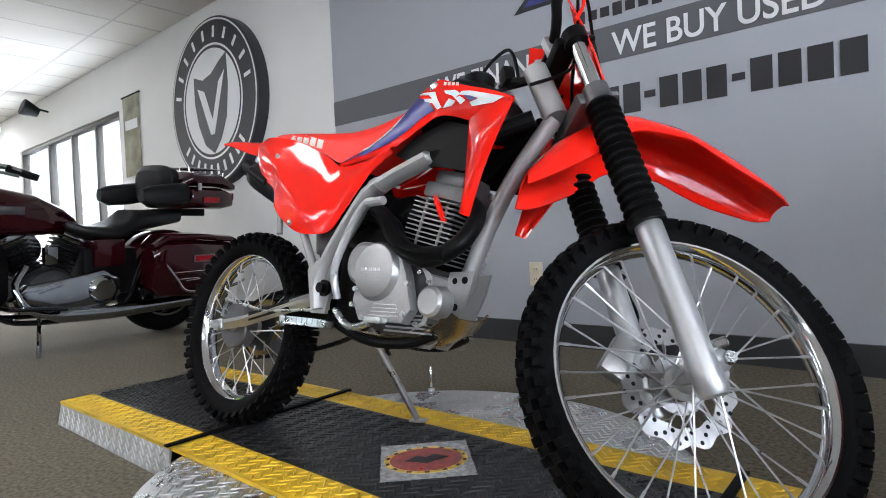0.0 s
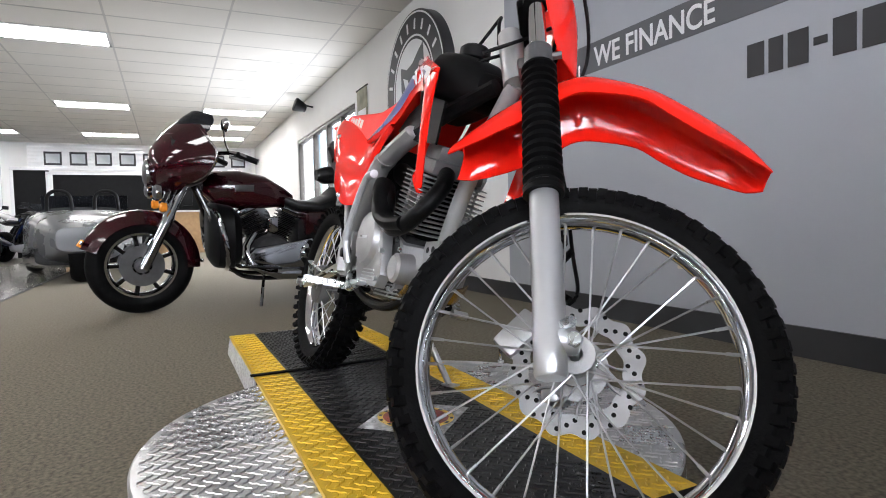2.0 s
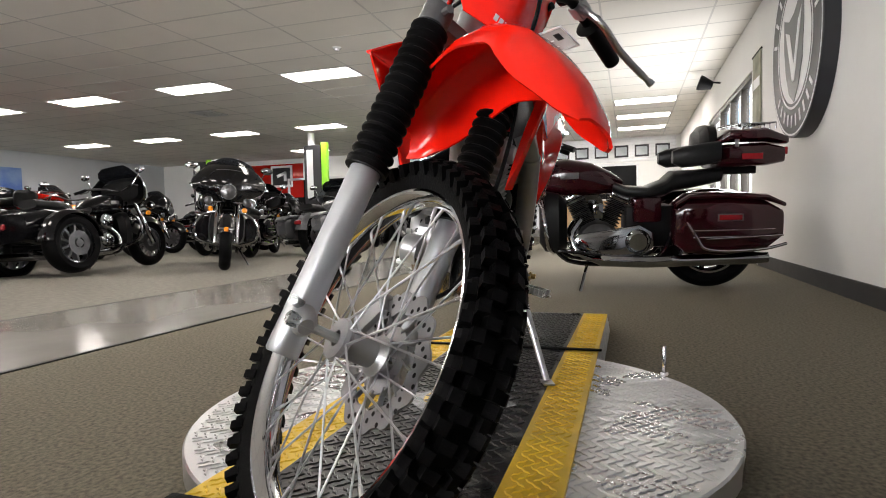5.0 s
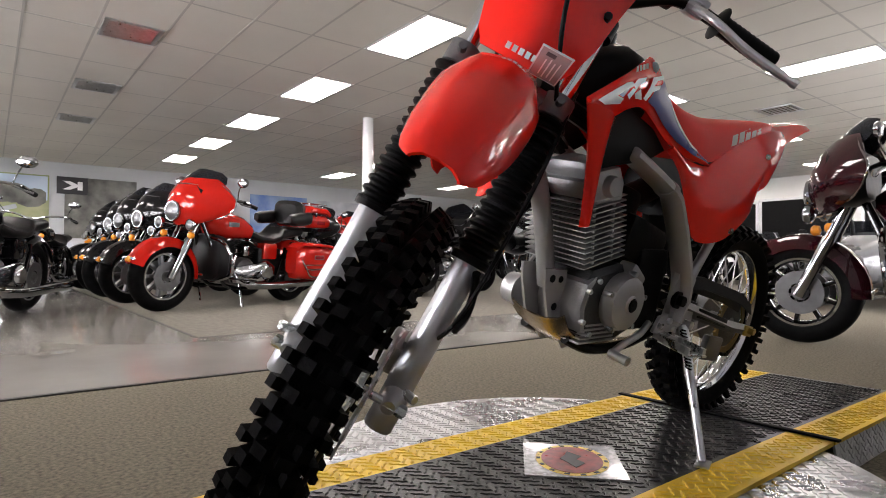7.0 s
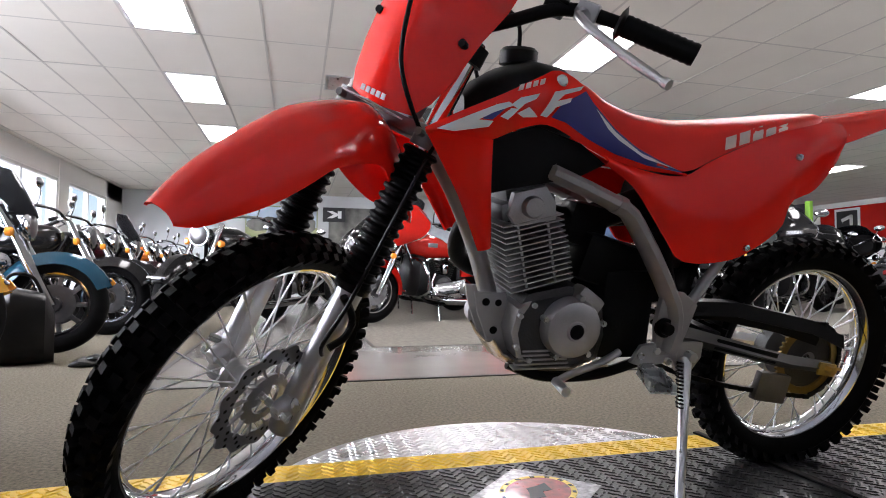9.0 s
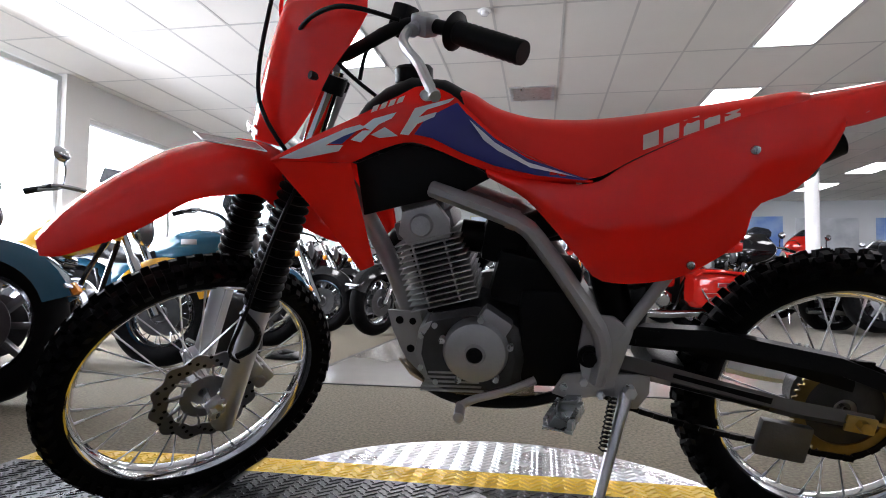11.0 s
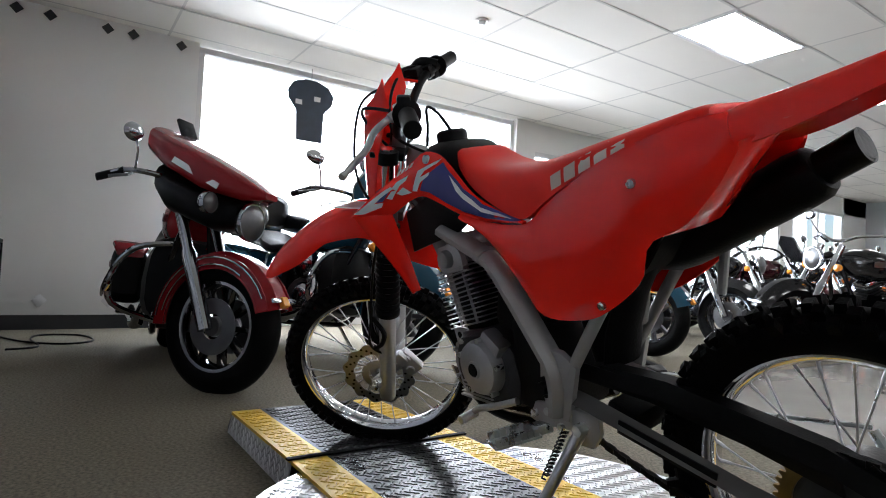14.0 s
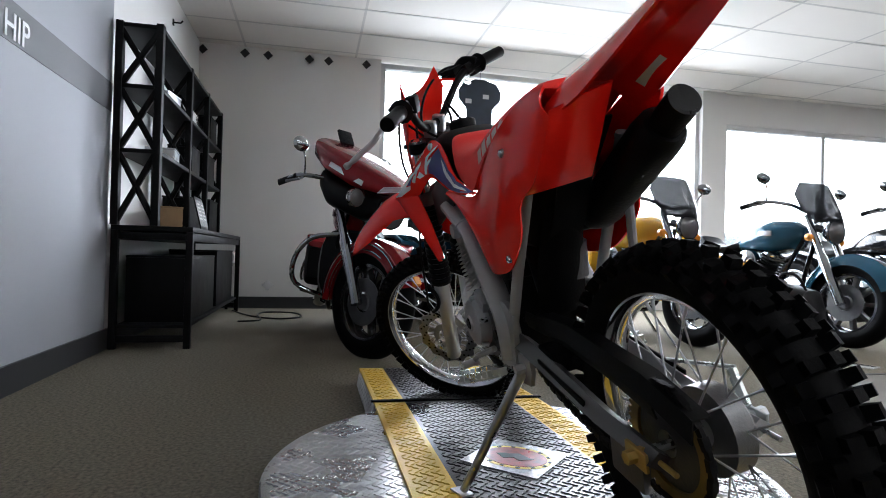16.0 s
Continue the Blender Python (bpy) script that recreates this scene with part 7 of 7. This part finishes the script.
# diamond shapes on the front wall, wall hooks
dia = None
for y in (1.68, 1.27, 1.04, 0.62, 0.42, 0.02):
    m = pose(FRONT - 0.0015, y, 2.635, 0, -90, 0) @ pose(0, 0, 0, 0, 0, 45)
    if dia is None:
        dia = thing("wall_diamond", "small black diamond tile on the white wall", "wall ornament", m, "black wall diamonds")
        part("tile", box((0.07, 0.07, 0.008), (0, 0, 0.004), (0, 0, 0), 0.002), LETB, dia)
    else:
        copy_thing(dia, m)
hk = None
for x in (2.75, 3.2, 3.9):
    if hk is None:
        hk = thing("wall_hook", "black metal hook on the side wall", "hook", pose(x, WALL - 0.001, 2.47), "wall hooks")
        part("hook_arm", tube([(0, 0, 0), (0, -0.06, 0), (0, -0.075, 0.02)], 0.007, 8), SHELFM, hk)
        part("plate", box((0.04, 0.006, 0.05), (0, -0.003, 0), (0, 0, 0), 0.001), SHELFM, hk)
    else:
        copy_thing(hk, pose(x, WALL - 0.001, 2.47))
# low wall plates near the floor
pl = None
for y in (0.98, 0.48):
    m = pose(FRONT - 0.0015, y, 0.24, 0, -90, 0) @ pose(0, 0, 0, 0, 0, 45)
    if pl is None:
        pl = thing("wall_plate", "white diamond shaped cover plate low on the wall", "wall plate", m, "low wall plates")
        part("cover", box((0.08, 0.08, 0.006), (0, 0, 0.003), (0, 0, 0), 0.002), WPAINT, pl)
    else:
        copy_thing(pl, m)

# ---- black steel workbench with a tall shelf ----
X0, X1, Y0, Y1, HB, HT = 2.46, 4.75, 1.23, 1.68, 0.73, 1.93
bench = thing("workbench_shelf", "black steel workbench with a tall open shelf unit", "shelf unit", pose(0, 0, 0))
for x in (X0 + 0.02, X1 - 0.02):
    for y in (Y0 + 0.02, Y1 - 0.02):
        part("leg", box((0.04, 0.04, HB - 0.03), (x, y, (HB - 0.03) / 2), (0, 0, 0), 0.004), SHELFM, bench)
part("bench_top", box((X1 - X0, Y1 - Y0, 0.03), ((X0 + X1) / 2, (Y0 + Y1) / 2, HB - 0.015), (0, 0, 0), 0.004), SHELFM, bench)
part("rear_rail", box((X1 - X0 - 0.08, 0.02, 0.05), ((X0 + X1) / 2, Y1 - 0.02, HB - 0.06), (0, 0, 0), 0.003), SHELFM, bench)
part("front_rail", box((X1 - X0 - 0.08, 0.02, 0.05), ((X0 + X1) / 2, Y0 + 0.02, HB - 0.06), (0, 0, 0), 0.003), SHELFM, bench)
part("lower_shelf", box((X1 - X0 - 0.08, Y1 - Y0 - 0.04, 0.02), ((X0 + X1) / 2, (Y0 + Y1) / 2, 0.13), (0, 0, 0), 0.003), SHELFM, bench)
YS0 = 1.43
for x in (X0 + 0.02, 3.32, 4.02, X1 - 0.02):
    for y in (YS0 + 0.015, Y1 - 0.015):
        part("upright", box((0.055, 0.04, HT - HB), (x, y, (HB + HT) / 2), (0, 0, 0), 0.003), SHELFM, bench)
    for z0, z1 in ((HB + 0.02, HB + 0.44), (HB + 0.44, HB + 0.82), (HB + 0.82, HT - 0.04)):
        part("cross_brace", rod((x, YS0 + 0.02, z0), (x, Y1 - 0.02, z1), 0.019, 6), SHELFM, bench)
        part("cross_brace", rod((x, Y1 - 0.02, z0), (x, YS0 + 0.02, z1), 0.019, 6), SHELFM, bench)
for z in (HB + 0.44, HB + 0.82, HT - 0.02):
    part("shelf_board", box((X1 - X0, Y1 - YS0, 0.025), ((X0 + X1) / 2, (YS0 + Y1) / 2, z), (0, 0, 0), 0.003), SHELFM, bench)
for x in (X0 + 0.02, X1 - 0.02):
    part("foot_rail", box((0.03, Y1 - Y0 - 0.06, 0.04), (x, (Y0 + Y1) / 2, 0.06), (0, 0, 0), 0.003), SHELFM, bench)
    part("end_rail", box((0.03, Y1 - Y0 - 0.08, 0.04), (x, (Y0 + Y1) / 2, HB - 0.06), (0, 0, 0), 0.003), SHELFM, bench)
BOXM = mat("brown_cardboard", (0.36, 0.23, 0.12), 0.8, 0, 0.12, 12, 0.1, 120)


def carton(at, size, material, label, rz=0, name="storage_box"):
    o = thing(name, label, "box", pose(*at, 0, 0, rz))
    part("body", box(size, (0, 0, size[2] / 2), (0, 0, 0), 0.004), material, o)
    part("lid", box((size[0] + 0.006, size[1] + 0.006, 0.012), (0, 0, size[2] + 0.006), (0, 0, 0), 0.003), material, o)
    return o


carton((3.05, 1.50, HB), (0.20, 0.16, 0.14), BOXM, "small brown cardboard box on the workbench", 15)
carton((3.0, 1.54, HB + 0.4525), (0.26, 0.18, 0.07), STEEL, "silver metal case on the shelf", 6)
carton((3.65, 1.54, HB + 0.4525), (0.30, 0.18, 0.20), BLACKP, "black plastic case on the shelf")
carton((3.6, 1.54, HB + 0.8325), (0.24, 0.16, 0.09), WPAINT, "pale flat box on the shelf")
carton((2.95, 1.54, HB + 0.8325), (0.22, 0.16, 0.06), STEEL, "stacked metal plates on the shelf", -8)
carton((4.4, 1.54, HB + 0.8325), (0.30, 0.18, 0.22), BLACKP, "black storage box on the upper shelf")
carton((4.3, 1.54, HB + 0.4525), (0.40, 0.18, 0.24), BLACKP, "black tool case on the middle shelf")
carton((3.75, 1.56, HB), (0.45, 0.20, 0.26), BLACKP, "black display case on the workbench")
carton((4.4, 1.54, HB), (0.40, 0.22, 0.30), BLACKP, "black storage case on the workbench end")
carton((3.1, 1.46, 0.14), (0.95, 0.36, 0.40), BLACKP, "black crate on the lower shelf")
carton((4.15, 1.46, 0.14), (0.90, 0.36, 0.44), BLACKP, "large black case under the bench")
bn = thing("rolled_paper", "white paper roll lying under the workbench end", "paper roll", pose(4.88, 1.36, 0.52))
part("roll", tube([(-0.1, 0, 0), (0.12, -0.02, 0)], 0.075, 18), WPAINT, bn)
part("core", tube([(-0.115, 0.002, 0), (0.135, -0.022, 0)], 0.02, 12), BOXM, bn)
st = thing("roll_stand", "small black wall bracket holding the paper roll", "bracket", pose(4.88, 1.36, 0))
part("post", box((0.03, 0.03, 0.44), (0.0, 0.0, 0.22), (0, 0, 0), 0.003), SHELFM, st)
part("saddle", box((0.14, 0.08, 0.012), (0, 0, 0.442), (0, 0, 0), 0.003), SHELFM, st)
bp = thing("price_board", "white price sheets on an angled board on the bench", "notice", pose(3.42, 1.33, HB, 0, 0, 0))
part("board", box((0.30, 0.008, 0.26), (0, 0.03, 0.13), (-14, 0, 0), 0.002), BLACKP, bp)
for x in (-0.075, 0.075):
    part("paper", box((0.13, 0.002, 0.20), (x, 0.0245, 0.135), (-14, 0, 0)), WPAINT, bp)
    tb = bmesh.new()
    for k in range(6):
        box((0.10, 0.0015, 0.010), (x, 0.0235 + 0.006 * (k - 2.5) * 1.05, 0.135 + 0.027 * (k - 2.5)), (-14, 0, 0), 0, tb)
    part("text_bar", tb, TBAR, bp)
helm = thing("metal_bracket", "black angled bracket standing on top of the shelf", "bracket", pose(2.78, 1.58, HT - 0.0075))
part("arm", tube([(0, 0, 0.0), (0.02, 0.02, 0.08), (0.06, 0.02, 0.10)], 0.012, 8), SHELFM, helm)
part("base", box((0.10, 0.10, 0.012), (0, 0, 0.006), (0, 0, 0), 0.003), SHELFM, helm)
cb = thing("floor_cable", "black power cable lying on the carpet", "cable", pose(0, 0, 0))
part("cable", tube(spline([(4.7, 1.28, 0.008), (4.2, 1.05, 0.008), (4.0, 0.80, 0.008), (4.15, 0.62, 0.008), (4.5, 0.70, 0.008), (4.55, 0.95, 0.008), (4.2, 1.0, 0.022), (3.9, 0.95, 0.008), (3.8, 1.12, 0.008)], 8), 0.007, 8), BLACKP, cb)
bag = thing("black_bag", "black cloth bag standing between the motorcycles", "bag", pose(2.25, -2.86, 0, 0, 0, 20))
part("body", ellipse_loft([(-0.17, 0.30, 0.0, 0.10), (-0.12, 0.42, 0.0, 0.16), (0.05, 0.46, 0.0, 0.17), (0.15, 0.36, 0.0, 0.13), (0.18, 0.28, 0.02, 0.09)], 0.55), LEATHER, bag)
part("strap", tube(spline([(-0.1, 0.05, 0.42), (-0.05, 0.08, 0.52), (0.05, 0.08, 0.53), (0.1, 0.05, 0.44)], 5), 0.010, 8), BLACKP, bag)
rag = thing("cloth_rag", "dark crumpled cloth on the carpet", "cloth", pose(1.78, -2.66, 0))
part("cloth", ellipse_loft([(-0.14, 0.02, 0.0, 0.05), (-0.08, 0.05, 0.0, 0.09), (0.0, 0.035, 0.0, 0.07), (0.07, 0.055, 0.0, 0.08), (0.13, 0.02, 0.0, 0.04)], 0.8), LEATHER, rag)
part("fold", ellipse_loft([(-0.08, 0.055, 0.03, 0.03), (0.0, 0.07, 0.03, 0.05), (0.06, 0.05, 0.03, 0.02)], 0.9), LEATHER, rag)
cd = thing("paper_card", "white card lying on the carpet", "card", pose(1.62, -2.70, 0.003, 0, 0, 20))
part("card", box((0.22, 0.11, 0.004), (0, 0, 0), (0, 0, 0), 0.001), WPAINT, cd)

# ---- far walls: murals, posters, counters, slat wall ----
LAND = mat("landscape_mural", (0.12, 0.20, 0.05), 0.5, 0, 0.4, 1.1, 0, 1, 0, (0.42, 0.40, 0.26))
SKYM = mat("mural_sky", (0.32, 0.45, 0.62), 0.5, 0, 0.2, 0.8, 0, 1, 0, (0.55, 0.62, 0.70))
FOREST = mat("dark_photo_mural", (0.02, 0.022, 0.02), 0.45, 0, 0.5, 2.2, 0, 1, 0, (0.22, 0.22, 0.20))
BLUEP = mat("blue_poster", (0.02, 0.10, 0.42), 0.45, 0, 0.4, 1.6, 0, 1, 0, (0.25, 0.35, 0.5))
SILVP = mat("pale_poster", (0.25, 0.27, 0.30), 0.45, 0, 0.4, 1.6, 0, 1, 0, (0.5, 0.52, 0.55))


def poster(x, w, z0, z1, material, label, sky_part=0.0, name="wall_poster"):
    p = thing(name, label, "poster", pose(x, SIDE + 0.012, 0))
    part("print", box((w, 0.014, z1 - z0), (0, 0, (z0 + z1) / 2), (0, 0, 0), 0.002), material, p)
    if sky_part:
        part("sky", box((w - 0.06, 0.004, sky_part), (0, 0.0095, z1 - sky_part / 2 - 0.03)), SKYM, p)
        tr = bmesh.new()
        r = random.Random(3)
        for k in range(16):
            lathe([(0, 0.0), (r.uniform(0.10, 0.22), 0.0), (0, 0.003)], pose(r.uniform(-w / 2 + 0.2, w / 2 - 0.2), 0.012, z1 - sky_part - 0.02 + r.uniform(0, 0.14), -90, 0, 0) @ Matrix.Diagonal((1.5, 1, 1, 1)), 9, tr)
        tagged(part("treeline", tr, FOREST, p), kind="stuff")
        part("lane", box((w * 0.5, 0.003, 0.10), (0.1, 0.0095, z0 + 0.55), (0, 18, 0)), SILVP, p)
    return p


poster(1.05, 1.9, 0.95, 2.38, LAND, "landscape mural with trees and a pale lane", 0.55)
poster(-0.95, 1.5, 0.95, 2.38, FOREST, "dark photographic wall poster")
poster(-5.4, 1.7, 1.0, 2.30, BLUEP, "blue printed wall poster")
poster(-7.3, 1.5, 1.0, 2.25, SILVP, "pale grey printed wall poster")
poster(-3.1, 1.6, 1.0, 2.25, SILVP, "pale grey printed wall poster")
poster(-9.2, 1.5, 1.0, 2.25, BLUEP, "blue printed wall poster")
mk = thing("hanging_emblem_sign", "black square sign with a white block shape", "sign", pose(-0.35, SIDE + 0.03, 2.18))
part("board", box((0.62, 0.02, 0.40), (0, 0, 0), (0, 0, 0), 0.004), LETB, mk)
part("shape", prism([(-0.2, -0.10), (-0.1, -0.10), (-0.1, -0.03), (0.05, -0.10), (0.2, -0.10), (0.02, 0.0), (0.2, 0.10), (0.05, 0.10), (-0.1, 0.03), (-0.1, 0.10), (-0.2, 0.10)], 0.004, pose(0, 0.0145, 0, -90, 0, 0)), LETW, mk)
# west wall: red band, framed square signs, slatted display wall with helmets, doorways as black sheets
structure("red_wall_band", box((0.01, 3.6, 1.1), (REAR + 0.006, -11.4, 2.0)), TRED, "red painted wall panel at the far end", "wall panel")
for y in (-12.3, -10.4):
    mk = thing("framed_sign", "white framed square sign with a black block shape", "sign", pose(REAR + 0.02, y, 2.15))
    part("frame", box((0.02, 0.8, 0.7), (0, 0, 0), (0, 0, 0), 0.004), LETW, mk)
    part("board", box((0.01, 0.66, 0.56), (0.0125, 0, 0), (0, 0, 0), 0.002), LETB, mk)
    part("shape", box((0.004, 0.36, 0.10), (0.0195, 0, 0.06), (20, 0, 0)), LETW, mk)
    part("shape", box((0.004, 0.10, 0.30), (0.0195, 0.14, 0)), LETW, mk)
GREENP = mat("lime_green_plastic", (0.25, 0.62, 0.03), 0.4, 0, 0.1, 4)
for x, y in ((-10.25, -6.45), (-11.8, -10.9)):
    tw = thing("display_tower", "tall black and lime green display stand", "display stand", pose(x, y, 0))
    part("panel", box((0.10, 0.42, 2.35), (0, 0, 1.175), (0, 0, 0), 0.01), LETB, tw)
    part("green_edge", box((0.11, 0.14, 2.40), (0.0, 0.30, 1.20), (0, 0, 0), 0.01), GREENP, tw)
    part("print", box((0.004, 0.16, 1.1), (0.0535, -0.06, 1.7)), LETW, tw)
slat = thing("slat_wall", "white slatted display wall", "display wall", pose(REAR + 0.02, -0.9, 0))
part("board", box((0.02, 5.0, 0.62), (0, 0, 2.36)), WPAINT, slat)
for k in range(7):
    part("slat", box((0.02, 5.0, 0.07), (0.018, 0, 2.09 + 0.089 * k), (0, 0, 0), 0.004), WPAINT, slat)
hl = None
for k in range(9):
    m = pose(REAR + 0.062, -2.9 + 0.52 * k, 2.33)
    if hl is None:
        hl = thing("framed_picture", "small dark framed picture on the slat wall", "picture", m, "slat wall pictures")
        part("frame", box((0.02, 0.36, 0.32), (0, 0, 0), (0, 0, 0), 0.004), LETB, hl)
        part("picture", box((0.004, 0.28, 0.22), (0.0115, 0, 0)), SILVP, hl)
    else:
        copy_thing(hl, m)
# Black sheets paint the doorways' dark; some are added only to darken the wall.
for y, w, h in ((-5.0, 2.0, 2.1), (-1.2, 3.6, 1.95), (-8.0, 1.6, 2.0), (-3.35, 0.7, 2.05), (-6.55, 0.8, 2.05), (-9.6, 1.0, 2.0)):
    op = thing("dark_doorway", "doorway in the far wall, its darkness a flat black sheet", "doorway", pose(REAR + 0.004, y, 0))
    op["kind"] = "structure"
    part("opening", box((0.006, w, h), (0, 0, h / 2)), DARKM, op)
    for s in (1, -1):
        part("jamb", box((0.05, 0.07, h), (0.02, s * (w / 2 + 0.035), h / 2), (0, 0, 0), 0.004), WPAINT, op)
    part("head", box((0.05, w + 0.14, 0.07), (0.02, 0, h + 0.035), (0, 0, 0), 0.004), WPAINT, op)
cn = thing("service_counter", "long pale service counter at the far wall", "counter", pose(-14.0, -0.9, 0))
part("front_panel", box((0.5, 3.4, 0.98), (0, 0, 0.49), (0, 0, 0), 0.006), BOXM, cn)
part("worktop", box((0.62, 3.5, 0.04), (0.02, 0, 1.0), (0, 0, 0), 0.006), WPAINT, cn)
mn = thing("counter_monitor", "black computer monitor on the counter", "monitor", pose(-14.0, -0.2, 1.02, 0, 0, 0))
part("screen", box((0.04, 0.52, 0.34), (0, 0, 0.30), (0, 0, 0), 0.006), BLACKP, mn)
part("stand", box((0.05, 0.06, 0.16), (0, 0, 0.08), (0, 0, 0), 0.004), BLACKP, mn)
part("foot", box((0.18, 0.22, 0.012), (0, 0, 0.006), (0, 0, 0), 0.004), BLACKP, mn)

# ---- parked car outside, beyond the shop window ----
SILVERP = mat("pale_silver_car_paint", (0.72, 0.74, 0.76), 0.22, 0.1, 0.04, 2, 0, 1, 0.6)
CARGLASS = mat("car_window_glass", (0.30, 0.36, 0.40), 0.05, 0, 0.1, 2)


def parked_car(label, m):
    """A saloon car, nose along x."""
    c = thing("parked_car", label, "car", m, "cars outside")
    part("body", ellipse_loft([(2.15, 0.66, 0.32, 0.62), (2.05, 0.74, 0.24, 0.80), (1.2, 0.88, 0.20, 0.88), (0.0, 0.92, 0.20, 0.90), (-1.4, 0.94, 0.22, 0.88), (-2.1, 0.84, 0.28, 0.78), (-2.2, 0.70, 0.36, 0.62)], 0.35, 28), SILVERP, c, "pale painted car body")
    part("roof", ellipse_loft([(0.65, 1.36, 1.30, 0.50), (0.4, 1.44, 1.30, 0.60), (-0.8, 1.45, 1.30, 0.60), (-1.1, 1.38, 1.30, 0.52)], 0.45, 20), SILVERP, c)
    part("cabin_glass", ellipse_loft([(1.25, 0.95, 0.85, 0.70), (0.62, 1.36, 0.85, 0.66), (-0.95, 1.38, 0.85, 0.66), (-1.65, 0.98, 0.85, 0.70)], 0.4, 24), CARGLASS, c, "car side and screen glass")
    for sd in (1, -1):
        for x in (1.35, -1.35):
            w = part("wheel", lathe([(0, 0.10), (0.20, 0.10), (0.22, 0.08), (0.22, -0.08), (0, -0.08)], Matrix.Translation((x, 0.80 * sd, 0.33)) @ YAXIS @ Matrix.Diagonal((1, 1, sd, 1)), 24), ALU, c)
            part("tyre", lathe([(0.21, -0.10), (0.33, -0.10), (0.335, 0.0), (0.33, 0.09), (0.21, 0.095)], Matrix.Translation((x, 0.80 * sd, 0.33)) @ YAXIS @ Matrix.Diagonal((1, 1, sd, 1)), 28, closed=True), RUBBER, w)
        part("side_mirror", box((0.10, 0.16, 0.12), (0.85, 0.95 * sd, 0.98), (0, 0, 0), 0.03), SILVERP, c)
        part("headlight", box((0.10, 0.28, 0.12), (2.08, 0.55 * sd, 0.64), (0, 0, 0), 0.03), LENS, c)
        part("door_handle", box((0.16, 0.02, 0.03), (-0.35, 0.905 * sd, 0.80), (0, 0, 0), 0.008), CHROME, c)
    return c


near_car = parked_car("pale silver car parked outside beyond the shop window", pose(9.6, -7.2, -0.22, 0, 0, 75))
copy_thing(near_car, pose(10.4, -10.6, -0.22, 0, 0, 82))
